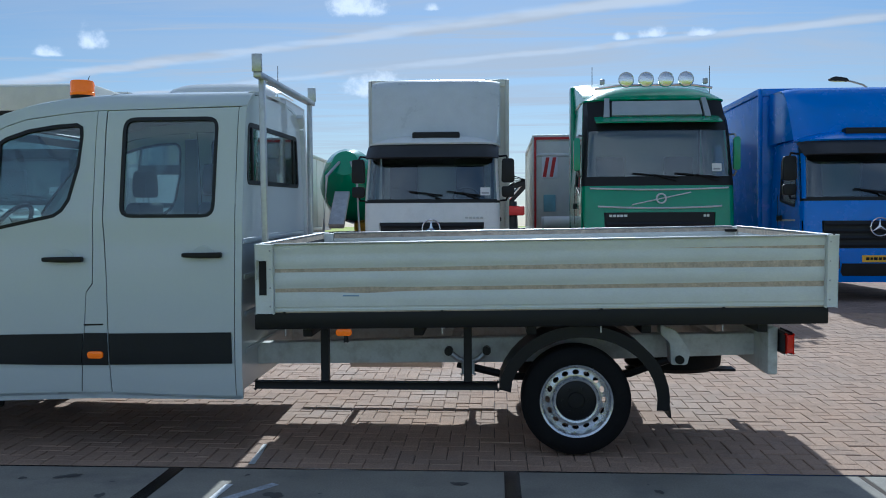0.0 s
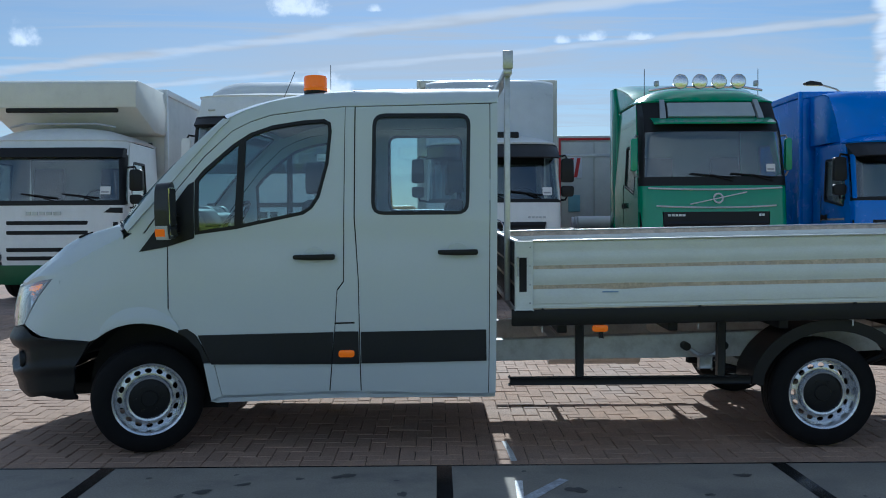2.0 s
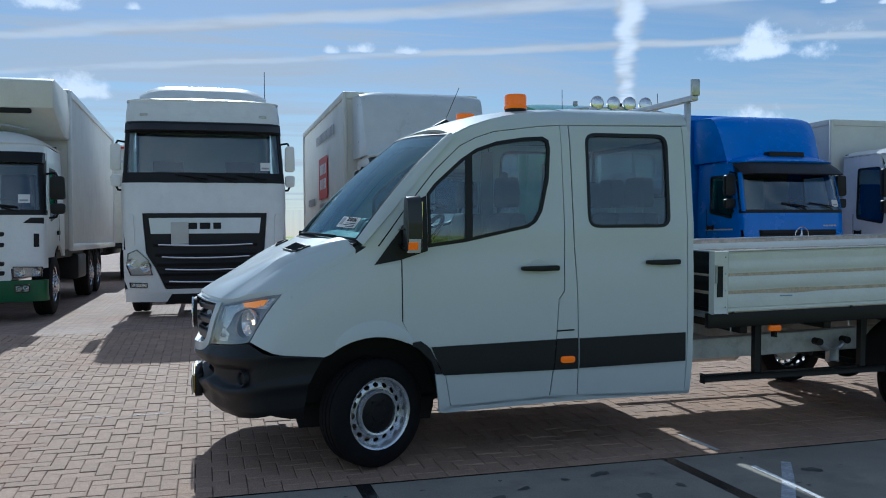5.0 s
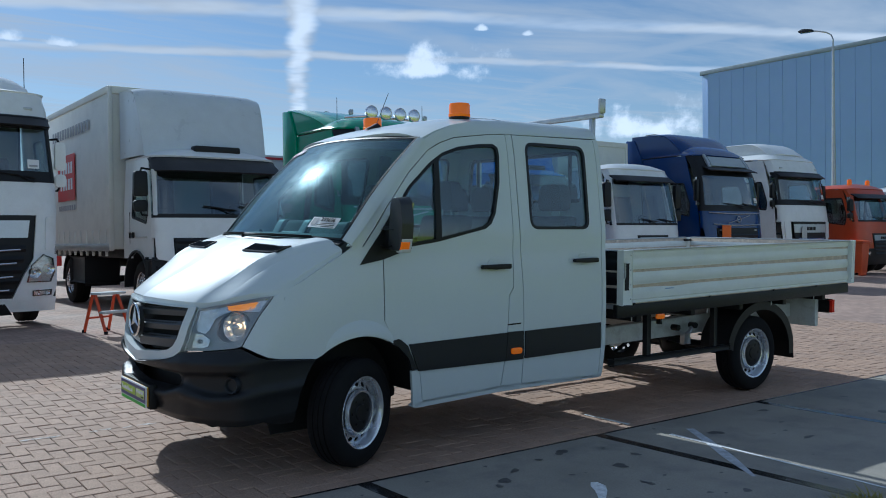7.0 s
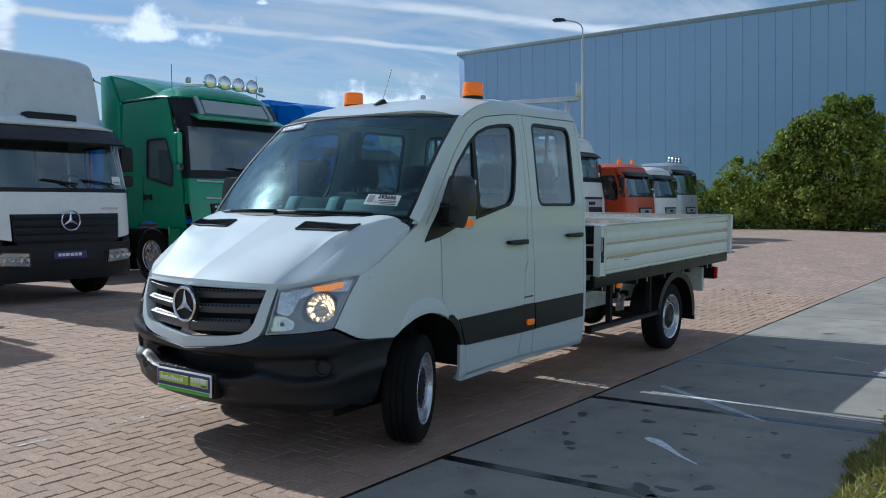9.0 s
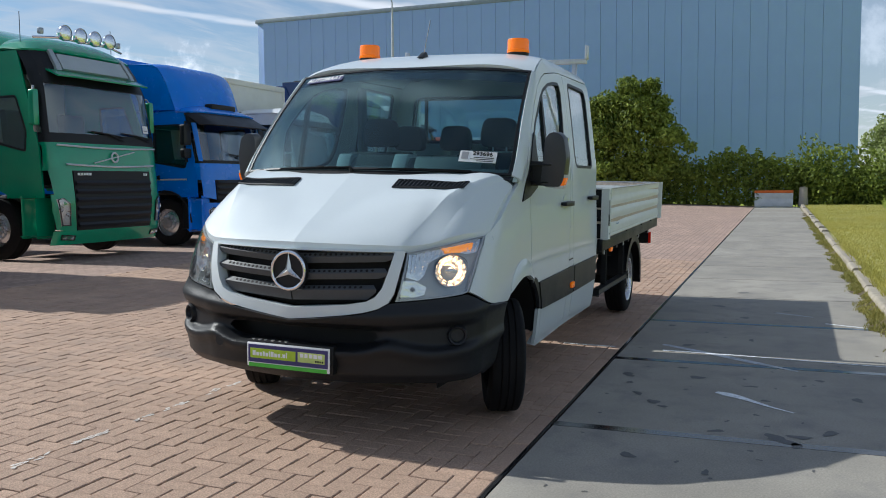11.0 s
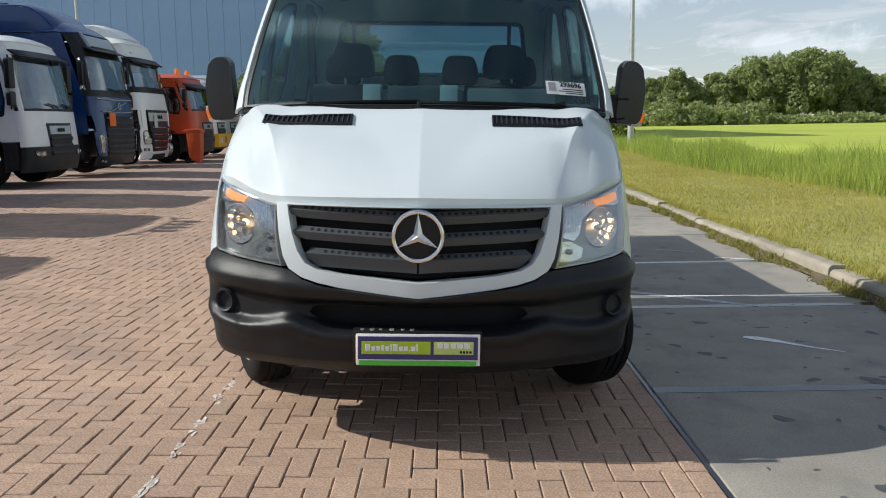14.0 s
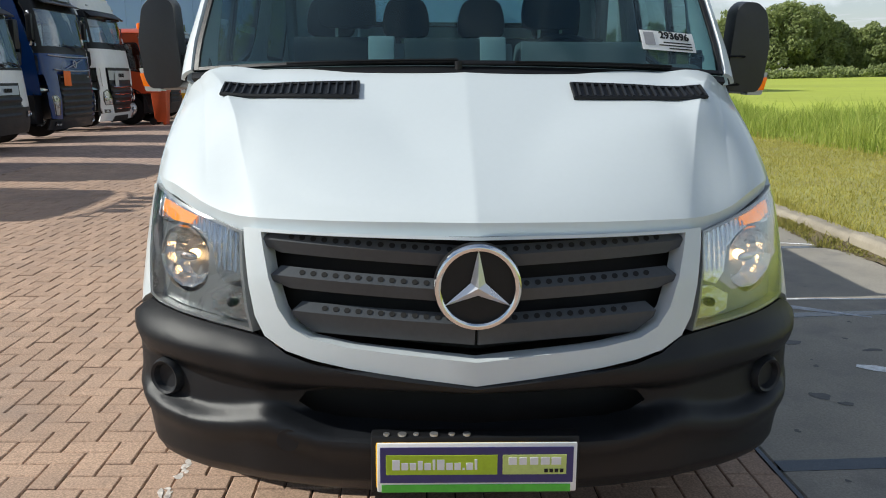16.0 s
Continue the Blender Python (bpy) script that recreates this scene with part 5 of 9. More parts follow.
    for s in (-1, 1):
        part("belt_pillar", prism([(-2.57, 1.3), (-2.45, 1.3), (-2.45, 2.12), (-2.55, 2.12)], s * 0.74, s * 0.78, "y", 0.01), HEADLINING, root)

    # wheels
    def wheel(x, y, s, steer=0.0):
        m = Matrix.Translation((x, y, 0.343)) @ pose(0, 0, 0, 0, 0, steer) @ pose(0, 0, 0, 90 if s < 0 else -90)
        w = part("wheel", lathe([(0.212, -0.10), (0.212, 0.080), (0.215, 0.086)], 40), BLACK, root, "steel wheel with a black hub cap and worn tyre")
        w.matrix_basis = m
        prof = [(0.216, 0.088), (0.230, 0.100), (0.26, 0.108), (0.30, 0.104), (0.328, 0.092), (0.340, 0.080), (0.343, 0.07), (0.343, 0.045), (0.335, 0.043), (0.335, 0.036), (0.344, 0.034), (0.345, 0.006), (0.336, 0.004), (0.336, -0.004), (0.345, -0.006), (0.344, -0.034), (0.335, -0.036), (0.335, -0.043), (0.343, -0.045), (0.343, -0.07), (0.335, -0.09), (0.30, -0.105), (0.24, -0.105), (0.205, -0.09)]
        part("tyre", lathe(prof, 56), RUBBER, w)
        circ = [(0.204 * math.cos(2 * math.pi * i / 56), 0.204 * math.sin(2 * math.pi * i / 56)) for i in range(56)]
        holes = [[(0.176 * math.cos(a) + 0.0150 * math.cos(b) * math.cos(a) - 0.0215 * math.sin(b) * math.sin(a), 0.176 * math.sin(a) + 0.0150 * math.cos(b) * math.sin(a) + 0.0215 * math.sin(b) * math.cos(a)) for b in [2 * math.pi * k / 10 for k in range(10)]] for a in [2 * math.pi * k / 16 for k in range(16)]]

        def dish(u, v):
            r = math.hypot(u, v)
            return Vector((u, v, lerp(r, [(0.0, 0.060), (0.122, 0.060), (0.130, 0.076), (0.143, 0.076), (0.153, 0.052), (0.200, 0.036), (0.204, 0.036)])))
        part("rim", merged(sheet(circ, dish, holes, 0.006), lathe([(0.199, 0.028), (0.205, 0.05), (0.209, 0.085), (0.216, 0.096), (0.228, 0.101), (0.232, 0.096), (0.222, 0.088), (0.217, 0.06)], 56), lathe([(0.124, 0.060), (0.127, 0.080), (0.139, 0.083), (0.149, 0.060)], 48)), RIM, w, "silver pressed-steel rim with a ring of round holes")
        part("hub_cap", lathe([(0.125, 0.056), (0.124, 0.068), (0.108, 0.074), (0.054, 0.075), (0.049, 0.082), (0.0, 0.084)], 40), BLACK, w)
        for k in range(6):
            a = 2 * math.pi * k / 6
            part("wheel_nut", cyl((0.082 * math.cos(a), 0.082 * math.sin(a), 0.068), (0.082 * math.cos(a), 0.082 * math.sin(a), 0.080), 0.011, None, 6), BLACK, w)
        part("brake_disc", cyl((0, 0, -0.04), (0, 0, 0.0), 0.14, None, 24), STEEL, w)
    for s in (-1, 1):
        wheel(-3.815, s * 0.848, s, 24)
        wheel(0.510, s * 0.815, s)
        part("wheel_liner", sheet([(-3.81 + 0.47 * math.cos(radians(a)), 0.372 + 0.47 * math.sin(radians(a))) for a in range(-20, 201, 10)], lambda x, z, s=s: Vector((x, s * 0.60, z)), (), 0.01, flip=s > 0), INK, root)
        arc = [(-3.81 + 0.475 * math.cos(radians(a)), 0.372 + 0.475 * math.sin(radians(a))) for a in range(6, 152, 10)]
        part("arch_lining", surf(lambda u, v, s=s: Vector((arc[int(u)][0], s * (0.60 + 0.33 * v), arc[int(u)][1])), list(range(len(arc))), [0, 1], 0.01), INK, root)
    part("front_axle", cyl((-3.815, -0.7, 0.34), (-3.815, 0.7, 0.34), 0.05, None, 12), BLACK, root)
    part("rear_axle", merged(cyl((0.51, -0.7, 0.34), (0.51, 0.7, 0.34), 0.055, None, 12), ball((0.51, 0, 0.34), 0.16, u=16, v=10)), BLACK, root)
    part("engine_tray", box(-4.65, -0.6, 0.33, -3.3, 0.6, 0.42, 0.03), INK, root)

    # chassis
    for s in (-1, 1):
        part("frame_rail", prism([(-3.2, 0.46), (-1.5, 0.50), (0.15, 0.52), (1.75, 0.58), (1.75, 0.72), (0.5, 0.70), (-1.5, 0.645), (-3.2, 0.60)], s * 0.44, s * 0.54, "y", 0.008), FRAME, root, "dusty pale grey frame rail")
    for x in (-1.2, -0.3, 0.9, 1.5):
        part("cross_member", box(x, -0.46, 0.56, x + 0.07, 0.46, 0.66, 0.01), FRAME, root)
    part("end_plate", prism([(1.70, 0.50), (1.765, 0.50), (1.765, 0.80), (1.70, 0.80)], -0.82, 0.82, "y", 0.012), FRAME, root, "pale grey rear under-run plate")
    part("fuel_tank", box(-2.9, -0.40, 0.30, -1.75, 0.36, 0.48, 0.05), BLACK, root)
    part("exhaust", tube([(-2.9, 0.25, 0.36), (-1.0, 0.3, 0.40), (0.0, 0.42, 0.42), (0.9, 0.5, 0.44), (1.4, 0.5, 0.42)], 0.035, 10), STEEL, root)
    part("silencer", cyl((-1.1, 0.3, 0.42), (-0.4, 0.3, 0.42), 0.10, None, 20), STEEL, root)
    spare = part("spare_wheel", lathe([(0.19, -0.1), (0.24, -0.105), (0.30, -0.1), (0.335, -0.07), (0.34, 0.0), (0.335, 0.07), (0.30, 0.1), (0.24, 0.105), (0.19, 0.1)], 40, Matrix.Translation((1.28, 0.0, 0.50))), RUBBER, root)
    part("spare_carrier", box(0.95, -0.06, 0.37, 1.72, 0.06, 0.39, 0.008), BLACK, root)
    for s in (-1, 1):
        part("leaf_spring", tube([(-0.25, s * 0.5, 0.50), (0.1, s * 0.5, 0.42), (0.51, s * 0.5, 0.40), (0.9, s * 0.5, 0.44), (1.22, s * 0.5, 0.56)], 0.026, 8), BLACK, root)
        part("spring_hanger", prism(rounded([(1.13, 0.54), (1.23, 0.54), (1.25, 0.62), (1.16, 0.76), (1.06, 0.80), (1.06, 0.74), (1.12, 0.68)], 0.015), s * 0.60, s * 0.72, "y", 0.01), FRAME, root)
        part("hanger_bolt", cyl((1.18, s * 0.71, 0.575), (1.18, s * 0.745, 0.575), 0.028, None, 12), INK, root)
        br = part("tie_bracket", tube([(-0.30, s * 0.63, 0.605), (-0.24, s * 0.64, 0.56), (-0.17, s * 0.64, 0.53), (-0.10, s * 0.64, 0.56), (-0.05, s * 0.63, 0.61)], 0.020, 8), STEEL, root, "rusty steel bracket")
        part("bracket_plate", box(-0.215, s * 0.63, 0.46, -0.13, s * 0.66, 0.55, 0.01), STEEL, br)
        part("bracket_bolt", cyl((-0.30, s * 0.60, 0.61), (-0.30, s * 0.67, 0.61), 0.028, None, 10), BLACK, br)
        part("bracket_bolt", cyl((-0.05, s * 0.60, 0.615), (-0.05, s * 0.67, 0.615), 0.028, None, 10), BLACK, br)
        rl = part("side_guard", box(-1.50, s * 0.935, 0.425, 0.02, s * 0.975, 0.470, 0.012), BLACK, root, "black side under-run rail")
        for x in (-1.06, -0.165):
            part("guard_post", box(x - 0.025, s * 0.925, 0.45, x + 0.025, s * 0.955, 0.82, 0.008), BLACK, rl)
        # mudguard
        arc2 = [(0.545 + 0.53 * math.cos(radians(a)), 0.365 + 0.46 * math.sin(radians(a))) for a in range(-8, 171, 9)]
        arc2 = [(1.085, 0.255), (1.075, 0.34)] + arc2 + [(0.03, 0.425)]
        mg = part("mudguard", surf(lambda u, v, s=s: Vector((arc2[int(u)][0], s * (0.66 + 0.30 * v), arc2[int(u)][1])), list(range(len(arc2))), [0, 1], 0.012), BLACK, root, "black plastic mudguard with flap")
        lip = [(x, z) for x, z in arc2[2:]]
        part("mudguard_lip", merged(surf(lambda u, v, s=s: Vector((lip[int(u)][0] - (lip[int(u)][0] - 0.545) * 0.14 * v, s * 0.962, lip[int(u)][1] - (lip[int(u)][1] - 0.30) * 0.14 * v)), list(range(len(lip))), [0, 1], 0.014 * -s)), BLACK, mg)
        part("tail_lamp", box(1.768, s * 0.72, 0.655, 1.810, s * 0.925, 0.775, 0.010), BLACK, root, "tail lamp")
        part("tail_lens", box(1.775, s * 0.926, 0.660, 1.815, s * 0.950, 0.770, 0.010), RED, root, "red tail lamp lens")
        part("side_marker", prism(rounded([(-0.985, 0.760), (-0.885, 0.760), (-0.885, 0.802), (-0.985, 0.802)], 0.02), s * 0.966, s * 0.985, "y", 0.004), AMBER, root, "amber side marker lamp")
        part("side_marker_bracket", box(-0.935, s * 0.94, 0.72, -0.915, s * 0.97, 0.84, 0.006), BLACK, root)

    # bed
    tilt = 0.0135

    def bz(x):
        return tilt * (x + 1.47)
    bed = part("bed_floor", moved(box(-1.46, -0.985, 0.865, 2.01, 0.985, 0.905, 0.006), Matrix.Rotation(-tilt, 4, "Y") @ Matrix.Translation((0, 0, 0.02))), ALU, root)
    for s in (-1, 1):
        part("bed_rail", prism([(-1.49, 0.80 + bz(-1.49)), (2.0, 0.80 + bz(2.0)), (2.0, 0.905 + bz(2.0)), (-1.49, 0.905 + bz(-1.49))], s * 0.955, s * 1.005, "y", 0.008), BLACK, root, "black side rail under the bed")
        for x in (-1.40, -0.42, 0.55, 1.28):
            cl = part("rail_clip", cyl((x + 0.10, s * 1.006, 0.905 + bz(x)), (x + 0.10, s * 1.018, 0.905 + bz(x)), 0.009, None, 8), BLACK, root)
            part("rail_drain", cyl((x + 0.10, s * 0.985, 0.76 + bz(x)), (x + 0.10, s * 0.985, 0.81 + bz(x)), 0.005, None, 6), PALE, root)
    for x in (-1.2, -0.5, 0.2, 0.9, 1.6):
        part("bed_bearer", box(x, -0.95, 0.745 + bz(x), x + 0.06, 0.95, 0.86 + bz(x), 0.006), BLACK, root)
    waves = [(0, 0), (0.012, 0), (0.016, -0.0074), (0.024, -0.0074), (0.03, 0.0045), (0.06, 0.0074), (0.085, 0.0045), (0.105, -0.0059), (0.125, -0.0149), (0.142, -0.0134), (0.158, -0.003), (0.175, 0.0074), (0.2, 0.0089), (0.215, 0.0045), (0.232, -0.0074), (0.25, -0.0149), (0.267, -0.0119), (0.282, -0.0015), (0.3, 0.0074), (0.325, 0.0059), (0.342, -0.0059), (0.36, -0.0074), (0.378, 0.0045), (0.41, 0.0045), (0.418, -0.003)]

    def dropside(name, p0, p1, out, label, paint=None):
        """A dropside between two points of the plan, ribbed lengthwise, with a plain inner face."""
        p0, p1, out = Vector((*p0, 0)), Vector((*p1, 0)), Vector((*out, 0))

        def skin(u, v):
            p = p0 + (p1 - p0) * u
            dz, w = waves[int(v)]
            dent = 0.003 * math.exp(-((u - 0.17) / 0.05) ** 2 - ((dz - 0.12) / 0.05) ** 2) if name == "dropside" else 0
            return p + out * (0.62 * w + 0.014 - dent) + Vector((0, 0, 0.912 + bz(p.x) + dz))
        flip = (p1 - p0).cross(Vector((0, 0, 1))).dot(out) < 0
        bm = surf(skin, span(0, 1, 40), list(range(len(waves))), 0.02 if not flip else -0.02)
        bmesh.ops.recalc_face_normals(bm, faces=bm.faces)
        ob = part(name, bm, paint or BOARD, root, label)
        d = (p1 - p0).normalized()

        def slab(a, b, o0, o1, z0, z1, m_, nm, bev=0.004):
            q = [p0 + d * a, p0 + d * b]
            bmx = bmesh.new()
            vs_ = []
            for zz in (z0, z1):
                for pp, oo in ((q[0], o0), (q[1], o0), (q[1], o1), (q[0], o1)):
                    w_ = pp + out * oo
                    vs_.append(bmx.verts.new((w_.x, w_.y, zz + bz(w_.x))))
            for f in ((0, 1, 2, 3), (4, 5, 6, 7), (0, 1, 5, 4), (1, 2, 6, 5), (2, 3, 7, 6), (3, 0, 4, 7)):
                bmx.faces.new([vs_[i] for i in f])
            bmesh.ops.recalc_face_normals(bmx, faces=bmx.faces)
            bmesh.ops.bevel(bmx, geom=bmx.edges[:], offset=bev, segments=2, profile=0.5, affect="EDGES")
            return part(nm, bmx, m_, ob)
        L = (p1 - p0).length
        slab(0, L, -0.006, 0.006, 0.885, 1.325, ALUPLATE, "inner_face")
        slab(0, L, -0.008, 0.034, 1.327, 1.338, STEEL, "top_edge")
        return ob, slab, L
    for s in (-1, 1):
        ob, slab, L = dropside("dropside", (-1.36, s * 0.995), (1.97, s * 0.995), (0, s), "cream-white ribbed aluminium dropside")
    dropside("tailboard", (2.0, -0.96), (2.0, 0.96), (1, 0), "cream-white ribbed aluminium tailboard")
    dropside("headboard", (-1.45, -0.985), (-1.45, 0.985), (-1, 0), "black painted headboard behind the cab", BLACK)
    for s in (-1, 1):
        for x0, x1, nm in ((-1.472, -1.362, "front_corner_post"), (1.972, 2.035, "rear_corner_post")):
            cp = part(nm, box(x0, s * 0.985, 0.905 + bz(x0), x1, s * 1.038, 1.333 + bz(x0), 0.006), BOARD, root)
            for k in range(4):
                part("rivet", ball((x1 - 0.018 if x0 < 0 else x0 + 0.018, s * 1.039, 0.95 + 0.115 * k + bz(x0)), 0.006, u=8, v=6), STEEL, cp)
            if x0 < 0:
                part("latch_slot", box(-1.447, s * 1.036, 1.02, -1.402, s * 1.041, 1.232, 0.002), INK, cp)
                part("latch", box(-1.462, s * 1.036, 1.12, -1.452, s * 1.050, 1.235, 0.004), STEEL, cp)
        part("catch", box(1.90, s * 0.93, 1.335, 1.99, s * 0.985, 1.36, 0.008), INK, root)
    # rack behind the cab
    rk = part("ladder_rack", box(-1.525, -0.80, 2.385, -1.470, 0.80, 2.425, 0.008), ALU, root, "aluminium ladder rack behind the cab")
    for s in (-1, 1):
        part("upright", box(-1.515, s * 0.70 - 0.02, 0.93, -1.475, s * 0.70 + 0.02, 2.386, 0.008), ALU, rk)
        part("end_stop", box(-1.53, s * 0.80 - 0.012, 2.42, -1.465, s * 0.80 + 0.012, 2.535, 0.006), ALU, rk)
    # pale stripes of paint scrape on the near dropside
    part("scrape", box(-0.93, -1.0250, 1.012, -0.83, -1.0190, 1.020, 0.001, 1), mat("blue_scrape", (0.25, 0.36, 0.52), 0.6), root)
    settle(root)
    return root


def settle(root):
    """Gives the cab its true breadth above the waist and lets the nose sit a little lower."""
    def f(v):
        return Vector((v.x, v.y * (1 + 0.03 * step(v.z, 1.30, 1.55)), v.z - 0.036 * step(v.x, -4.05, -4.70)))
    done = set()
    for ob in root.children_recursive:
        if ob.parent in done:
            continue
        if ob.matrix_basis != Matrix.Identity(4):
            ob.location = f(ob.location)
            done.add(ob)
            done.update(ob.children_recursive)
        elif ob.data:
            for v in ob.data.vertices:
                v.co = f(v.co)


SATIN = mat("satin_chrome", (0.72, 0.73, 0.75), 0.28, metal=0.8, var=0.03)
LAMPGREY = mat("lamp_housing_grey", (0.30, 0.31, 0.315), 0.30, metal=0.4, var=0.06)
MIRRORCASE = mat("satin_mirror_plastic", (0.028, 0.030, 0.034), 0.32, var=0.08, bump=0.1, bump_scale=400)
GRILLE = mat("grille_plastic", (0.055, 0.062, 0.070), 0.40, var=0.1, bump=0.15, bump_scale=400)
FACET = mat("faceted_lamp_reflector", (0.86, 0.87, 0.88), 0.12, metal=0.95, var=0.06, scale=30, bump=0.7, bump_scale=45)
LAMPBOWL = mat("lamp_bowl", (0.62, 0.63, 0.64), 0.30, metal=0.25, var=0.08, coat=0.3)
ALUPLATE = mat("tan_stained_tread_plate", (0.56, 0.47, 0.37), 0.5, metal=0.2, var=0.25, scale=14, fine=70, bump=0.6, bump_scale=60)
van_thing = van()

# ---- lorries ----
def lorry_wheel(parent, x, y, s, r=0.50, w=0.30, rim=RIM):
    m = Matrix.Translation((x, y, r)) @ pose(0, 0, 0, 0, 90 * s, 0)
    ob = part("wheel", lathe([(r * 0.54, -w / 2), (r * 0.54, w * 0.40)], 28), INK, parent)
    ob.matrix_basis = m
    part("tyre", lathe([(r * 0.56, w * 0.42), (r * 0.66, w * 0.5), (r * 0.85, w * 0.49), (r * 0.96, w * 0.42), (r, w * 0.32), (r, 0.02), (r * 0.98, 0.015), (r * 0.98, -0.015), (r, -0.02), (r, -w * 0.32), (r * 0.95, -w * 0.44), (r * 0.8, -w * 0.5), (r * 0.56, -w * 0.42)], 36), RUBBER, ob)
    part("rim", lathe([(r * 0.57, w * 0.44), (r * 0.55, w * 0.40), (r * 0.52, w * 0.18), (r * 0.34, w * 0.30), (r * 0.32, w * 0.46), (r * 0.26, w * 0.50), (r * 0.24, w * 0.62), (0.0, w * 0.64)], 32), rim, ob)
    for k in range(10):
        a = 2 * math.pi * k / 10
        part("wheel_nut", cyl((r * 0.29 * math.cos(a), r * 0.29 * math.sin(a), w * 0.46), (r * 0.29 * math.cos(a), r * 0.29 * math.sin(a), w * 0.58), 0.016, None, 6), rim, ob)


class Cab:
    """A forward-control cab: front face towards -y at y = 0, x across, z up from the paving."""

    def __init__(self, root, w, prof, z_belt, depth, roof_z, paint, corner=0.30, n=4.0, tumble=0.05):
        self.root, self.w, self.prof, self.belt, self.depth, self.roof_z, self.paint, self.corner, self.n, self.tumble = root, w, prof, z_belt, depth, roof_z, paint, corner, n, tumble
        self.xc = [s * w * k for k in (0.2, 0.4, 0.6, 0.72, 0.82, 0.9, 0.95, 0.98, 0.995) for s in (-1, 1)] + [0.0]
        self.zc = [0.3 + 0.1 * i for i in range(38)]

    def half(self, z):
        return self.w - self.tumble * max(0.0, z - self.belt)

    def at(self, x, z, out=0.0):
        h = self.half(z)
        k = min(1.0, abs(x) / h)
        return Vector((x, lerp(z, self.prof) + self.corner * (1 - max(0.0, 1 - k ** self.n) ** (1 / self.n)) - out, z))

    def front(self, name, outline, m_, out=0.0, t=0.02, holes=(), parent=None, label="", mirror=False):
        made = None
        for s in ((1, -1) if mirror else (1,)):
            ol = [(s * x, z) for x, z in outline]
            if s < 0:
                ol = ol[::-1]
            made = part(name, sheet(ol, lambda x, z: self.at(x, z, out), [[(s * x, z) for x, z in h] for h in holes], t, self.xc, self.zc, flip=False), m_, parent or self.root, label)
        return made

    def band(self, name, z0, z1, m_, out=0.0, t=0.03, k0=1.0, k1=None, holes=(), parent=None, label=""):
        k1 = k0 if k1 is None else k1
        x0, x1 = self.half(z0) * k0, self.half(z1) * k1
        return self.front(name, [(-x0, z0), (x0, z0), (x1, z1), (-x1, z1)], m_, out, t, holes, parent, label)

    def side_panels(self, z0, z1, win, arch, m_, out=0.0, door=True, glass_=None, dark_top=None):
        """Cab sides with a door, its window and the wheel arch cut away. win: outline in (y, z)."""
        for s in (-1, 1):
            f = lambda y, z, s=s: Vector((s * (self.half(z) + out), y, z))
            top = min(z1, self.roof_z)
            y_top, y_mid = lerp(top, self.prof) + self.corner, lerp(self.belt, self.prof) + self.corner
            ol = [(self.depth, z0), (self.depth, top), (y_top, top), (y_mid, self.belt), (lerp(1.2, self.prof) + self.corner, 1.2), (lerp(z0, self.prof) + self.corner, z0)]
            if arch:
                ya, ra, zw = arch
                pts = [(ya + ra * math.cos(a), zw + ra * math.sin(a)) for a in [radians(180 - 15 * k) for k in range(13)]]
                pts = [p for p in pts if p[1] > z0]
                ol = ol + [(pts[0][0], z0)] + pts + [(pts[-1][0], z0)]
                ol = [p for i, p in enumerate(ol) if i == 0 or (abs(p[0] - ol[i - 1][0]) + abs(p[1] - ol[i - 1][1])) > 1e-3]
            zc = self.zc
            sd = part("cab_side", sheet(ol, f, [win], 0.03, (), zc, flip=s < 0), m_, self.root)
            part("side_window", sheet(inside(win, 0.0), lambda y, z, s=s: Vector((s * (self.half(z) + out - 0.02), y, z)), (), 0.006, (), zc, flip=s < 0), TGLASS, sd)
            part("window_rubber", sheet(win, lambda y, z, s=s: Vector((s * (self.half(z) + out + 0.004), y, z)), [inside(win, 0.035)], 0.02, (), zc, flip=s < 0), BLACK, sd)
            if door:
                yd = max(p[0] for p in win) + 0.08
                part("door_gap", box(s * (self.half(1.5) + out - 0.004), yd, z0 + 0.25, s * (self.half(1.5) + out + 0.003), yd + 0.012, self.belt + 0.1, 0.001, 1), INK, sd)
                part("door_handle", box(s * (self.half(1.4) + out), yd - 0.24, self.belt - 0.32, s * (self.half(1.4) + out + 0.03), yd - 0.06, self.belt - 0.25, 0.012), BLACK, sd)

    def roof(self, z_front, crown=0.06, m_=None):
        """The roof, from the top of the front face back, rounded at the edges."""
        y0, h, d, zr = lerp(z_front, self.prof), self.half(z_front), self.depth, self.roof_z

        def f(u, v):
            k = abs(v) ** 6
            y = y0 + self.corner * (1 - max(0.0, 1 - min(1, abs(v)) ** self.n) ** (1 / self.n)) * (1 - u)
            y = y + (d - y) * u
            rise = 1 - (1 - min(1.0, u * 3.2)) ** 2.2
            return Vector((v * h, y, z_front + (zr - z_front + crown * (1 - v * v)) * rise * (1 - 0.85 * k) - 0.01 * k))
        return part("roof", surf(f, [0, 0.03, 0.07, 0.12, 0.18, 0.25, 0.32, 0.5, 0.75, 1], [-1, -0.99, -0.97, -0.93, -0.87] + span(-0.8, 0.8, 12) + [0.87, 0.93, 0.97, 0.99, 1], 0.03), m_ or self.paint, self.root)

    def interior(self, zf):
        r = self.root
        w, d, zb = self.w - 0.10, self.depth, self.belt
        part("cab_back", box(-w, d - 0.06, zf, w, d, self.roof_z - 0.02, 0.01), GREYIN, r)
        part("curtain", box(-w + 0.05, d - 0.14, zb + 0.1, w - 0.05, d - 0.07, self.roof_z - 0.35, 0.02), PALE, r)
        part("cab_floor", box(-w, 0.35, zf - 0.05, w, d - 0.06, zf, 0.01), DARKIN, r)
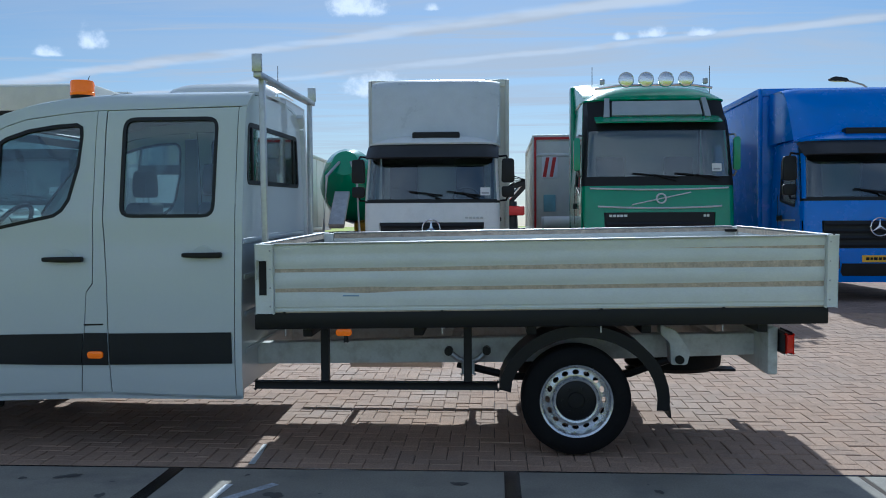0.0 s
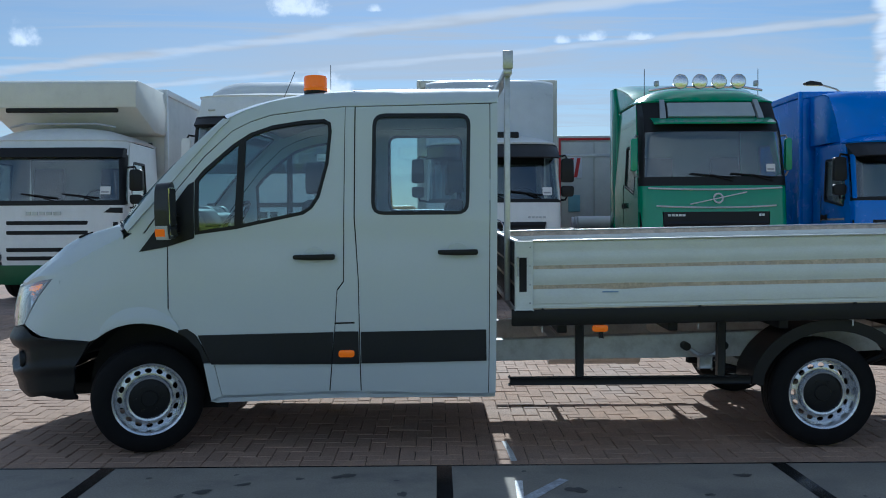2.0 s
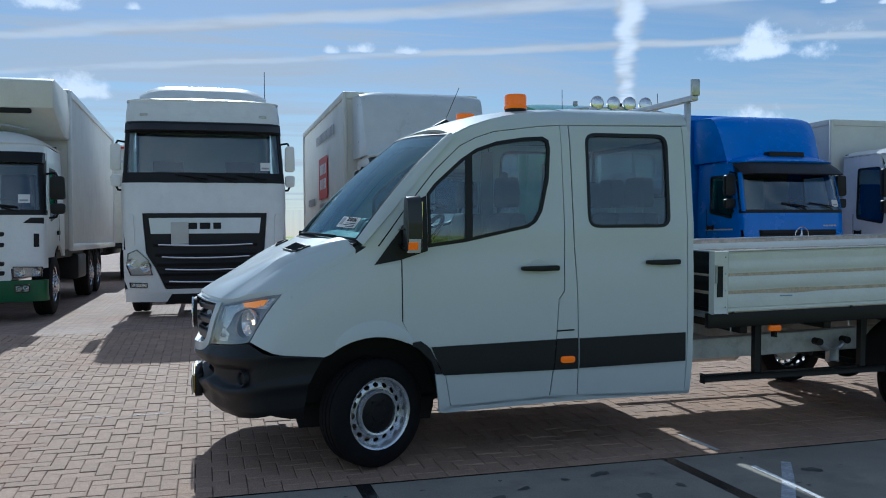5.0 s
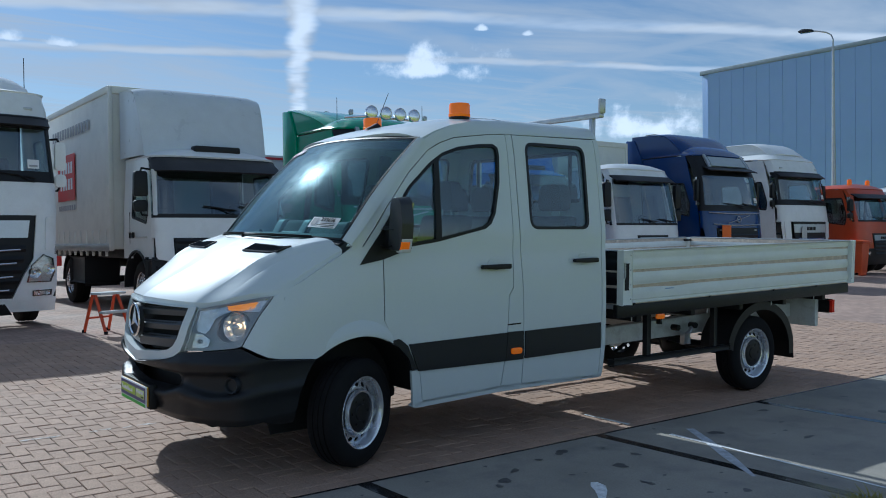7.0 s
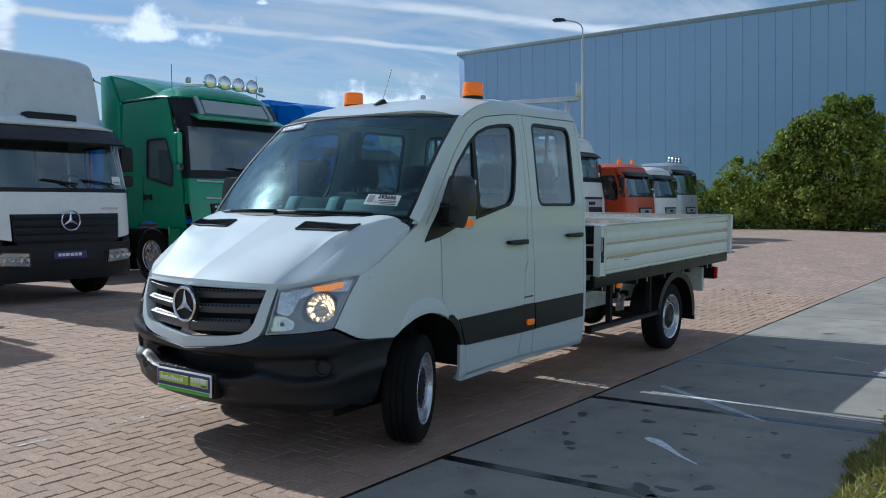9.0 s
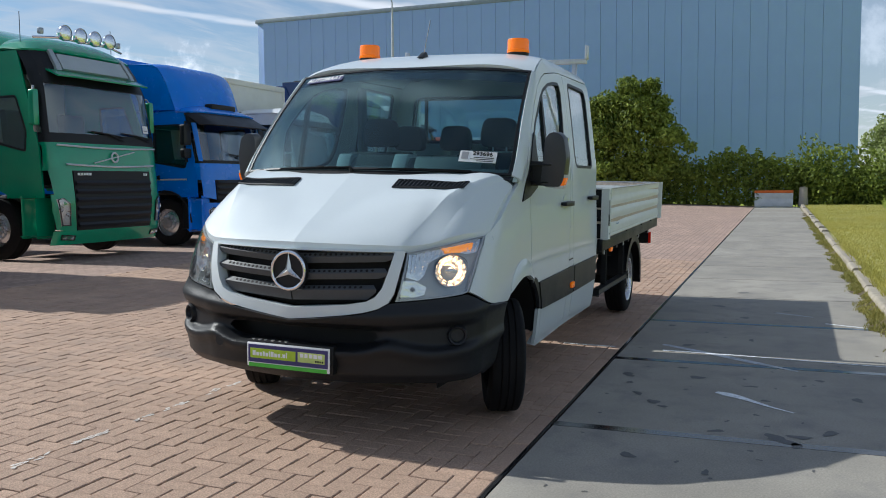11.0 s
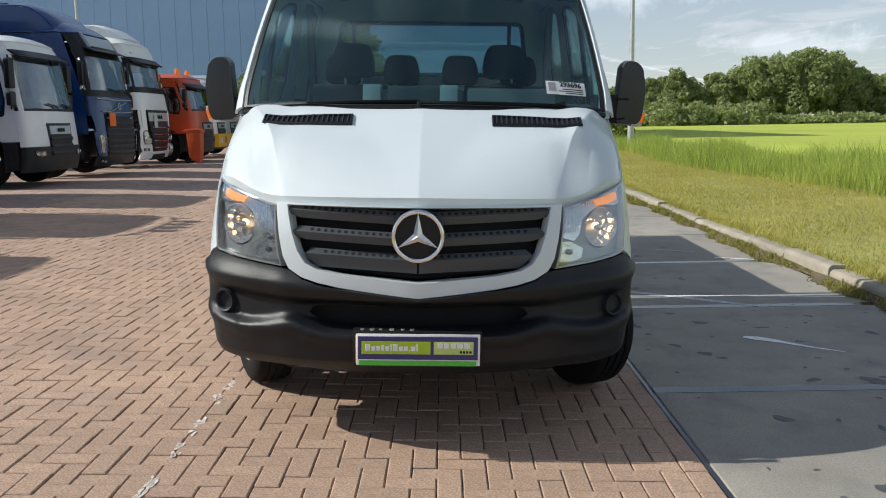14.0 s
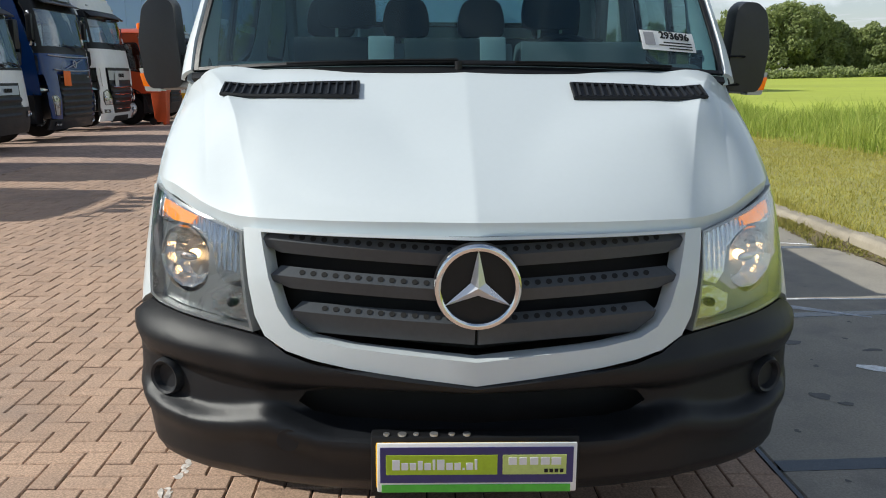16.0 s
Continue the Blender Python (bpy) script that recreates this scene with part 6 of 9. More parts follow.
        da = part("dashboard", prism(rounded([(0.16 + lerp(zb, self.prof), zb - 0.10), (0.30 + lerp(zb, self.prof), zb + 0.06), (0.62, zb + 0.02), (0.66, zb - 0.4), (0.25, zb - 0.4)], 0.04), -w, w, "x", 0.02), GREYIN, r)
        st = part("steering_wheel", tube([(0.55 + 0.23 * math.cos(a), 0.72 + 0.10 * math.sin(a), zb + 0.06 + 0.20 * math.sin(a)) for a in [2 * math.pi * k / 20 for k in range(20)]], 0.018, 6, True), BLACK, r)
        part("steering_column", cyl((0.55, 0.72, zb + 0.06), (0.55, 0.5, zb - 0.25), 0.04, None, 10), BLACK, st)
        for x in (-0.6, 0.6):
            se = part("seat", prism(rounded([(0.95, zf + 0.35), (0.95, zf + 0.55), (1.40, zf + 0.50), (1.45, zf + 0.35)], 0.04), x - 0.26, x + 0.26, "x", 0.03), SEAT, r)
            part("backrest", prism(rounded([(1.36, zf + 0.5), (1.46, zf + 1.25), (1.58, zf + 1.25), (1.52, zf + 0.45)], 0.04), x - 0.25, x + 0.25, "x", 0.03), SEAT, se)

    def visor(self, z, drop, reach, m_, k=0.97):
        """A sun visor along the top of the windscreen."""
        def f(u, v):
            x = v * self.half(z) * k
            p = self.at(x, z + 0.10 - drop * u)
            return Vector((x, p.y - reach * u - 0.01, p.z))
        return part("sun_visor", surf(f, [0, 0.5, 1], span(-1, 1, 20), 0.025), m_, self.root, "sun visor over the windscreen")

    def wipers(self, z, n=2, span_=0.6):
        for i in range(n):
            x0 = -self.w * 0.55 + i * (self.w * 1.1 / n) + 0.25
            pts = [self.at(x0 + span_ * k / 6, z + 0.07 * (1 - k / 6), 0.03) for k in range(7)]
            wp = part("wiper", tube(pts, 0.013, 6), BLACK, self.root)
            part("wiper_arm", tube([self.at(x0 + span_ * 0.95, z - 0.06, 0.03), self.at(x0 + span_ * 0.45, z + 0.05, 0.045)], 0.012, 6), BLACK, wp)

    def mirrors(self, z0, z1, y, out=0.22, wide=0.18, m_=BLACK, back=BLACK, small=True):
        for s in (-1, 1):
            x = s * (self.half(z1) + out)
            zm = z0 + (z1 - z0) * (0.33 if small else 0.0)
            mr = part("mirror", prism(rounded([(x - s * wide / 2, zm + 0.03), (x + s * wide / 2, zm + 0.03), (x + s * wide * 0.46, z1), (x - s * wide * 0.46, z1)], 0.05), y - 0.055, y + 0.05, "y", 0.03, 3), m_, self.root, "door mirror on a tubular arm")
            part("mirror_glass", box(x - s * (wide / 2 - 0.025), y + 0.05, zm + 0.06, x + s * (wide / 2 - 0.025), y + 0.056, z1 - 0.03, 0.002, 1), MIRROR, mr)
            if small:
                part("wide_mirror", prism(rounded([(x - s * wide * 0.46, z0), (x + s * wide * 0.46, z0), (x + s * wide / 2, zm - 0.03), (x - s * wide / 2, zm - 0.03)], 0.05), y - 0.05, y + 0.045, "y", 0.028, 3), m_, mr)
            hx = s * (self.half(z1) - 0.02)
            part("mirror_arm", tube([(hx, y + 0.10, z1 + 0.04), (x - s * 0.03, y + 0.02, z1 + 0.05), (x, y, z1 - 0.02)], 0.018, 6), back, mr)
            part("mirror_arm", tube([(hx, y + 0.10, z0 - 0.06), (x - s * 0.03, y + 0.02, z0 - 0.05), (x, y, z0 + 0.02)], 0.018, 6), back, mr)

    def lamp(self, outline, label="head lamp behind clear glass", out=0.016, pots=2):
        for s in (1, -1):
            ol = [(s * x, z) for x, z in outline]
            if s < 0:
                ol = ol[::-1]
            bowl = part("head_lamp", sheet(ol, lambda x, z: self.at(x, z, out), (), 0.03, self.xc, self.zc), LAMPBOWL, self.root, label)
            lo, hi = min(p[0] for p in ol), max(p[0] for p in ol)
            part("lamp_rim", sheet(ol, lambda x, z: self.at(x, z, out + 0.022), [inside(ol, 0.012)], 0.03, self.xc, self.zc), BLACK, bowl)
            q = Vector((0, -1, 0)).to_track_quat("Z", "Y").to_matrix().to_4x4()
            for k in range(pots):
                cx = lo + (hi - lo) * (k + 0.5) / pots
                zs = crossing(ol, cx * 1.0001, True)
                cz, r = (min(zs) + max(zs)) / 2, min(0.42 * (hi - lo) / pots, 0.40 * (max(zs) - min(zs)))
                pot = part("reflector", lathe([(0.2 * r, -0.012), (r * 0.6, -0.004), (r * 0.92, 0.010), (r, 0.014), (r * 1.05, 0.0)], 18, Matrix.Translation(self.at(cx, cz, out + 0.006)) @ q), CHROME, bowl)
                part("bulb", ball(self.at(cx, cz, out + 0.004), r * 0.30, u=10, v=8), FACET, pot)
            part("lens", sheet(ol, lambda x, z: self.at(x, z, out + 0.026), (), 0.004, self.xc, self.zc), LENS, bowl)

    def grille(self, outline, bars, z0, z1, back=BLACK, bar=GREYPL, out=0.012, label="dark radiator grille with level bars", depth=0.03):
        g = self.front("grille", outline, back, out, 0.03, label=label)
        for i in range(bars):
            z = z0 + (z1 - z0) * (i + 0.5) / bars
            xs = crossing(outline, z)
            if not xs:
                continue
            a, b = min(xs) + 0.02, max(xs) - 0.02
            pts = [a + (b - a) * k / 14 for k in range(15)]
            h = 0.30 * (z1 - z0) / bars

            def f(u, v):
                x = pts[int(u)]
                p = self.at(x, z + h * (v - 0.5) * 2)
                return Vector((x, p.y - out - 0.008 - depth * (1 - abs(v - 0.5) * 1.2), p.z))
            part("grille_bar", surf(f, list(range(15)), [0, 0.25, 0.5, 0.75, 1]), bar, g)
        return g


def crossing(poly, z, upright=False):
    """Where a level (or upright) line cuts a polygon."""
    if upright:
        poly = [(b, a) for a, b in poly]
    out = []
    for i in range(len(poly)):
        (x0, z0), (x1, z1) = poly[i - 1], poly[i]
        if (z0 > z) != (z1 > z):
            out.append(x0 + (x1 - x0) * (z - z0) / (z1 - z0))
    return out


def star_on(root, c, r):
    """A chrome three-pointed star in a ring, facing -y."""
    bm = tube([(c[0] + r * math.cos(a), c[1], c[2] + r * math.sin(a)) for a in [2 * math.pi * k / 28 for k in range(28)]], r * 0.08, 6, True)
    ob = part("badge", bm, CHROME, root, "chrome ring badge with three points")
    st = bmesh.new()
    mid = st.verts.new((c[0], c[1] - 0.02, c[2]))
    tips = [st.verts.new((c[0] + k * math.cos(a), c[1], c[2] + k * math.sin(a))) for a, k in [(radians(90 + 60 * i), r * (0.95 if i % 2 == 0 else 0.2)) for i in range(6)]]
    for i in range(6):
        st.faces.new((mid, tips[(i + 1) % 6], tips[i]))
    st.faces.new(tips)
    part("points", st, CHROME, ob, smooth=False)


def name_bars(root, x0, z0, widths, h, y, m_, name="name_bar"):
    """A maker's name as plain bars."""
    x = x0
    for w_ in widths:
        part(name, box(x, y - 0.006, z0, x + w_, y + 0.004, z0 + h, 0.002, 1), m_, root)
        x += w_ * 1.28


def card(cab, x, z, w_=0.16, h=0.13):
    ob = cab.front("windscreen_card", [(x, z), (x + w_, z), (x + w_, z + h), (x, z + h)], PAPER, 0.004, 0.003, label="white paper card on the windscreen")
    cab.front("print_bar", [(x + 0.02, z + h * 0.2), (x + w_ * 0.85, z + h * 0.2), (x + w_ * 0.85, z + h * 0.4), (x + 0.02, z + h * 0.4)], PRINTGREY, 0.008, 0.003, parent=ob)


def rear_chassis(root, y0, length, w=0.42, wheels=(), r=0.50, z=0.75):
    for s in (-1, 1):
        part("frame_rail", box(s * w - 0.04, y0, z, s * w + 0.04, y0 + length, z + 0.24, 0.01), BLACK, root)
        part("tank", box(s * 0.62, y0 + 2.3, 0.45, s * 1.15, y0 + 3.4, 0.95, 0.06), GREYPL, root)
        for y in wheels:
            lorry_wheel(root, s * 0.98, y, s, r, 0.32)
            arc = [(y + (r + 0.10) * math.cos(a), r + (r + 0.10) * math.sin(a)) for a in [radians(15 * k) for k in range(13)]]
            part("mudguard", surf(lambda u, v, s=s: Vector((s * (0.72 + 0.42 * v), arc[int(u)][0], arc[int(u)][1])), list(range(13)), [0, 1], 0.02), BLACK, root)
    for y in wheels:
        part("axle", cyl((-0.95, y, r), (0.95, y, r), 0.07, None, 12), BLACK, root)


def front_axle(root, y, r, w):
    for s in (-1, 1):
        lorry_wheel(root, s * (w - 0.20), y, s, r, 0.30)
    part("axle", cyl((-w + 0.25, y, r), (w - 0.25, y, r), 0.07, None, 12), BLACK, root)
    part("engine", box(-0.45, 0.7, 0.45, 0.45, 2.2, 1.05, 0.08), BLACK, root)


def box_body(root, x0, x1, y0, y1, z0, z1, m_, frame=None, curtain=False, ribs=0, name="cargo_box"):
    b = part(name, box(x0, y0, z0, x1, y1, z1, 0.025), m_, root)
    fr = frame or m_
    for s, x in ((-1, x0), (1, x1)):
        for y in (y0, y1):
            part("corner_post", box(x - 0.04, y - 0.03, z0 - 0.02, x + 0.04, y + 0.03, z1 + 0.01, 0.015), fr, b)
        part("top_rail", box(x - 0.035, y0, z1 - 0.10, x + 0.035, y1, z1 + 0.02, 0.015), fr, b)
        part("bottom_rail", box(x - 0.03, y0, z0 - 0.03, x + 0.03, y1, z0 + 0.10, 0.012), fr if not curtain else STEEL, b)
        for i in range(ribs):
            y = y0 + (y1 - y0) * (i + 1) / (ribs + 1)
            part("side_rib", box(x - 0.012, y - 0.02, z0 + 0.1, x + 0.012, y + 0.02, z1 - 0.1, 0.006), m_, b)
        if curtain:
            for i in range(14):
                y = y0 + 0.3 + i * 0.42
                part("strap", box(x - 0.02, y - 0.02, z0 - 0.12, x + 0.02, y + 0.02, z0 + 0.35, 0.004), OFFWHITE, b)
                part("buckle", box(x - 0.03, y - 0.03, z0 - 0.05, x + 0.03, y + 0.03, z0 + 0.07, 0.01), STEEL, b)
    part("front_rail", box(x0, y0 - 0.03, z1 - 0.12, x1, y0 + 0.02, z1 + 0.015, 0.015), fr, b)
    part("underframe", box(x0 + 0.25, y0 + 0.05, z0 - 0.16, x1 - 0.25, y1 - 0.05, z0, 0.02), BLACK, b)
    return b


def deflector(root, w, y0, y1, z0, z1, m_, bend=1.35):
    """A roof spoiler: a curved shell that rises from the cab's roof to the box behind."""
    def f(u, v):
        if bend > 1.3:
            k = lerp(u, [(0, 0), (0.2, 0.30), (0.4, 0.60), (0.55, 0.81), (0.65, 0.92), (0.72, 0.97), (0.80, 0.99), (1, 1)])
            y = y0 + (y1 - y0) * lerp(u, [(0, 0), (0.2, 0.10), (0.4, 0.21), (0.55, 0.31), (0.65, 0.39), (0.72, 0.48), (0.80, 0.62), (1, 1)])
            return Vector((v * w * (0.92 + 0.08 * u), y + 0.16 * abs(v) ** 5 * (1 - u), z0 + (z1 - z0) * k - 0.05 * abs(v) ** 6))
        k = 1 - (1 - u) ** bend
        wid = w * (0.90 + 0.10 * u)
        return Vector((v * wid, y0 + (y1 - y0) * u ** (2.6 - bend) + 0.16 * abs(v) ** 5 * (1 - u), z0 + (z1 - z0) * k - 0.05 * abs(v) ** 6))
    top = part("roof_deflector", surf(f, span(0, 1, 14), span(-1, 1, 16), 0.03), m_, root, "curved roof air deflector")
    for s in (-1, 1):
        def g(u, v, s=s):
            p = f(u, s)
            return Vector((p.x, p.y, z0 - 0.02 + (p.z - z0 + 0.02) * v))
        part("deflector_side", surf(g, span(0, 1, 12), [0, 0.5, 1], 0.03 * s), m_, top)


def atego(x, y, paint, bumper, label, box_paint, top, body_z, white_grille=False, tarp=False, deflect=True):
    root = thing("lorry", label, "lorry", pose(x, y, gz(y)), "parked lorries")
    c = Cab(root, 1.12, [(0.25, 0.10), (0.45, 0.03), (0.85, 0.0), (1.4, 0.015), (1.65, 0.04), (2.45, 0.22), (2.70, 0.36)], 1.62, 1.72, 2.68, paint, 0.26, 3.6)
    w = 1.12
    win = rounded([(0.52, 1.50), (1.28, 1.62), (1.30, 2.36), (0.62, 2.36), (0.46, 1.72)], 0.06)
    c.side_panels(0.95, 2.62, win, (1.02, 0.60, 0.46), paint)
    c.band("front_panel", 1.28, 1.60, paint)
    c.band("windscreen_rubber", 1.60, 1.66, BLACK, 0.004)
    c.band("windscreen", 1.66, 2.36, TGLASS, -0.004, 0.008)
    for s in (-1, 1):
        c.front("screen_pillar", [(s * 1.075, 1.64), (s * 1.115, 1.64), (s * 1.08, 2.38), (s * 1.035, 2.38)][::s], paint, 0.006, 0.03)
    c.band("roof_front", 2.36, 2.58, GREYPL)
    c.roof(2.58)
    c.interior(1.05)
    gr = c.grille([(-0.74, 0.82), (0.74, 0.82), (0.82, 0.90), (0.84, 1.28), (-0.84, 1.28), (-0.82, 0.90)], 4, 0.84, 1.28, GREYPL if not white_grille else GREYPL, GREYPL, 0.014)
    star_on(gr, (0, c.at(0, 1.18).y - 0.075, 1.18), 0.145)
    c.front("corner_panel", [(0.84, 0.90), (1.10, 0.95), (1.11, 1.28), (0.86, 1.28)], paint, 0.004, 0.02, mirror=True)
    c.band("bumper", 0.30, 0.84, bumper, 0.03, 0.05, 1.0, label="full-width bumper with lamp recesses")
    c.front("bumper_slot", [(-0.54, 0.40), (0.54, 0.40), (0.58, 0.47), (0.56, 0.60), (-0.56, 0.60), (-0.58, 0.47)], INK, 0.034, 0.02)
    c.lamp([(0.60, 0.52), (1.02, 0.55), (1.05, 0.70), (0.97, 0.75), (0.62, 0.73)], out=0.045, pots=4)
    c.visor(2.46, 0.22, 0.26, BLACK, 1.02)
    c.wipers(1.72, 2, 0.55)
    c.mirrors(1.70, 2.34, 0.40, 0.17, 0.22)
    front_axle(root, 1.02, 0.46, w)
    for s in (-1, 1):
        arc = [(1.02 + 0.60 * math.cos(a), 0.46 + 0.60 * math.sin(a)) for a in [radians(15 * k) for k in range(13)]]
        part("wheel_arch", surf(lambda u, v, s=s: Vector((s * (0.70 + 0.45 * v), arc[int(u)][0], arc[int(u)][1])), list(range(13)), [0, 1], 0.03), GREYPL, root)
        part("bumper_end", box(s * 0.98, 0.13, 0.33, s * 1.128, 0.44, 0.93, 0.05, 3), bumper, root)
        part("step", box(s * 0.86, 0.40, 0.34, s * 1.10, 0.62, 0.90, 0.03), BLACK, root)
        part("door_line", box(s * 1.118, 0.5, 1.28, s * 1.126, 1.4, 1.31, 0.003, 1), PALE, root)
    part("roof_hatch", box(-0.35, 0.42, 2.68, 0.45, 0.62, 2.80, 0.03), BLACK, root)
    plate = part("number_plate", box(-0.26, c.at(0, 0.6).y - 0.055, 0.62, 0.26, c.at(0, 0.6).y - 0.045, 0.73, 0.003, 1), PLATE_Y if paint is BLUE else NAVY, root)
    name_bars(plate, -0.2, 0.655, (0.05, 0.04, 0.06, 0.05, 0.05, 0.05), 0.045, c.at(0, 0.6).y - 0.056, INK if paint is BLUE else PAPER, "print_bar")
    card(c, 0.80, 1.72)
    name_bars(root, 0.55, 1.34, (0.05, 0.05, 0.04, 0.05, 0.05), 0.03, c.at(0.7, 1.3).y, STEEL)
    if deflect:
        deflector(root, 1.14, 0.62, 1.80, 2.66, top - 0.10, box_paint if paint is BLUE else DEFL)
    rear_chassis(root, 1.6, 6.6, wheels=(5.3,), r=0.46)
    b = box_body(root, -1.26, 1.26, 1.95, 8.6, body_z, top, box_paint, OFFWHITE if tarp else box_paint, tarp)
    return root, c, b


DEFL = mat("grey_white_deflector", (0.62, 0.66, 0.70), 0.30, var=0.05, coat=0.2)


def daf_xf(x, y, label, high, small=False):
    root = thing("lorry", label, "lorry", pose(x, y, gz(y)), "parked lorries")
    roof = 3.62 if high else 3.46
    c = Cab(root, 1.265, [(0.20, 0.12), (0.40, 0.04), (0.8, 0.0), (1.7, 0.02), (2.0, 0.06), (2.9, 0.22), (3.35, 0.40), (3.8, 0.75)], 2.0, 2.25, roof, TRUCK_WHITE, 0.32, 3.6)
    win = rounded([(0.62, 1.95), (1.45, 2.05), (1.45, 2.80), (0.80, 2.80), (0.60, 2.2)], 0.06)
    c.side_panels(1.05, 3.42, win, (1.40, 0.64, 0.50), TRUCK_WHITE)
    c.band("front_panel", 1.62, 2.10, TRUCK_WHITE)
    c.band("lower_screen_panel", 2.10, 2.26, BLACK, 0.006)
    c.band("windscreen", 2.26, 2.94, TGLASS, -0.004, 0.008)
    for s in (-1, 1):
        c.front("screen_pillar", [(s * 1.19, 2.1), (s * 1.238, 2.1), (s * 1.19, 2.98), (s * 1.14, 2.98)][::s], BLACK, 0.006, 0.03)
    c.band("roof_front", 2.94, 3.42, TRUCK_WHITE)
    c.roof(3.42, 0.05)
    c.interior(1.3)
    c.band("visor_band", 2.90, 3.06, BLACK, 0.05, 0.05)
    c.visor(2.98, 0.16, 0.16, BLACK)
    for s in (-1, 1):
        part("roof_lamp", box(s * 0.92 - 0.06, c.at(0.9, 3.2).y - 0.02, 3.17, s * 0.92 + 0.06, c.at(0.9, 3.2).y + 0.03, 3.21, 0.01), STEEL, root)
    gr = c.grille([(-0.60, 0.44), (0.60, 0.44), (0.72, 0.70), (0.84, 1.30), (0.88, 1.62), (-0.88, 1.62), (-0.84, 1.30), (-0.72, 0.70)], 5, 0.46, 1.22, BLACK, BLACK, 0.02)
    for i in range(4):
        z = 0.54 + 0.19 * i
        hw = 0.56 + 0.05 * i
        part("chrome_line", tube([c.at(-hw + 2 * hw * k / 12, z + 0.02 * (abs(k - 6) / 6) ** 2, 0.066) for k in range(13)], 0.014, 6), CHROME, gr)
    c.front("name_panel", [(-0.82, 1.30), (0.82, 1.30), (0.85, 1.545), (-0.85, 1.545)], mat("brushed_name_panel", (0.62, 0.64, 0.66), 0.35, metal=0.6, var=0.05), 0.03, 0.03, parent=gr)
    name_bars(gr, -0.27, 1.37, (0.14, 0.16, 0.12), 0.10, c.at(0, 1.4).y - 0.035, INK)
    part("card", box(-0.52, c.at(0, 1.3).y - 0.06, 1.12, -0.26, c.at(0, 1.3).y - 0.045, 1.48, 0.005), PALE, gr)
    c.front("cheek_panel", [(0.90, 1.0), (1.20, 1.05), (1.235, 1.45), (1.235, 1.75), (0.95, 1.62)], TRUCK_WHITE, 0.004, 0.03, mirror=True)
    c.front("cheek_duct", rounded([(1.06, 1.12), (1.16, 1.14), (1.185, 1.62), (1.08, 1.60)], 0.03), TRUCK_WHITE, 0.03, 0.03, mirror=True)
    c.front("bumper_corner", [(0.58, 0.36), (1.16, 0.42), (1.23, 0.60), (1.235, 1.06), (0.90, 1.0), (0.74, 0.72)], TRUCK_WHITE, 0.02, 0.05, mirror=True)
    c.lamp([(0.80, 0.66), (1.13, 0.66), (1.19, 0.80), (1.17, 1.00), (1.03, 1.06), (0.86, 0.90)], out=0.03)
    c.lamp([(0.88, 0.46), (1.14, 0.47), (1.15, 0.55), (0.88, 0.54)], "fog lamp low in the bumper")
    c.band("front_backing", 0.40, 1.66, BLACK, -0.03, 0.03, 0.97)
    c.band("lower_lip", 0.24, 0.44, TRUCK_WHITE, 0.012, 0.05, 0.96)
    c.front("lip_slot", [(-0.62, 0.20), (0.62, 0.20), (0.52, 0.36), (-0.52, 0.36)], INK, 0.016, 0.05)
    c.wipers(2.16, 3, 0.48)
    c.mirrors(2.05, 2.72, 0.38, 0.12, 0.16, TRUCK_WHITE if not small else BLACK)
    card(c, 0.86, 2.30)
    front_axle(root, 1.40, 0.50, 1.245)
    if high:
        deflector(root, 0.95, 0.62, 2.2, roof - 0.02, 3.98, TRUCK_WHITE)
    else:
        hump = lambda u, v: Vector((v * 1.0, 0.72 + 1.4 * u, 3.42 + 0.34 * math.sin(min(1, u * 2.5) * math.pi / 2) ** 0.6 * (1 - 0.5 * abs(v) ** 6)))
        part("roof_deflector", surf(hump, span(0, 1, 10), span(-1, 1, 14), 0.03), TRUCK_WHITE, root, "white roof air deflector")
        part("aerial", tube([(1.0, 1.0, 3.5), (1.0, 1.02, 4.05)], 0.006, 5), BLACK, root)
    rear_chassis(root, 2.0, 4.6, wheels=(5.0,))
    part("fifth_wheel", box(-0.45, 4.4, 0.99, 0.45, 5.3, 1.14, 0.04), BLACK, root)
    return root, c


TRIM = mat("brushed_trim", (0.72, 0.75, 0.77), 0.35, metal=0.3, var=0.04)


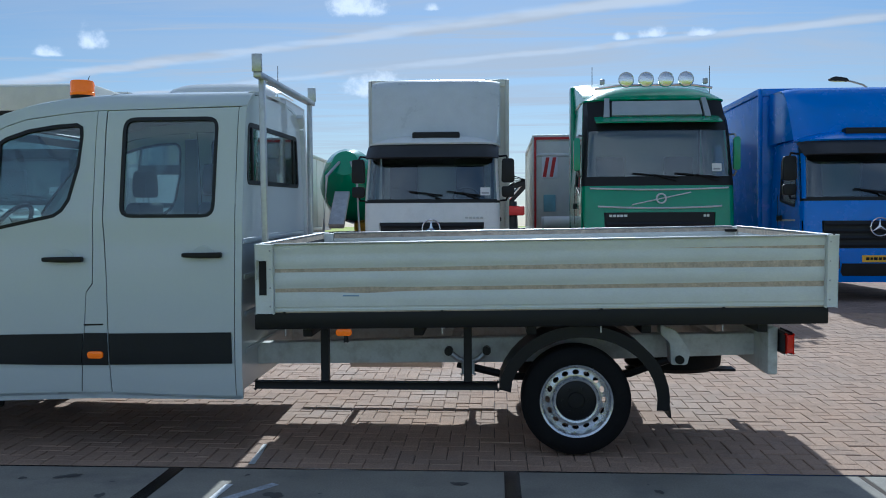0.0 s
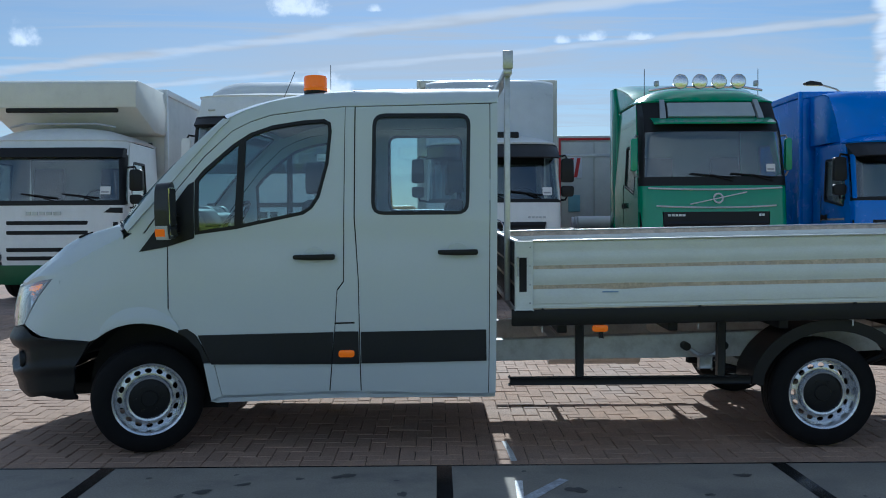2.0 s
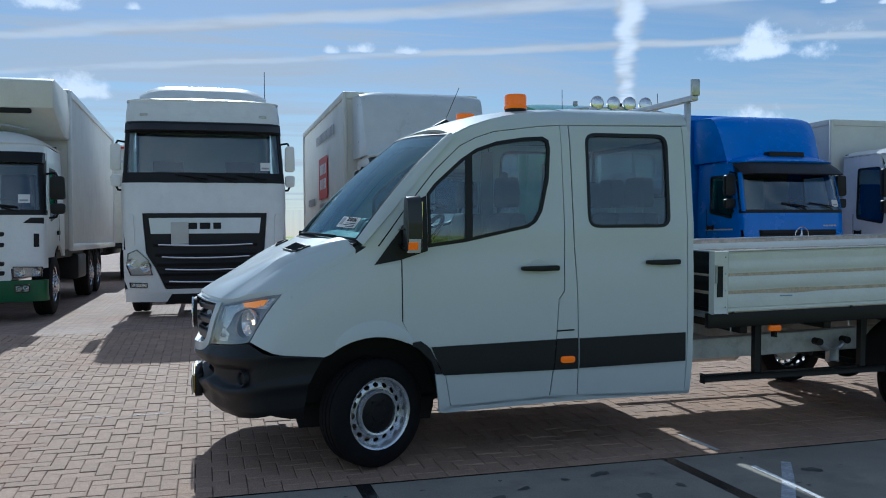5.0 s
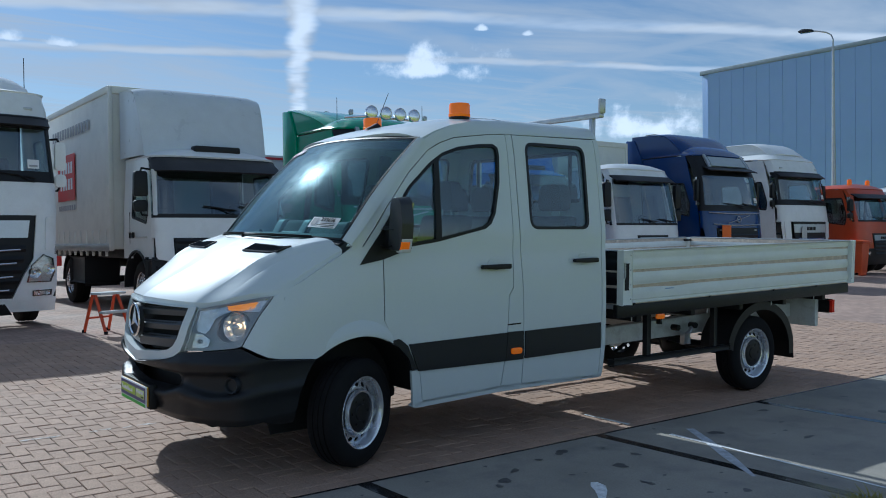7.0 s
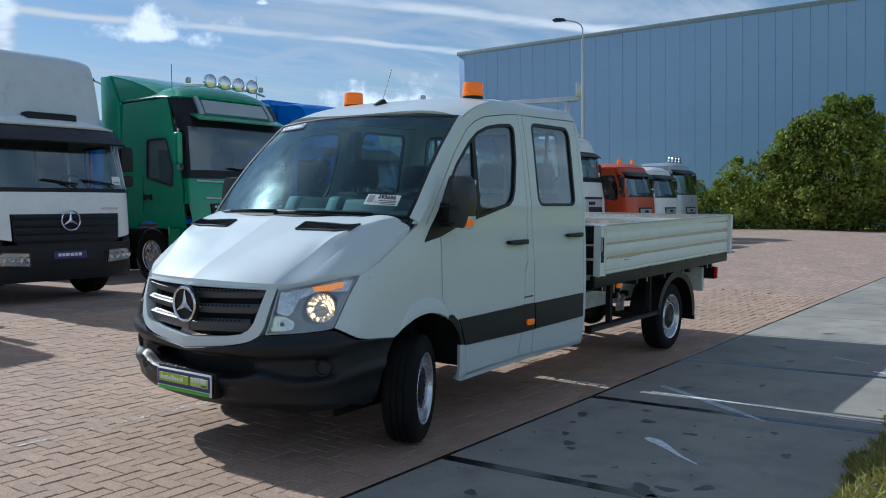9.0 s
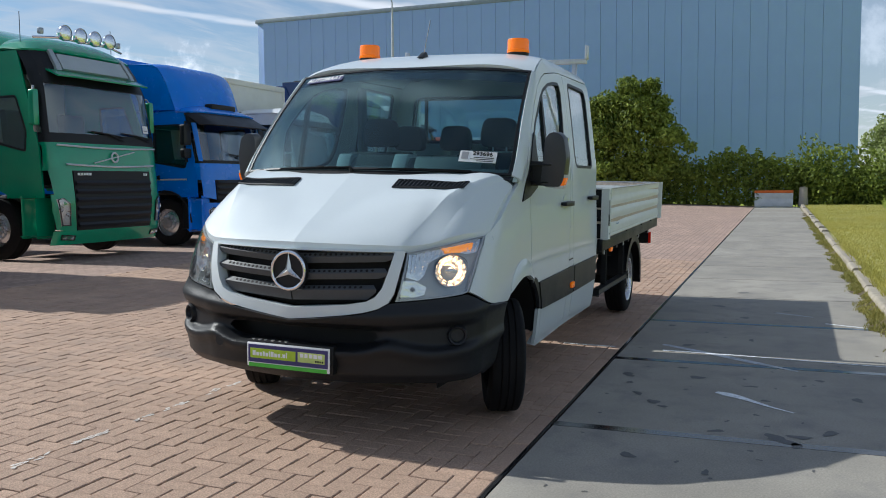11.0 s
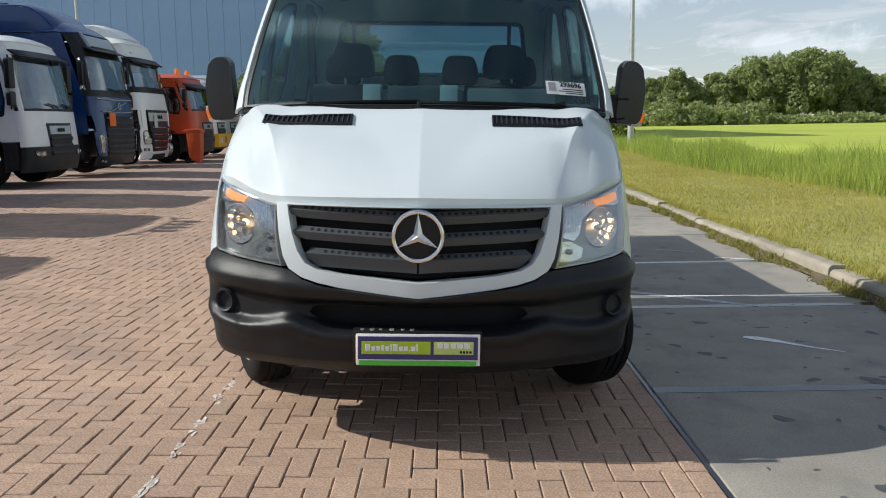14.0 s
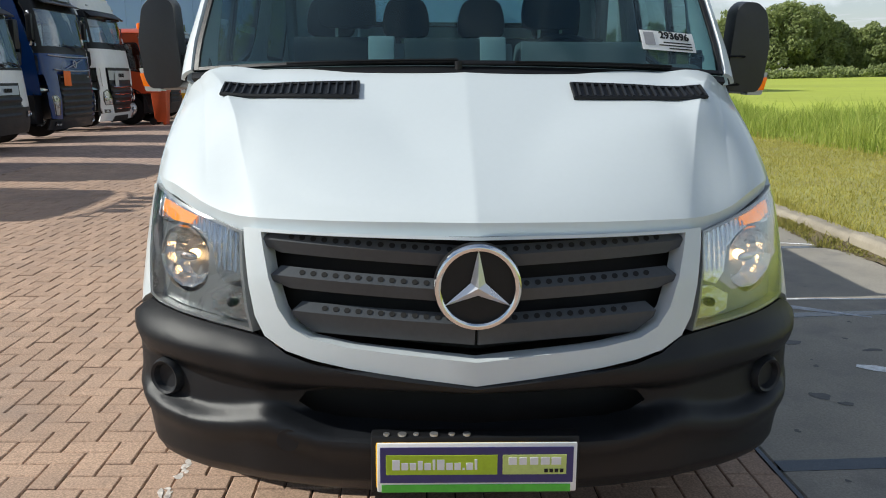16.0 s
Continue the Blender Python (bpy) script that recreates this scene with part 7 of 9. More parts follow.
def volvo_fh(x, y, paint, label, lamps=True, plate=False, trim=TRIM):
    root = thing("lorry", label, "lorry", pose(x, y, gz(y)), "parked lorries")
    c = Cab(root, 1.245, [(0.20, 0.14), (0.45, 0.04), (0.9, 0.0), (1.7, 0.05), (1.85, 0.07), (2.75, 0.20), (3.1, 0.36), (3.6, 0.70)], 1.85, 2.25, 3.52, paint, 0.30, 3.8)
    win = rounded([(0.62, 1.72), (1.40, 1.90), (1.40, 2.62), (0.82, 2.62), (0.60, 2.05)], 0.06)
    c.side_panels(1.0, 3.32, win, (1.38, 0.64, 0.50), paint)
    c.band("front_panel", 1.43, 1.87, paint)
    c.band("lower_screen_panel", 1.87, 2.02, BLACK, 0.006)
    c.band("windscreen", 2.02, 2.79, TGLASS, -0.004, 0.008)
    for s in (-1, 1):
        c.front("screen_pillar", [(s * 1.185, 1.87), (s * 1.238, 1.87), (s * 1.20, 2.98), (s * 1.13, 2.98)][::s], BLACK, 0.006, 0.03)
    c.band("roof_front", 2.79, 3.32, BLACK)
    c.roof(3.32, 0.08)
    c.interior(1.2)
    sg = c.front("roof_sign", [(-0.74, 3.05), (0.74, 3.05), (0.72, 3.30), (-0.72, 3.30)], mat("roof_sign_panel", (0.40, 0.45, 0.50), 0.35, var=0.05), 0.05, 0.06, label="blank pale roof sign")
    for s in (-1, 1):
        c.front("sign_bracket", [(s * 0.78, 3.02), (s * 0.88, 3.02), (s * 0.84, 3.36), (s * 0.76, 3.36)][::s], SILVER, 0.06, 0.05, parent=sg)
    vs = c.visor(2.93, 0.11, 0.20, paint if paint is GREEN else BLACK, 0.86)
    if lamps:
        bar = part("lamp_bar", tube([(-0.98, 0.66, 3.54), (-0.6, 0.56, 3.58), (0.6, 0.56, 3.58), (0.98, 0.66, 3.54)], 0.022, 8), CHROME, root, "chrome roof bar with spot lamps")
        for i in range(4):
            xx = -0.48 + 0.33 * i
            q = Vector((0, -1, 0.02)).to_track_quat("Z", "Y").to_matrix().to_4x4()
            lp = part("spot_lamp", lathe([(0.0, -0.12), (0.08, -0.10), (0.125, -0.03), (0.132, 0.03), (0.122, 0.045)], 24, Matrix.Translation((xx, 0.50, 3.66)) @ q), CHROME, bar)
            part("lens", lathe([(0.122, 0.035), (0.08, 0.050), (0.0, 0.056)], 24, Matrix.Translation((xx, 0.50, 3.66)) @ q), FACET, lp)
        for s in (-1, 1):
            part("horn", box(s * 0.86 - 0.04, 0.58, 3.60, s * 0.86 + 0.04, 0.66, 3.70, 0.02), SILVER, bar)
            part("aerial", tube([(s * 1.0, 0.9, 3.45), (s * 1.0, 0.9, 3.95)], 0.006, 5), BLACK, root)
    for z, hw in ((1.80, 1.12), (1.50, 1.00)):
        part("trim_strip", tube([c.at(-hw + 2 * hw * k / 16, z + 0.03 * (abs(k - 8) / 8) ** 2, 0.026) for k in range(17)], 0.016, 6), trim, root, "bright trim strip")
    dg = part("diagonal_bar", tube([c.at(-0.45 + 0.95 * k / 8, 1.555 + 0.20 * k / 8, 0.03) for k in range(9)], 0.011, 6), trim, root)
    part("round_badge", tube([c.at(0.02 + 0.075 * math.cos(a), 1.655 + 0.075 * math.sin(a), 0.03) for a in [2 * math.pi * k / 24 for k in range(24)]], 0.016, 6, True), trim, dg)
    gr = c.grille([(-0.84, 0.48), (0.84, 0.48), (0.88, 0.9), (0.88, 1.43), (-0.88, 1.43), (-0.88, 0.9)], 6, 0.50, 1.30, BLACK, GREYPL, 0.012)
    name_bars(gr, -0.82, 1.355, (0.05, 0.05, 0.04, 0.05, 0.05), 0.04, c.at(-0.7, 1.37).y - 0.02, trim)
    name_bars(gr, 0.70, 1.355, (0.04, 0.04), 0.04, c.at(0.7, 1.37).y - 0.02, trim)
    c.front("cheek_panel", [(0.88, 0.95), (1.20, 1.0), (1.235, 1.43), (0.90, 1.43)], paint, 0.004, 0.03, mirror=True)
    c.front("lamp_surround", [(0.86, 0.46), (1.18, 0.50), (1.23, 0.80), (1.235, 1.06), (0.90, 1.0)], paint if paint is GREEN else DKBLUE, 0.015, 0.05, mirror=True)
    c.lamp([(0.98, 0.56), (1.12, 0.56), (1.19, 0.98), (1.10, 1.00), (1.00, 0.92)])
    c.band("bumper", 0.26, 0.48, GREYPL if paint is not GREEN else GREEN, 0.02, 0.06, 0.98)
    c.lamp([(0.88, 0.32), (1.12, 0.34), (1.12, 0.42), (0.88, 0.40)], "fog lamp low in the bumper")
    c.wipers(2.00, 2, 0.75)
    c.mirrors(2.10, 2.68, 0.36, 0.11, 0.11, BLACK if paint is not GREEN else GREEN, STEEL, small=False)
    card(c, 0.86, 2.10)
    front_axle(root, 1.38, 0.50, 1.245)
    for s in (-1, 1):
        part("side_deflector", prism([(2.2, 1.1), (2.75, 1.1), (2.75, 3.88), (2.45, 3.86), (2.2, 3.3)], s * 1.16, s * 1.24, "x", 0.03), paint, root)
        part("step", box(s * 0.95, 0.45, 0.40, s * 1.23, 0.75, 1.0, 0.04), paint if paint is GREEN else GREYPL, root)
    if paint is GREEN:
        deflector(root, 1.20, 0.95, 2.55, 3.36, 3.90, paint, 1.15)
    else:
        deflector(root, 1.20, 0.75, 2.55, 3.36, 3.98, paint, 1.5)
        part("deflector_bar", box(-0.7, 2.2, 4.0, 0.7, 2.5, 4.06, 0.02), BLACK, root)
    if plate:
        part("hazard_plate", box(-0.78, c.at(0, 1.3).y - 0.06, 1.18, -0.40, c.at(0, 1.3).y - 0.05, 1.50, 0.004), mat("orange_hazard_plate", (0.85, 0.16, 0.01), 0.5), root, "plain orange hazard plate")
    rear_chassis(root, 2.0, 4.6, wheels=(5.0,))
    part("fifth_wheel", box(-0.45, 4.4, 0.99, 0.45, 5.3, 1.14, 0.04), BLACK, root)
    return root, c


def day_cab(x, y, paint, label, w=1.15, belt=1.62, roof=2.72, bumper=GREYPL, beacons=False, lamps=False, box_top=0.0, box_paint=None, low=None, slats=3):
    """A smaller cab with an upright screen, a small grille and a plain bumper."""
    root = thing("lorry", label, "lorry", pose(x, y, gz(y)), "parked lorries")
    c = Cab(root, w, [(0.25, 0.10), (0.45, 0.03), (0.85, 0.0), (belt, 0.06), (roof - 0.3, 0.26), (roof, 0.45), (roof + 0.4, 0.7)], belt, 1.75, roof, paint, 0.30, 3.4)
    win = rounded([(0.56, belt - 0.12), (1.32, belt), (1.32, roof - 0.35), (0.68, roof - 0.35), (0.52, belt + 0.2)], 0.08)
    c.side_panels(0.90, roof - 0.10, win, (1.10, 0.60, 0.46), paint)
    c.band("front_panel", 0.80, belt, paint)
    c.band("windscreen_rubber", belt, belt + 0.05, BLACK, 0.004)
    c.band("windscreen", belt + 0.05, roof - 0.34, TGLASS, -0.004, 0.008)
    for s in (-1, 1):
        c.front("screen_pillar", [(s * (w - 0.05), belt), (s * (w - 0.004), belt), (s * (w - 0.045), roof - 0.3), (s * (w - 0.10), roof - 0.3)][::s], paint, 0.006, 0.03)
    c.band("roof_front", roof - 0.34, roof - 0.10, paint)
    c.roof(roof - 0.10)
    c.interior(1.0)
    gr = c.grille([(-0.42, 0.55), (0.42, 0.55), (0.50, 0.70), (0.55, 1.26), (-0.55, 1.26), (-0.50, 0.70)], slats, 0.58, 1.02, BLACK, GREYPL, 0.014)
    c.front("name_panel", [(-0.46, 1.04), (0.46, 1.04), (0.48, 1.21), (-0.48, 1.21)], SILVER, 0.03, 0.02, parent=gr)
    name_bars(gr, -0.15, 1.085, (0.08, 0.09, 0.07), 0.075, c.at(0, 1.1).y - 0.045, INK)
    c.band("bumper", 0.30, 0.80, bumper, 0.02, 0.05, label="full-width bumper")
    c.lamp([(0.72, 0.60), (1.02, 0.62), (1.05, 0.72), (0.74, 0.72)])
    if low:
        part("low_bumper", box(-1.12, -0.18, 0.38, 1.12, 0.05, 0.85, 0.04), low, root, "heavy yellow steel bumper")
        for s in (-1, 1):
            part("bumper_lamp", box(s * 0.80 - 0.12, -0.195, 0.52, s * 0.80 + 0.12, -0.17, 0.70, 0.01), PALE, root)
        part("marker_plate", box(-0.3, -0.195, 0.5, -0.1, -0.18, 0.75, 0.01), ORANGE, root)
    c.visor(roof - 0.34, 0.14, 0.17, BLACK)
    c.wipers(belt + 0.08, 2, 0.55)
    c.mirrors(belt + 0.10, roof - 0.42, 0.34, 0.17, 0.22)
    front_axle(root, 1.10, 0.46, w)
    for s in (-1, 1):
        arc = [(1.10 + 0.60 * math.cos(a), 0.46 + 0.60 * math.sin(a)) for a in [radians(15 * k) for k in range(13)]]
        part("wheel_arch", surf(lambda u, v, s=s: Vector((s * (w - 0.42 + 0.44 * v), arc[int(u)][0], arc[int(u)][1])), list(range(13)), [0, 1], 0.03), GREYPL, root)
        part("step", box(s * (w - 0.25), 0.34, 0.34, s * w, 0.62, 0.88, 0.03), bumper, root)
    if beacons:
        for s in (-1, 1):
            b = part("beacon", cyl((s * 0.55, 0.75, roof), (s * 0.55, 0.75, roof + 0.06), 0.06, None, 14), BLACK, root)
            part("dome", lathe([(0.07, 0.0), (0.07, 0.12), (0.05, 0.17), (0.0, 0.18)], 16, Matrix.Translation((s * 0.55, 0.75, roof + 0.06))), AMBER, b)
    if lamps:
        bar = part("lamp_bar", tube([(-0.8, 0.7, roof + 0.08), (0.8, 0.7, roof + 0.08)], 0.02, 8), CHROME, root)
        for i in range(4):
            q = Vector((0, -1, 0.02)).to_track_quat("Z", "Y").to_matrix().to_4x4()
            part("spot_lamp", lathe([(0.0, -0.10), (0.09, -0.06), (0.12, 0.02), (0.0, 0.035)], 18, Matrix.Translation((-0.55 + 0.36 * i, 0.68, roof + 0.2)) @ q), CHROME, bar)
    rear_chassis(root, 1.6, 5.6, wheels=(5.1,), r=0.46)
    if box_top:
        box_body(root, -1.25, 1.25, 1.95, 8.2, 1.05, box_top, box_paint or paint)
    return root, c


def scania(x, y):
    root = thing("lorry", "white reefer lorry with green bumper and overhanging cooling unit", "lorry", pose(x, y, gz(y)), "parked lorries")
    c = Cab(root, 1.22, [(0.20, 0.12), (0.40, 0.04), (0.85, 0.0), (1.65, 0.03), (2.45, 0.20), (2.75, 0.36), (3.0, 0.60)], 1.62, 1.95, 2.82, TRUCK_WHITE, 0.30, 3.6)
    win = rounded([(0.56, 1.50), (1.30, 1.62), (1.30, 2.36), (0.72, 2.36), (0.54, 1.9)], 0.05)
    c.side_panels(0.95, 2.68, win, (1.30, 0.64, 0.50), TRUCK_WHITE)
    c.band("front_panel", 0.80, 1.62, TRUCK_WHITE)
    c.band("windscreen", 1.66, 2.42, TGLASS, -0.004, 0.008)
    c.band("windscreen_rubber", 1.60, 1.68, BLACK, 0.004)
    for s in (-1, 1):
        c.front("screen_pillar", [(s * 1.15, 1.62), (s * 1.215, 1.62), (s * 1.18, 2.45), (s * 1.10, 2.45)][::s], BLACK, 0.006, 0.03)
        c.front("ear", [(s * 0.92, 1.48), (s * 1.19, 1.47), (s * 1.19, 1.56), (s * 1.02, 1.56)][::s], BLACK, 0.01, 0.03)
    c.band("roof_front", 2.42, 2.68, TRUCK_WHITE)
    c.roof(2.68, 0.10)
    c.interior(1.05)
    c.band("visor_band", 2.40, 2.56, BLACK, 0.08, 0.06)
    name_bars(root, -0.34, 1.44, (0.085, 0.085, 0.09, 0.09, 0.03, 0.09), 0.055, c.at(0, 1.46).y - 0.006, STEEL)
    for z in (1.28, 1.12, 0.84, 0.70):
        c.front("grille_slot", rounded([(-0.66, z), (0.66, z), (0.67, z + 0.065), (-0.67, z + 0.065)], 0.02), INK, 0.008, 0.03)
    c.front("grille_frame", rounded([(-0.74, 1.06), (0.74, 1.06), (0.76, 1.38), (-0.76, 1.38)], 0.04), TRUCK_WHITE, 0.004, 0.02)
    c.front("grille_frame", rounded([(-0.76, 0.62), (0.76, 0.62), (0.74, 0.98), (-0.74, 0.98)], 0.04), TRUCK_WHITE, 0.004, 0.02)
    c.front("air_intake", [(1.06, 1.12), (1.13, 1.12), (1.13, 1.32), (1.06, 1.32)], INK, 0.01, 0.02, mirror=True)
    c.lamp([(0.78, 0.66), (1.16, 0.67), (1.18, 0.82), (0.78, 0.83)])
    c.band("bumper", 0.30, 0.62, DKGREEN, 0.02, 0.06, label="dark green bumper")
    c.lamp([(0.80, 0.44), (1.0, 0.44), (1.0, 0.56), (0.80, 0.56)], "fog lamp low in the bumper")
    part("number_plate", box(-0.27, c.at(0, 0.45).y - 0.04, 0.38, 0.27, c.at(0, 0.45).y - 0.03, 0.48, 0.003, 1), BLACK, root)
    c.wipers(1.72, 2, 0.6)
    c.mirrors(1.62, 2.20, 0.36, 0.17, 0.22)
    card(c, 0.85, 1.78)
    front_axle(root, 1.30, 0.50, 1.22)
    part("roof_rail", tube([(-0.9, 0.7, 2.95), (-0.6, 0.62, 3.0), (0.6, 0.62, 3.0), (0.9, 0.7, 2.95)], 0.018, 6), STEEL, root)
    rear_chassis(root, 1.9, 7.6, wheels=(6.2, 7.5))
    b = box_body(root, -1.28, 1.28, 2.25, 9.6, 1.05, 3.82, OFFWHITE, TRUCK_WHITE)
    unit = part("cooling_unit", prism([(0.62, 3.28), (0.62, 3.70), (0.75, 3.76), (2.25, 3.76), (2.25, 2.95), (1.6, 2.95)], -1.28, 1.28, "x", 0.03), OFFWHITE, root, "cream cooling unit over the cab")
    part("unit_vent", box(-0.95, 0.64, 3.20, 0.95, 0.72, 3.29, 0.02), INK, unit)
    return root


scania(-8.35, 14.1)
daf_xf(-4.80, 14.1, "white tractor unit with black grille and bright name panel", False)
r_, c_, b_ = atego(-1.02, 14.05, TRUCK_WHITE, GREYPL, "white curtain-sided lorry with grey bumper and roof deflector", OFFWHITE, 3.90, 1.10, tarp=True)
# plain red emblem and bars on the curtain
sgn = part("sign", box(-1.298, 4.2, 2.05, -1.285, 5.5, 2.95, 0.003, 1), PRINTRED, b_, "red printed square on the tarpaulin")
for i, (y0, wd) in enumerate(((4.35, 0.95), (4.35, 0.95))):
    for k in range(5):
        part("print_bar", box(-1.302, y0 + k * 0.2, 2.58 - 0.32 * i, -1.299, y0 + k * 0.2 + 0.13, 2.80 - 0.32 * i, 0.001, 1), PAPER, sgn)
for k in range(8):
    part("print_bar", box(-1.294, 4.2 + k * 0.165, 1.86, -1.289, 4.2 + k * 0.165 + 0.10, 1.96, 0.001, 1), PRINTGREY, b_)
    part("print_bar", box(-1.294, 6.3 + k * 0.165, 1.95, -1.289, 6.3 + k * 0.165 + 0.11, 2.12, 0.001, 1), PRINTGREY, b_)
for k in range(14):
    part("print_bar", box(-1.294, 3.2 + k * 0.2, 3.28, -1.289, 3.2 + k * 0.2 + 0.12, 3.48, 0.001, 1), PRINTGREY, b_)
volvo_fh(2.70, 14.25, GREEN, "glossy green tractor unit with roof spot lamps", True)
atego(6.07, 14.05, BLUE, BLUE, "bright blue box lorry with a blue roof deflector", BLUE, 3.66, 1.05)
day_cab(9.70, 14.1, TRUCK_WHITE, "small white box lorry with a grey bumper", 1.16, 1.50, 2.92, box_top=3.68, box_paint=OFFWHITE)
volvo_fh(13.10, 14.1, DKBLUE, "dark blue tractor unit with an orange hazard plate", False, True, STEEL)
daf_xf(17.20, 14.5, "white high-roofed tractor unit with black sun visor", True, True)
day_cab(20.25, 13.9, ORANGE, "orange-red day-cab lorry with two amber beacons", 1.15, 1.62, 2.72, BLACK, True, slats=4)
day_cab(23.60, 14.3, TRUCK_WHITE, "white day-cab lorry with a yellow steel bumper", 1.15, 1.62, 2.72, GREYPL, low=YELLOW)
day_cab(26.30, 14.5, SILVER, "silver-grey tipper lorry with roof spot lamps", 1.2, 1.75, 3.0, SILVER, False, True)

# ---- plants ----
def cards(points, normals, size, spread=0.35, seed=1, aspect=1.6, turn=0.5):
    """Small leaf-shaped quads at points, turned about at random. Gives vertices and faces."""
    g = np.random.RandomState(seed)
    n = len(points)
    d = normals + g.normal(0, turn, (n, 3))
    d /= np.linalg.norm(d, axis=1)[:, None]
    a = np.cross(d, g.normal(0, 1, (n, 3)))
    a /= np.linalg.norm(a, axis=1)[:, None]
    b = np.cross(d, a)
    s = size * (1 + spread * g.uniform(-1, 1, (n, 1)))
    v = np.stack([points - a * s * aspect * 0.5, points + b * s * 0.42 + d * s * 0.1, points + a * s * aspect * 0.5, points - b * s * 0.42 + d * s * 0.1], axis=1).reshape(-1, 3)
    f = np.arange(4 * n).reshape(n, 4)
    return v, f


def mesh_of(name, v, f, material):
    me = bpy.data.meshes.new(name)
    me.from_pydata(v.tolist(), [], f.tolist())
    me.materials.append(material)
    return me


def lobes_points(lobes, n, seed, inner=0.45):
    """Points in and near the skin of overlapping uneven lobes (cx, cy, cz, rx, ry, rz)."""
    g = np.random.RandomState(seed)
    vol = np.array([l[3] * l[4] + l[4] * l[5] + l[3] * l[5] for l in lobes])
    pick = g.choice(len(lobes), n, p=vol / vol.sum())
    L = np.array(lobes)[pick]
    d = g.normal(0, 1, (n, 3))
    d /= np.linalg.norm(d, axis=1)[:, None]
    k = 1 - inner * g.uniform(0, 1, n) ** 2.2
    ph = g.uniform(0, 6.28, (3, 3))
    k *= 1 + 0.13 * np.sin(d[:, 0] * 5 + ph[0, 0] + L[:, 1]) + 0.13 * np.sin(d[:, 2] * 6 + ph[1, 1] + L[:, 0]) + 0.10 * np.sin(d[:, 1] * 9 + ph[2, 2])
    p = L[:, :3] + d * L[:, 3:] * k[:, None]
    return p, d


def crown_lobes(c, r, h, n, seed):
    g = np.random.RandomState(seed)
    out = [(c[0], c[1], c[2] + h * 0.5, r * 0.72, r * 0.72, h * 0.42)]
    for i in range(n):
        a, z = g.uniform(0, 6.28), g.uniform(0.05, 0.95)
        q = r * (0.35 + 0.45 * math.sin(math.pi * min(1, z + 0.12))) * g.uniform(0.8, 1.15)
        s = r * g.uniform(0.26, 0.46)
        out.append((c[0] + q * math.cos(a), c[1] + q * math.sin(a), c[2] + h * z, s, s, s * g.uniform(0.7, 1.1)))
    return out


def tree(x, y, h, r, seed, leaf=0.34, n=15000, material=LEAFDK, trunk=0.10, label="broad leafy tree at the edge of the meadow"):
    root = thing("tree", label, "tree", pose(x, y, 0.0), "trees")
    g = random.Random(seed)
    tr = cyl((0, 0, -0.1), (0.1, 0.05, h * 0.5), 0.30, 0.16, 10)
    part("trunk", tr, BARK, root)
    limbs = []
    for i in range(6):
        a = g.uniform(0, 6.28)
        limbs.append(cyl((0.05, 0, h * (0.22 + 0.05 * i)), (r * 0.55 * math.cos(a), r * 0.55 * math.sin(a), h * (0.45 + 0.07 * i)), 0.11, 0.03, 7))
    part("limbs", merged(*limbs), BARK, root)
    p, d = lobes_points(crown_lobes((0, 0, h * trunk), r, h * (1 - trunk), 30, seed), n, seed, 0.25)
    v, f = cards(p, d, leaf, seed=seed, turn=1.1)
    ob = new("crown", mesh_of("crown", v, f, material))
    ob.parent = root
    return root


for i, (x, y, h, r) in enumerate([(138, -12, 9.8, 4.2), (139, -16.5, 8.6, 3.6), (140, -22, 5.6, 3.0), (139, -27.5, 7.4, 3.2), (138, -32, 8.4, 3.4), (140, -36, 7.6, 3.2), (138, -39.5, 8.0, 3.0), (138, -45.5, 9.8, 4.2), (137, -50.5, 11.2, 4.2), (137, -54.5, 11.8, 4.4), (138, -59.5, 10.6, 4.2), (140, -65, 8.2, 3.6), (138, -69, 8.8, 3.6), (140, -75, 8.0, 4.0), (142, -84, 9.0, 5.0), (146, -96, 9.5, 6.0)]):
    tree(x, y, h, r, 20 + i)


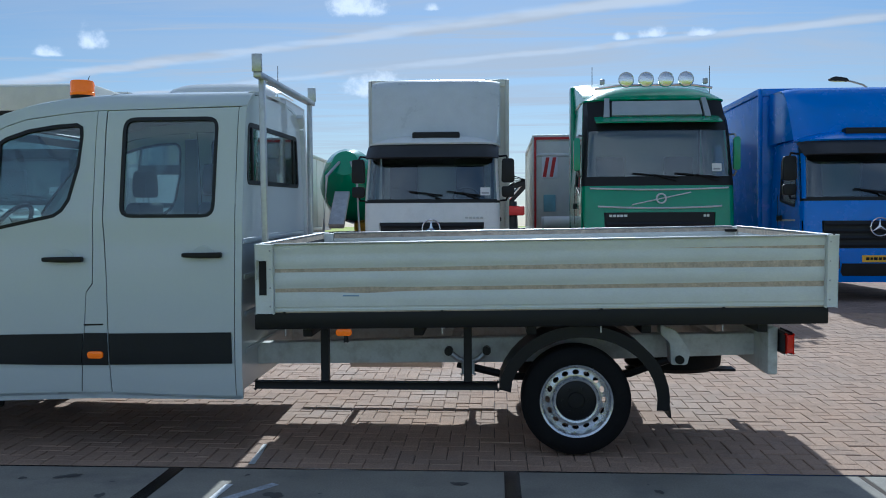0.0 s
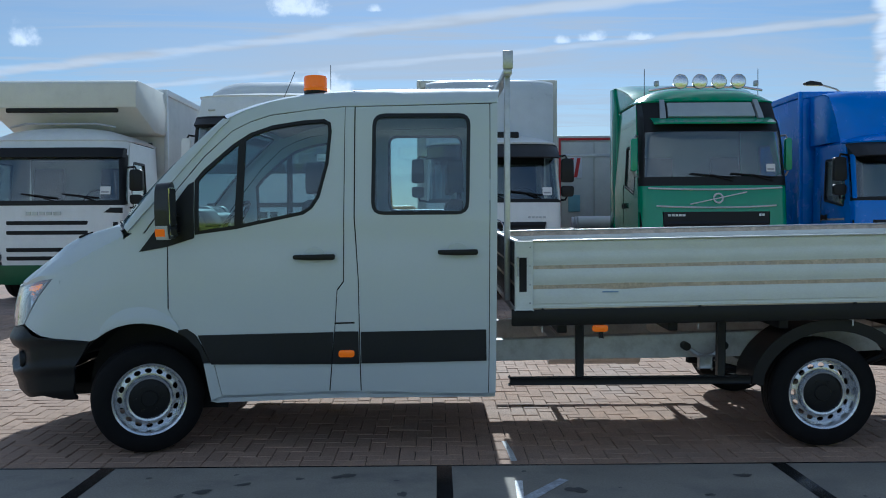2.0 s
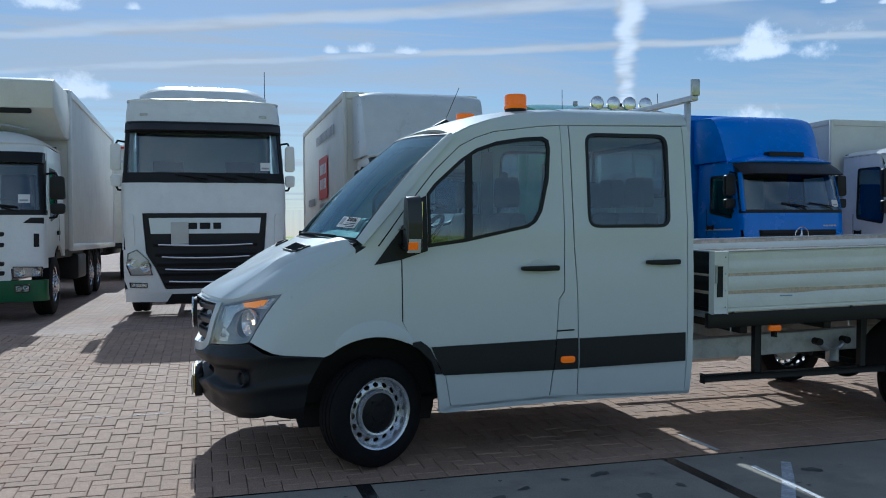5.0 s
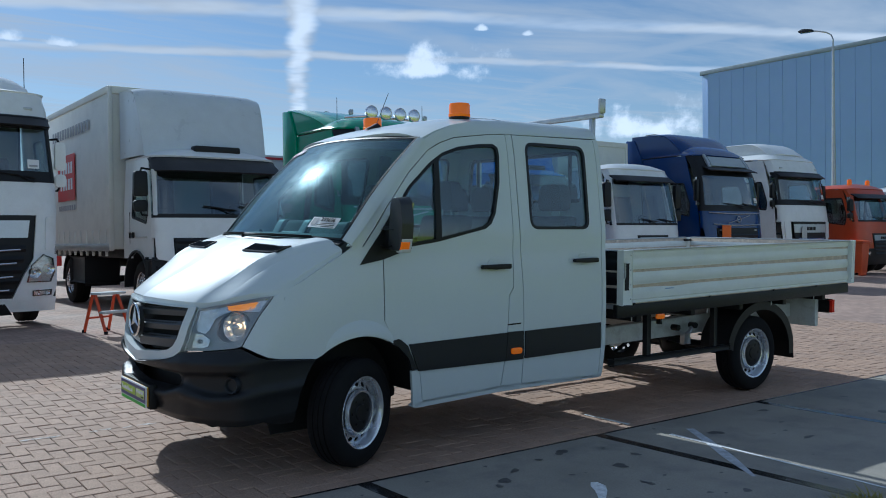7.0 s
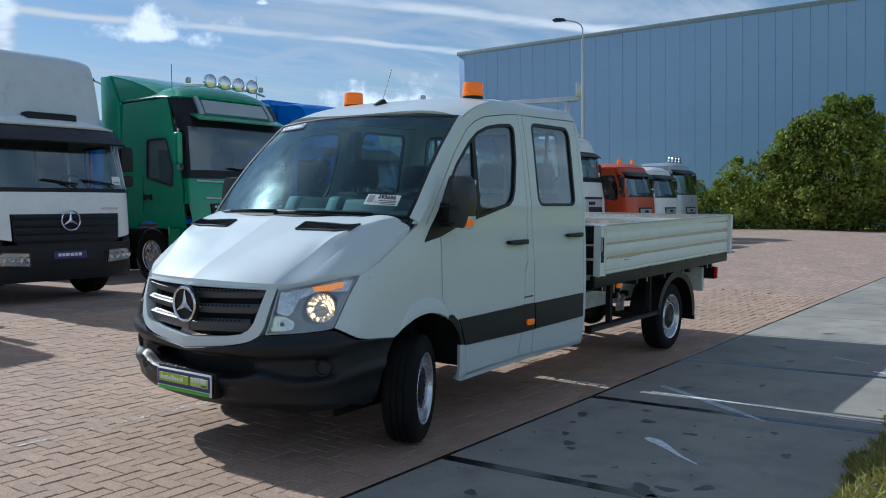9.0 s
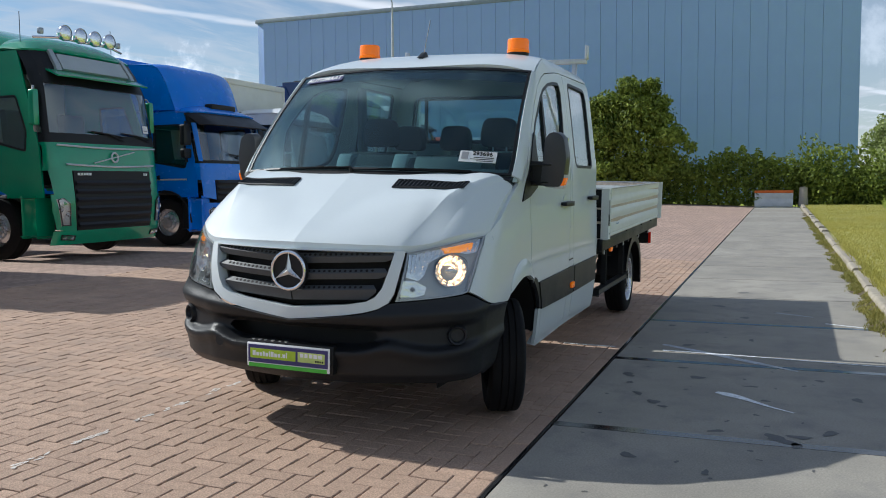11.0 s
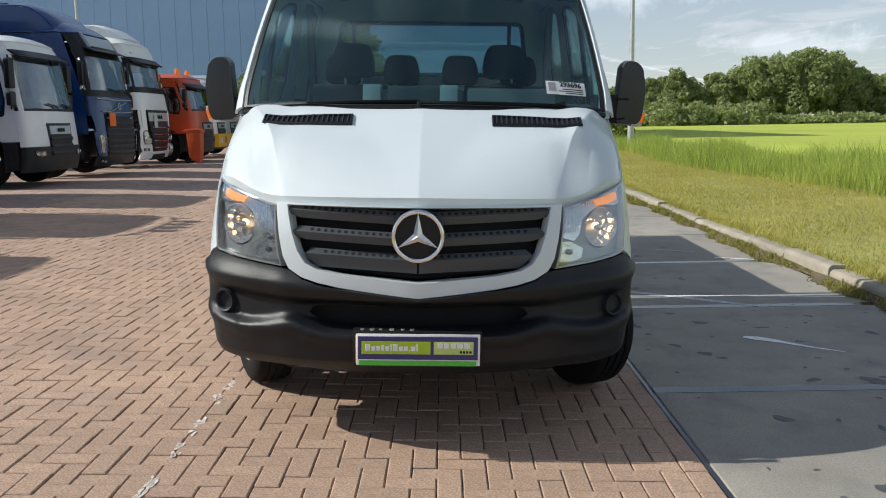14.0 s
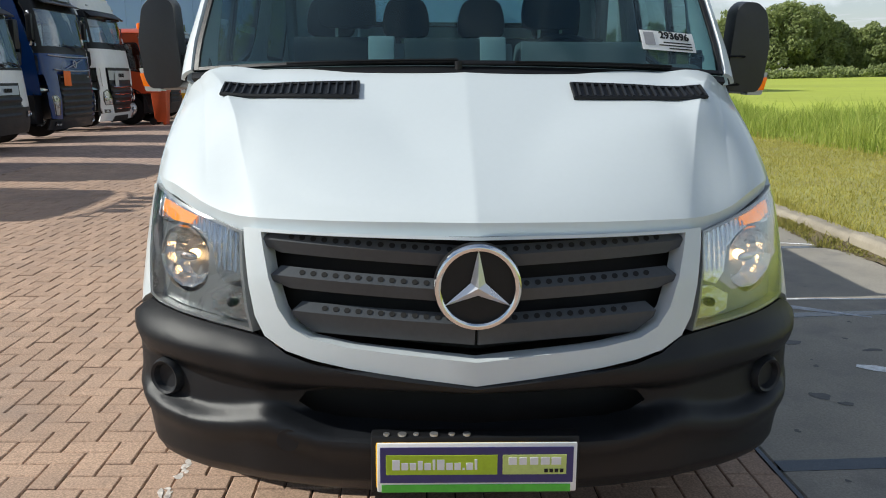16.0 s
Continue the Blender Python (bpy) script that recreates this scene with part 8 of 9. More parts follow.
def hedge():
    """The dense hedge before the warehouse, with one tall bush grown out of it."""
    lobes = []
    g = np.random.RandomState(7)
    for y in np.arange(-0.5, 22, 0.8):
        top = 3.0 + 0.4 * math.sin(y * 1.3) if y > 3.5 else 1.9 + 0.25 * y
        lobes.append((41.3 + g.uniform(-0.3, 0.3), y, top * 0.45, 1.1, 0.9, top * 0.55))
    root = thing("hedge", "dense green hedge along the end of the yard", "hedge", pose(0, 0, 0))
    p, d = lobes_points(lobes, 56000, 3)
    p = p[p[:, 2] > 0.05]
    v, f = cards(p, d[:len(p)], 0.115, seed=5, turn=1.1)
    ob = new("leaves", mesh_of("leaves", v, f, LEAF))
    ob.parent = root
    stems = [cyl((41.4, y, 0), (41.4 + g.uniform(-0.3, 0.3), y + g.uniform(-0.3, 0.3), 1.6), 0.05, 0.02, 6) for y in np.arange(0, 21, 1.1)]
    part("stems", merged(*stems), BARK, root)
    bush = thing("bush", "tall round leafy bush before the warehouse wall", "bush", pose(0, 0, 0))
    lob = [(41.0, 12.4, 4.3, 2.0, 2.5, 2.5), (40.6, 11.2, 3.6, 1.6, 1.9, 2.3), (40.7, 14.3, 3.5, 1.4, 1.6, 1.6), (41, 11.9, 5.8, 1.3, 1.3, 1.1), (41, 13.7, 5.0, 1.2, 1.2, 1.0), (41, 10.7, 5.5, 1.2, 1.0, 1.2), (40.4, 13.2, 5.3, 0.8, 0.8, 0.7), (40.2, 11.3, 4.9, 0.8, 0.9, 0.7), (40.1, 14.6, 3.9, 0.7, 0.7, 0.6), (40.0, 12.6, 4.0, 0.8, 0.9, 0.6), (40.6, 16.6, 2.6, 1.2, 1.5, 1.5), (40.4, 9.6, 2.8, 1.1, 1.1, 1.6), (40.3, 12.8, 2.2, 1.3, 2.8, 1.8)]
    p, d = lobes_points(lob, 16000, 11, 0.35)
    # boughs that stand out of the crown, with shaded hollows between them
    boughs = []
    for l in lob * 9:
        q = g.normal(0, 1, 3)
        q /= np.linalg.norm(q)
        s = g.uniform(0.32, 0.62)
        z = l[2] + q[2] * l[5] * 1.0
        if z > 0.5:
            boughs.append((l[0] + q[0] * l[3] * 1.02, l[1] + q[1] * l[4] * 1.0, z, s, s, s * 0.75))
    p2, d2 = lobes_points(boughs, 34000, 12, 0.6)
    p, d = np.concatenate([p, p2]), np.concatenate([d, d2])
    v, f = cards(p, d, 0.135, seed=6, turn=1.1)
    ob = new("crown", mesh_of("crown", v, f, LEAF))
    ob.parent = bush
    part("stems", merged(*[cyl((41.2, 12.5 + 0.3 * i, 0), (41.0 + 0.2 * i, 11.0 + 0.9 * i, 4.0), 0.09, 0.03, 7) for i in range(4)]), BARK, bush)


hedge()


def strip_bush(name, label, lobes, n, size, material, seed, cat="hedge", group=""):
    p, d = lobes_points(lobes, n, seed)
    p = p[p[:, 2] > 0.03]
    v, f = cards(p, d[:len(p)], size, seed=seed)
    ob = new(name, mesh_of(name, v, f, material))
    return tagged(ob, label, cat, group, "stuff")


# far hedge along the meadow, and the rank growth at the end of the verge
g0 = np.random.RandomState(2)
strip_bush("far_hedge", "long clipped hedge and scrub along the far edge of the meadow", [(126 + g0.uniform(-3, 3), y, 1.3 if y > -41 else 0.7, 2.5, 2.6, (2.0 if y > -41 else 1.0) + g0.uniform(-0.5, 0.6)) for y in np.arange(-135, 4, 2.2)], 34000, 0.42, LEAFDK, 31)
strip_bush("scrub", "rank scrub at the end of the grass verge", [(42 + g0.uniform(-1, 1.5), y, 0.7, 1.1, 1.0, 1.0 + 0.28 * (y + 4)) for y in np.arange(-3.6, 3.0, 0.55)], 12000, 0.14, LEAF, 33)


def blades(n, xr, yr, h, w, lean, material, name, label, seed, height_at=None, keep=None, patchy=0.0):
    """Grass: single tapered blades of three joints each."""
    g = np.random.RandomState(seed)
    x, y = g.uniform(*xr, n), g.uniform(*yr, n)
    if keep is not None:
        k = keep(x, y, g)
        x, y = x[k], y[k]
    n = len(x)
    z = np.array([height_at(a, b) for a, b in zip(x, y)]) if height_at else np.zeros(n)
    hh = h * g.uniform(0.55, 1.15, n)
    if patchy:
        hh *= 1 + patchy * (np.sin(x * 1.9 + 2 * np.sin(y * 1.1)) * 0.5 + np.sin(x * 0.63 + y * 1.7) * 0.5)
    a, t = g.uniform(0, 6.28, n), lean * g.uniform(0.2, 1.3, n)
    b = g.uniform(0, 6.28, n)
    dx, dy = np.cos(a) * t, np.sin(a) * t
    wx, wy = np.cos(b) * w, np.sin(b) * w
    base, mid, tip = np.stack([x, y, z], 1), np.stack([x + dx * hh * 0.35, y + dy * hh * 0.35, z + hh * 0.6], 1), np.stack([x + dx * hh, y + dy * hh, z + hh], 1)
    sw = np.stack([wx, wy, np.zeros(n)], 1)
    v = np.stack([base - sw, base + sw, mid + sw * 0.8, mid - sw * 0.8, tip], 1).reshape(-1, 3)
    i = np.arange(n)[:, None] * 5
    me = bpy.data.meshes.new(name)
    me.from_pydata(v.tolist(), [], (i + np.array([0, 1, 2, 3])).tolist() + (i + np.array([3, 2, 4])).tolist())
    me.materials.append(material)
    return tagged(new(name, me), label, "grass", "", "stuff")


def verge_z(x, y):
    return lerp(y, [(-8, 0.10), (-3, 0.06), (0, 0.09), (2.6, 0.085), (2.74, 0.08)]) + 0.002


def reed_line(x):
    return -0.55 - 0.35 * np.sin(x * 0.31) - 0.02 * np.maximum(0, x - 20) ** 1.25 * 0.6


blades(47000, (-14, 42), (-4.6, -0.1), 0.43, 0.007, 0.6, BLADE, "reeds", "tall rank grass and reeds between verge and meadow", 41, verge_z, lambda x, y, g: (y < reed_line(x)) & (g.uniform(0, 1, len(x)) < np.clip(1.25 - x / 45, 0.35, 1)), 0.75)
blades(3700, (-14, 42), (-3.4, -0.5), 0.74, 0.006, 0.35, BLADE, "reed_tops", "taller reed stems standing above the rank grass", 42, verge_z, lambda x, y, g: (y < reed_line(x) - 0.25) & (np.sin(x * 1.3) + np.sin(x * 3.1 + y * 2) > 0.0), 0.4)
blades(195000, (-12, 44), (-1.2, 2.70), 0.045, 0.0045, 0.8, LAWNB, "verge_grass", "short mown blades on the verge", 43, verge_z, lambda x, y, g: g.uniform(0, 1, len(x)) < np.clip(1.0 - (x - 12) / 40, 0.25, 1))


def weed_line(x):
    """How far from the kerb the weeds and blown soil reach over the slabs."""
    w = 0.135 + 0.06 * np.sin(x * 1.7) * np.sin(x * 0.63 + 1) + 0.045 * np.sin(x * 4.3 + 0.7) + 0.02 * np.sin(x * 11.0)
    return 2.885 + np.maximum(0.03, w + 0.05 * np.clip((-1.6 - x) / 1.5, 0, 1))


silt = surf(lambda x, v: Vector((x, 2.885 + (float(weed_line(x)) - 0.01 + 0.012 * math.sin(x * 37)) * v - 2.885 * v, 0.003 + 0.045 * (1 - v) ** 2 + 0.008 * noise.noise(Vector((x * 9, v * 3, 1))) * (1 - v))), span(-9, 30, 780), span(0, 1, 6))
single("gutter_soil", silt, SOIL, "blown soil and moss gathered along the foot of the kerb", "soil", kind="structure")
blades(120000, (-8, 26), (2.885, 3.40), 0.040, 0.0042, 1.2, WEED, "gutter_weeds", "dry yellow-green weeds and moss growing along the foot of the kerb", 44, lambda x, y: 0.004 + 0.03 * max(0.0, 1 - (y - 2.885) / 0.12), lambda x, y, g: (y < weed_line(x) - 0.02 + 0.07 * g.uniform(0, 1, len(x)) ** 3) & (np.sin(x * 5.1 + 3 * np.sin(y * 9)) + np.sin(x * 13.7 + y * 21) + 2.2 * g.uniform(0, 1, len(x)) > 0.75), 0.6)
blades(9000, (-8, 14), (2.885, 3.30), 0.10, 0.0055, 0.9, WEED, "weed_tufts", "taller weed tufts along the kerb", 46, lambda x, y: 0.01, lambda x, y, g: (y < weed_line(x) - 0.05) & (np.sin(x * 3.3) + np.sin(x * 7.9 + 1) > 0.55), 0.4)
mound = surf(lambda x, v: Vector((x, 2.70 + 0.27 * v, 0.085 + (0.045 * math.sin(math.pi * min(1.0, v * 1.25)) - 0.10 * max(0.0, v - 0.72)) * step(x, -2.1, -2.9) + 0.012 * noise.noise(Vector((x * 7, v * 4, 5))) - 0.06 * step(x, -2.6, -2.1))), span(-9, -2.1, 140), span(0, 1, 9))
single("soil_bank", mound, SOIL, "soil and turf grown over the end of the kerb", "soil", kind="structure")
blades(15000, (-8, -2.2), (2.62, 2.96), 0.075, 0.0045, 1.0, WEED, "kerb_turf", "turf grown over the end of the kerb", 47, lambda x, y: 0.105 if y < 2.9 else 0.04, lambda x, y, g: np.sin(x * 4.1 + y * 3) + np.sin(x * 9.3) + 2 * g.uniform(0, 1, len(x)) > 0.6, 0.5)
blades(2500, (-5, 12), (2.60, 2.80), 0.10, 0.005, 0.8, LAWNB, "kerb_grass", "grass hanging over the back of the kerb", 45, verge_z)

# ---- smaller things in the yard ----
def wheelie_bin(x, y):
    z = gz(y)
    root = thing("wheelie_bin", "orange plastic wheelie bin standing before the lorries", "bin", pose(x, y, z))
    om = mat("orange_bin_plastic", (0.62, 0.09, 0.02), 0.45, var=0.08)
    bm = bmesh.new()
    lo = [bm.verts.new(p) for p in ((-0.18, -0.17, 0.08), (0.18, -0.17, 0.08), (0.18, 0.16, 0.08), (-0.18, 0.16, 0.08))]
    hi = [bm.verts.new(p) for p in ((-0.225, -0.23, 0.98), (0.225, -0.23, 0.98), (0.225, 0.23, 0.98), (-0.225, 0.23, 0.98))]
    bm.faces.new(lo[::-1]), bm.faces.new(hi)
    for i in range(4):
        bm.faces.new((lo[i], lo[(i + 1) % 4], hi[(i + 1) % 4], hi[i]))
    bmesh.ops.bevel(bm, geom=bm.edges[:], offset=0.03, segments=2, profile=0.5, affect="EDGES")
    part("body", bm, om, root)
    part("rim", box(-0.24, -0.25, 0.93, 0.24, 0.25, 0.99, 0.02), om, root)
    part("lid", prism(rounded([(-0.26, 0.99), (-0.25, 1.03), (0.0, 1.07), (0.24, 1.05), (0.27, 0.99)], 0.02), -0.24, 0.24, "x", 0.015), om, root)
    part("handle", tube([(-0.19, 0.25, 0.98), (-0.19, 0.32, 1.0), (0.19, 0.32, 1.0), (0.19, 0.25, 0.98)], 0.016, 8), om, root)
    for s in (-1, 1):
        part("wheel", cyl((s * 0.20, 0.20, 0.10), (s * 0.25, 0.20, 0.10), 0.10, None, 18), RUBBER, root)
    part("foot", box(-0.17, -0.16, 0.0, 0.17, -0.06, 0.10, 0.02), om, root)


wheelie_bin(18.9, 13.95)


def step_ladder(x, y):
    z = gz(y)
    root = thing("step_stool", "low folding step stool with orange legs and pale treads", "step stool", pose(x, y, z, 0, 0, 20))
    om = mat("orange_steel_tube", (0.62, 0.08, 0.02), 0.4, var=0.06)
    for s in (-1, 1):
        for a, b in (((s * 0.19, -0.26, 0.0), (s * 0.17, 0.0, 0.54)), ((s * 0.19, 0.22, 0.0), (s * 0.17, 0.04, 0.54))):
            lg = part("leg", tube([a, b], 0.022, 8), om, root)
            part("rubber_foot", cyl((a[0], a[1], 0.0), (a[0], a[1], 0.04), 0.028, None, 10), RUBBER, lg)
    for yy, zz, d in ((-0.05, 0.52, 0.24), (-0.19, 0.27, 0.14)):
        part("tread", box(-0.20, yy - d / 2, zz, 0.20, yy + d / 2, zz + 0.035, 0.012), PALE, root)
    part("brace", tube([(-0.18, 0.16, 0.2), (0.18, 0.16, 0.2)], 0.014, 8), om, root)


step_ladder(-3.25, 12.9)


def barrier(x, y):
    root = thing("road_barrier", "white and orange concrete barrier across the end of the slabs", "barrier", pose(x, y, 0))
    part("block", prism([(-0.30, 0), (0.30, 0), (0.24, 0.22), (0.10, 0.42), (0.09, 0.72), (-0.09, 0.72), (-0.10, 0.42), (-0.24, 0.22)], -0.95, 0.95, "y", 0.02), mat("white_concrete", (0.62, 0.62, 0.60), 0.8, var=0.1), root)
    part("cap", box(-0.11, -0.96, 0.72, 0.11, 0.96, 0.86, 0.02), mat("orange_cap", (0.75, 0.16, 0.02), 0.6), root)


barrier(40.2, 4.2)
post = thing("bollard", "short pale concrete bollard beside the barrier", "bollard", pose(40.3, 2.75, 0))
part("post", cyl((0, 0, 0), (0, 0, 0.95), 0.24, 0.20, 16), mat("bollard_concrete", (0.45, 0.40, 0.34), 0.85, var=0.12), post)
part("cap", lathe([(0.21, 0.95), (0.19, 1.02), (0.0, 1.05)], 16), KERB, post)


PANELGREY = mat("grey_white_panel", (0.66, 0.67, 0.60), 0.5, var=0.08)


def trailer(x, y, label, m_, z1=4.0, w=1.25, length=9.0, red=False):
    root = thing("trailer", label, "trailer", pose(x, y, gz(y)), "parked trailers")
    b = box_body(root, -w, w, 0, length, 1.10, z1, m_, PANELGREY if red else STEEL, ribs=6)
    for i in range(3):
        part("door_panel", box(-w + 0.06 + i * (2 * w - 0.1) / 3, -0.03, 1.2, -w + 0.02 + (i + 1) * (2 * w - 0.1) / 3, 0.0, z1 - 0.15, 0.012), m_, b)
    part("top_band", box(-w + 0.05, -0.045, z1 - 0.5, w - 0.05, -0.03, z1 - 0.42, 0.004), STEEL, b)
    if red:
        part("red_rail", box(-w, -0.04, z1 - 0.10, w, -0.028, z1 - 0.04, 0.004), PRINTRED, b, "red top rail")
        for xx in (-w, w - 0.05):
            part("red_post", box(xx, -0.045, 1.15, xx + 0.05, -0.028, z1 - 0.04, 0.004), PRINTRED, b, "red corner post")
        part("service_box", box(-w + 0.22, -0.09, 1.55, -w + 0.50, -0.03, 1.95, 0.015), mat("pale_turquoise_box", (0.24, 0.46, 0.50), 0.5), b, "pale turquoise service box")
        hz = part("hazard_board", box(-w + 0.18, -0.05, 2.35, -w + 0.55, -0.032, 2.85, 0.004), PAPER, b, "red and white striped hazard board")
        for i in range(2):
            a = -w + 0.20 + 0.16 * i
            part("stripe", prism([(a, 2.37), (a + 0.08, 2.37), (a + 0.16, 2.83), (a + 0.08, 2.83)], -0.054, -0.050, "y"), PRINTRED, hz)
    part("chassis", box(-0.5, 0.1, 0.75, 0.5, length - 0.1, 0.98, 0.02), BLACK, root)
    for s in (-1, 1):
        for yy in (0.9, 2.2, 3.5):
            lorry_wheel(root, s * 1.0, yy, s, 0.48, 0.34)
        part("leg", box(s * 0.6 - 0.06, length - 2.2, 0.0, s * 0.6 + 0.06, length - 2.05, 0.95, 0.01), BLACK, root)


trailer(2.20, 20.6, "grey-white box trailer with red rail and hazard board", PANELGREY, 3.35, length=4.6, red=True)
trailer(-14.2, 38.0, "green curtain-sided trailer standing far back in the yard", GREEN, 4.0)
trailer(-11.6, 33.0, "white box trailer standing far back in the yard", OFFWHITE, 4.1)
trailer(-8.05, 26.5, "grey-white box trailer with red rail in the row behind", PANELGREY, 3.9, red=True)
trailer(-17.5, 30.0, "cream box trailer in the row behind", OFFWHITE, 4.0)
trailer(-21.0, 30.5, "dark blue box trailer in the row behind", DKBLUE, 4.0)
trailer(16.6, 21.5, "dark blue box trailer behind the tractor units", DKBLUE, 4.0)
trailer(20.0, 19.0, "pale box trailer behind the orange lorry", OFFWHITE, 3.6)


def mixer(x, y):
    root = thing("mixer_lorry", "green concrete mixer drum on a dusty lorry chassis", "mixer lorry", pose(x, y, gz(y)), "site machines")
    part("chassis", box(-0.5, -1.0, 0.75, 0.5, 5.5, 1.05, 0.03), BLACK, root)
    part("drum", lathe([(0.30, -2.2), (0.75, -1.6), (1.15, -0.3), (1.15, 0.6), (0.80, 1.7), (0.45, 2.2)], 32, Matrix.Translation((0, 2.2, 2.55)) @ pose(0, 0, 0, 68), True), GREEN, root, "green mixer drum")
    for s in (-1, 1):
        for yy in (0.0, 1.3, 4.4):
            lorry_wheel(root, s * 0.95, yy, s, 0.50, 0.32)
        part("frame", tube([(s * 0.6, -0.6, 1.0), (s * 0.5, -0.5, 2.9), (s * 0.2, 0.2, 3.4)], 0.05, 8), STEEL, root)
    part("chute", prism([(-1.6, 1.3), (-0.4, 2.4), (-0.3, 2.3), (-1.5, 1.15)], -0.25, 0.25, "x", 0.02), STEEL, root)


mixer(-5.05, 29.0)


def digger(x, y):
    root = thing("excavator", "yellow excavator parked behind the lorries", "excavator", pose(x, y, gz(y)), "site machines")
    part("body", box(-1.2, 0.0, 1.0, 1.2, 2.6, 2.0, 0.12, 3), YELLOW, root)
    cb = part("cab", box(-1.15, -0.3, 1.5, -0.2, 1.2, 3.05, 0.10, 3), YELLOW, root)
    part("window", box(-1.0, -0.315, 2.05, -0.35, -0.295, 2.9, 0.02), TGLASS, cb)
    for s in (-1, 1):
        part("track", prism(rounded([(-0.6, 0.0), (3.2, 0.0), (3.5, 0.4), (3.2, 0.85), (-0.6, 0.85), (-0.9, 0.4)], 0.25), s * 0.75, s * 1.25, "x", 0.03), BLACK, root)
    part("boom", prism(rounded([(-0.3, 1.7), (-1.9, 3.4), (-2.2, 3.3), (-0.5, 1.4)], 0.05), 0.05, 0.40, "x", 0.03), YELLOW, root)
    part("arm", prism([(-2.05, 3.4), (-2.9, 1.6), (-2.75, 1.5), (-1.85, 3.2)], 0.08, 0.36, "x", 0.03), YELLOW, root)
    part("bucket", prism(rounded([(-2.95, 1.6), (-3.1, 0.9), (-2.5, 0.75), (-2.4, 1.3)], 0.08), -0.25, 0.7, "x", 0.03), BLACK, root)


digger(-3.95, 31.5)


def loader(x, y):
    root = thing("loader_crane", "dark folded loader crane on a flat lorry bed behind the row", "loader crane", pose(x, y, gz(y)), "site machines")
    part("bed", box(-1.1, 0.0, 0.95, 1.1, 5.0, 1.15, 0.02), BLACK, root)
    part("pedestal", cyl((0, 0.8, 1.1), (0, 0.8, 2.0), 0.22, 0.18, 16), GREYPL, root)
    part("turntable", box(-0.42, 0.45, 1.55, 0.42, 1.15, 1.85, 0.05), PRINTRED, root)
    boom = part("boom", prism(rounded([(-0.5, 1.8), (0.5, 2.75), (0.66, 2.62), (-0.25, 1.65)], 0.03), 0.70, 0.94, "y", 0.02), GREYPL, root)
    part("ram", cyl((-0.35, 0.66, 1.75), (0.35, 0.66, 2.55), 0.045, None, 10), CHROME, boom)
    part("jib", prism(rounded([(0.58, 2.72), (-0.42, 2.42), (-0.46, 2.28), (0.55, 2.52)], 0.03), 0.50, 0.68, "y", 0.02), BLACK, root)
    part("hoses", merged(*[tube([(-0.3, 0.4 + 0.05 * k, 1.7), (-0.5, 0.35, 2.2 + 0.1 * k), (0.1, 0.4, 2.6 + 0.06 * k), (0.55, 0.55, 2.65)], 0.016, 6) for k in range(4)]), RUBBER, root)
    for s in (-1, 1):
        part("stabiliser", box(s * 1.02 - 0.07, 0.6, 0.55, s * 1.02 + 0.07, 0.8, 1.55, 0.02), PRINTRED, root)
        part("stake", box(s * 1.06 - 0.03, 1.6, 1.15, s * 1.06 + 0.03, 1.68, 2.2, 0.01), STEEL, root)
        for yy in (2.4, 3.6):
            lorry_wheel(root, s * 0.98, yy, s, 0.48, 0.32)


loader(0.55, 27.0)


def far_house(x, y):
    root = thing("house", "low brick building with a red sheet roof behind the yard", "house", pose(x, y, 0))
    part("wall", box(-9, 0, 0, 9, 8, 7.6, 0.02), mat("dark_grey_wall", (0.10, 0.13, 0.18), 0.7, var=0.1), root)
    part("roof", prism([(-0.6, 7.6), (4, 10.6), (8.6, 7.6)], -9.4, 9.4, "x", 0.03), ROOFTILE, root, "red ribbed roof")
    for i in range(20):
        part("roof_rib", prism([(-0.6, 7.65), (4, 10.68), (4, 10.60), (-0.6, 7.57)], -9.3 + i * 0.97, -9.22 + i * 0.97, "x"), ROOFTILE, root)


far_house(62, 58)
tree(58, 66, 11, 3.6, 77, 0.35, 3500, LEAF, label="slim tree behind the red-roofed building")


def board_rolls(x, y):
    root = thing("pipe_stack", "white wrapped rolls lying on pallets between the lorries", "rolls", pose(x, y, gz(y)))
    for i in range(3):
        part("roll", cyl((0.0, i * 0.42, 1.29), (1.0, i * 0.42, 1.29), 0.125, None, 18), PAPER, root)
    part("bed", box(-0.2, -0.4, 0.9, 1.5, 1.4, 1.17, 0.03), BLACK, root)
    for xx in (0.0, 1.2):
        part("support", box(xx - 0.1, 0.0, 0.0, xx + 0.1, 0.8, 0.92, 0.02), BLACK, root)


board_rolls(1.05, 18.4)

# ---- slabs, kerb, paint and clinkers ----
def slabs():
    root = tagged(new("concrete_road"), "row of weathered concrete slabs with dark oil spots", "concrete slabs", "", "structure")
    step = 2.02
    part("bedding", box(-14.2, 2.95, -0.12, 41.0, GUT - 0.01, -0.035), SEAM, root)
    for i in range(-6, 20):
        x0 = -1.92 + i * step
        ob = part("slab", box(x0 + 0.012, 2.94, -0.10, x0 + step - 0.012, GUT - 0.025, 0.0, 0.008, 1), CONCRETE, root)
    for i in range(-5, 20):
        x0 = -1.92 + i * step
        dark = i in (-1, 0, 1, -2)
        part("joint_fill", box(x0 - (0.045 if dark else 0.014), 2.95, -0.02, x0 + (0.045 if dark else 0.014), GUT - 0.03, 0.0018 if dark else -0.002), SEAM if dark else WPAINT if i < 0 else JOINT, root)
    part("edge_joint", box(-14, GUT - 0.020, -0.05, 40, GUT - 0.001, -0.001), SEAM, root)
    return root


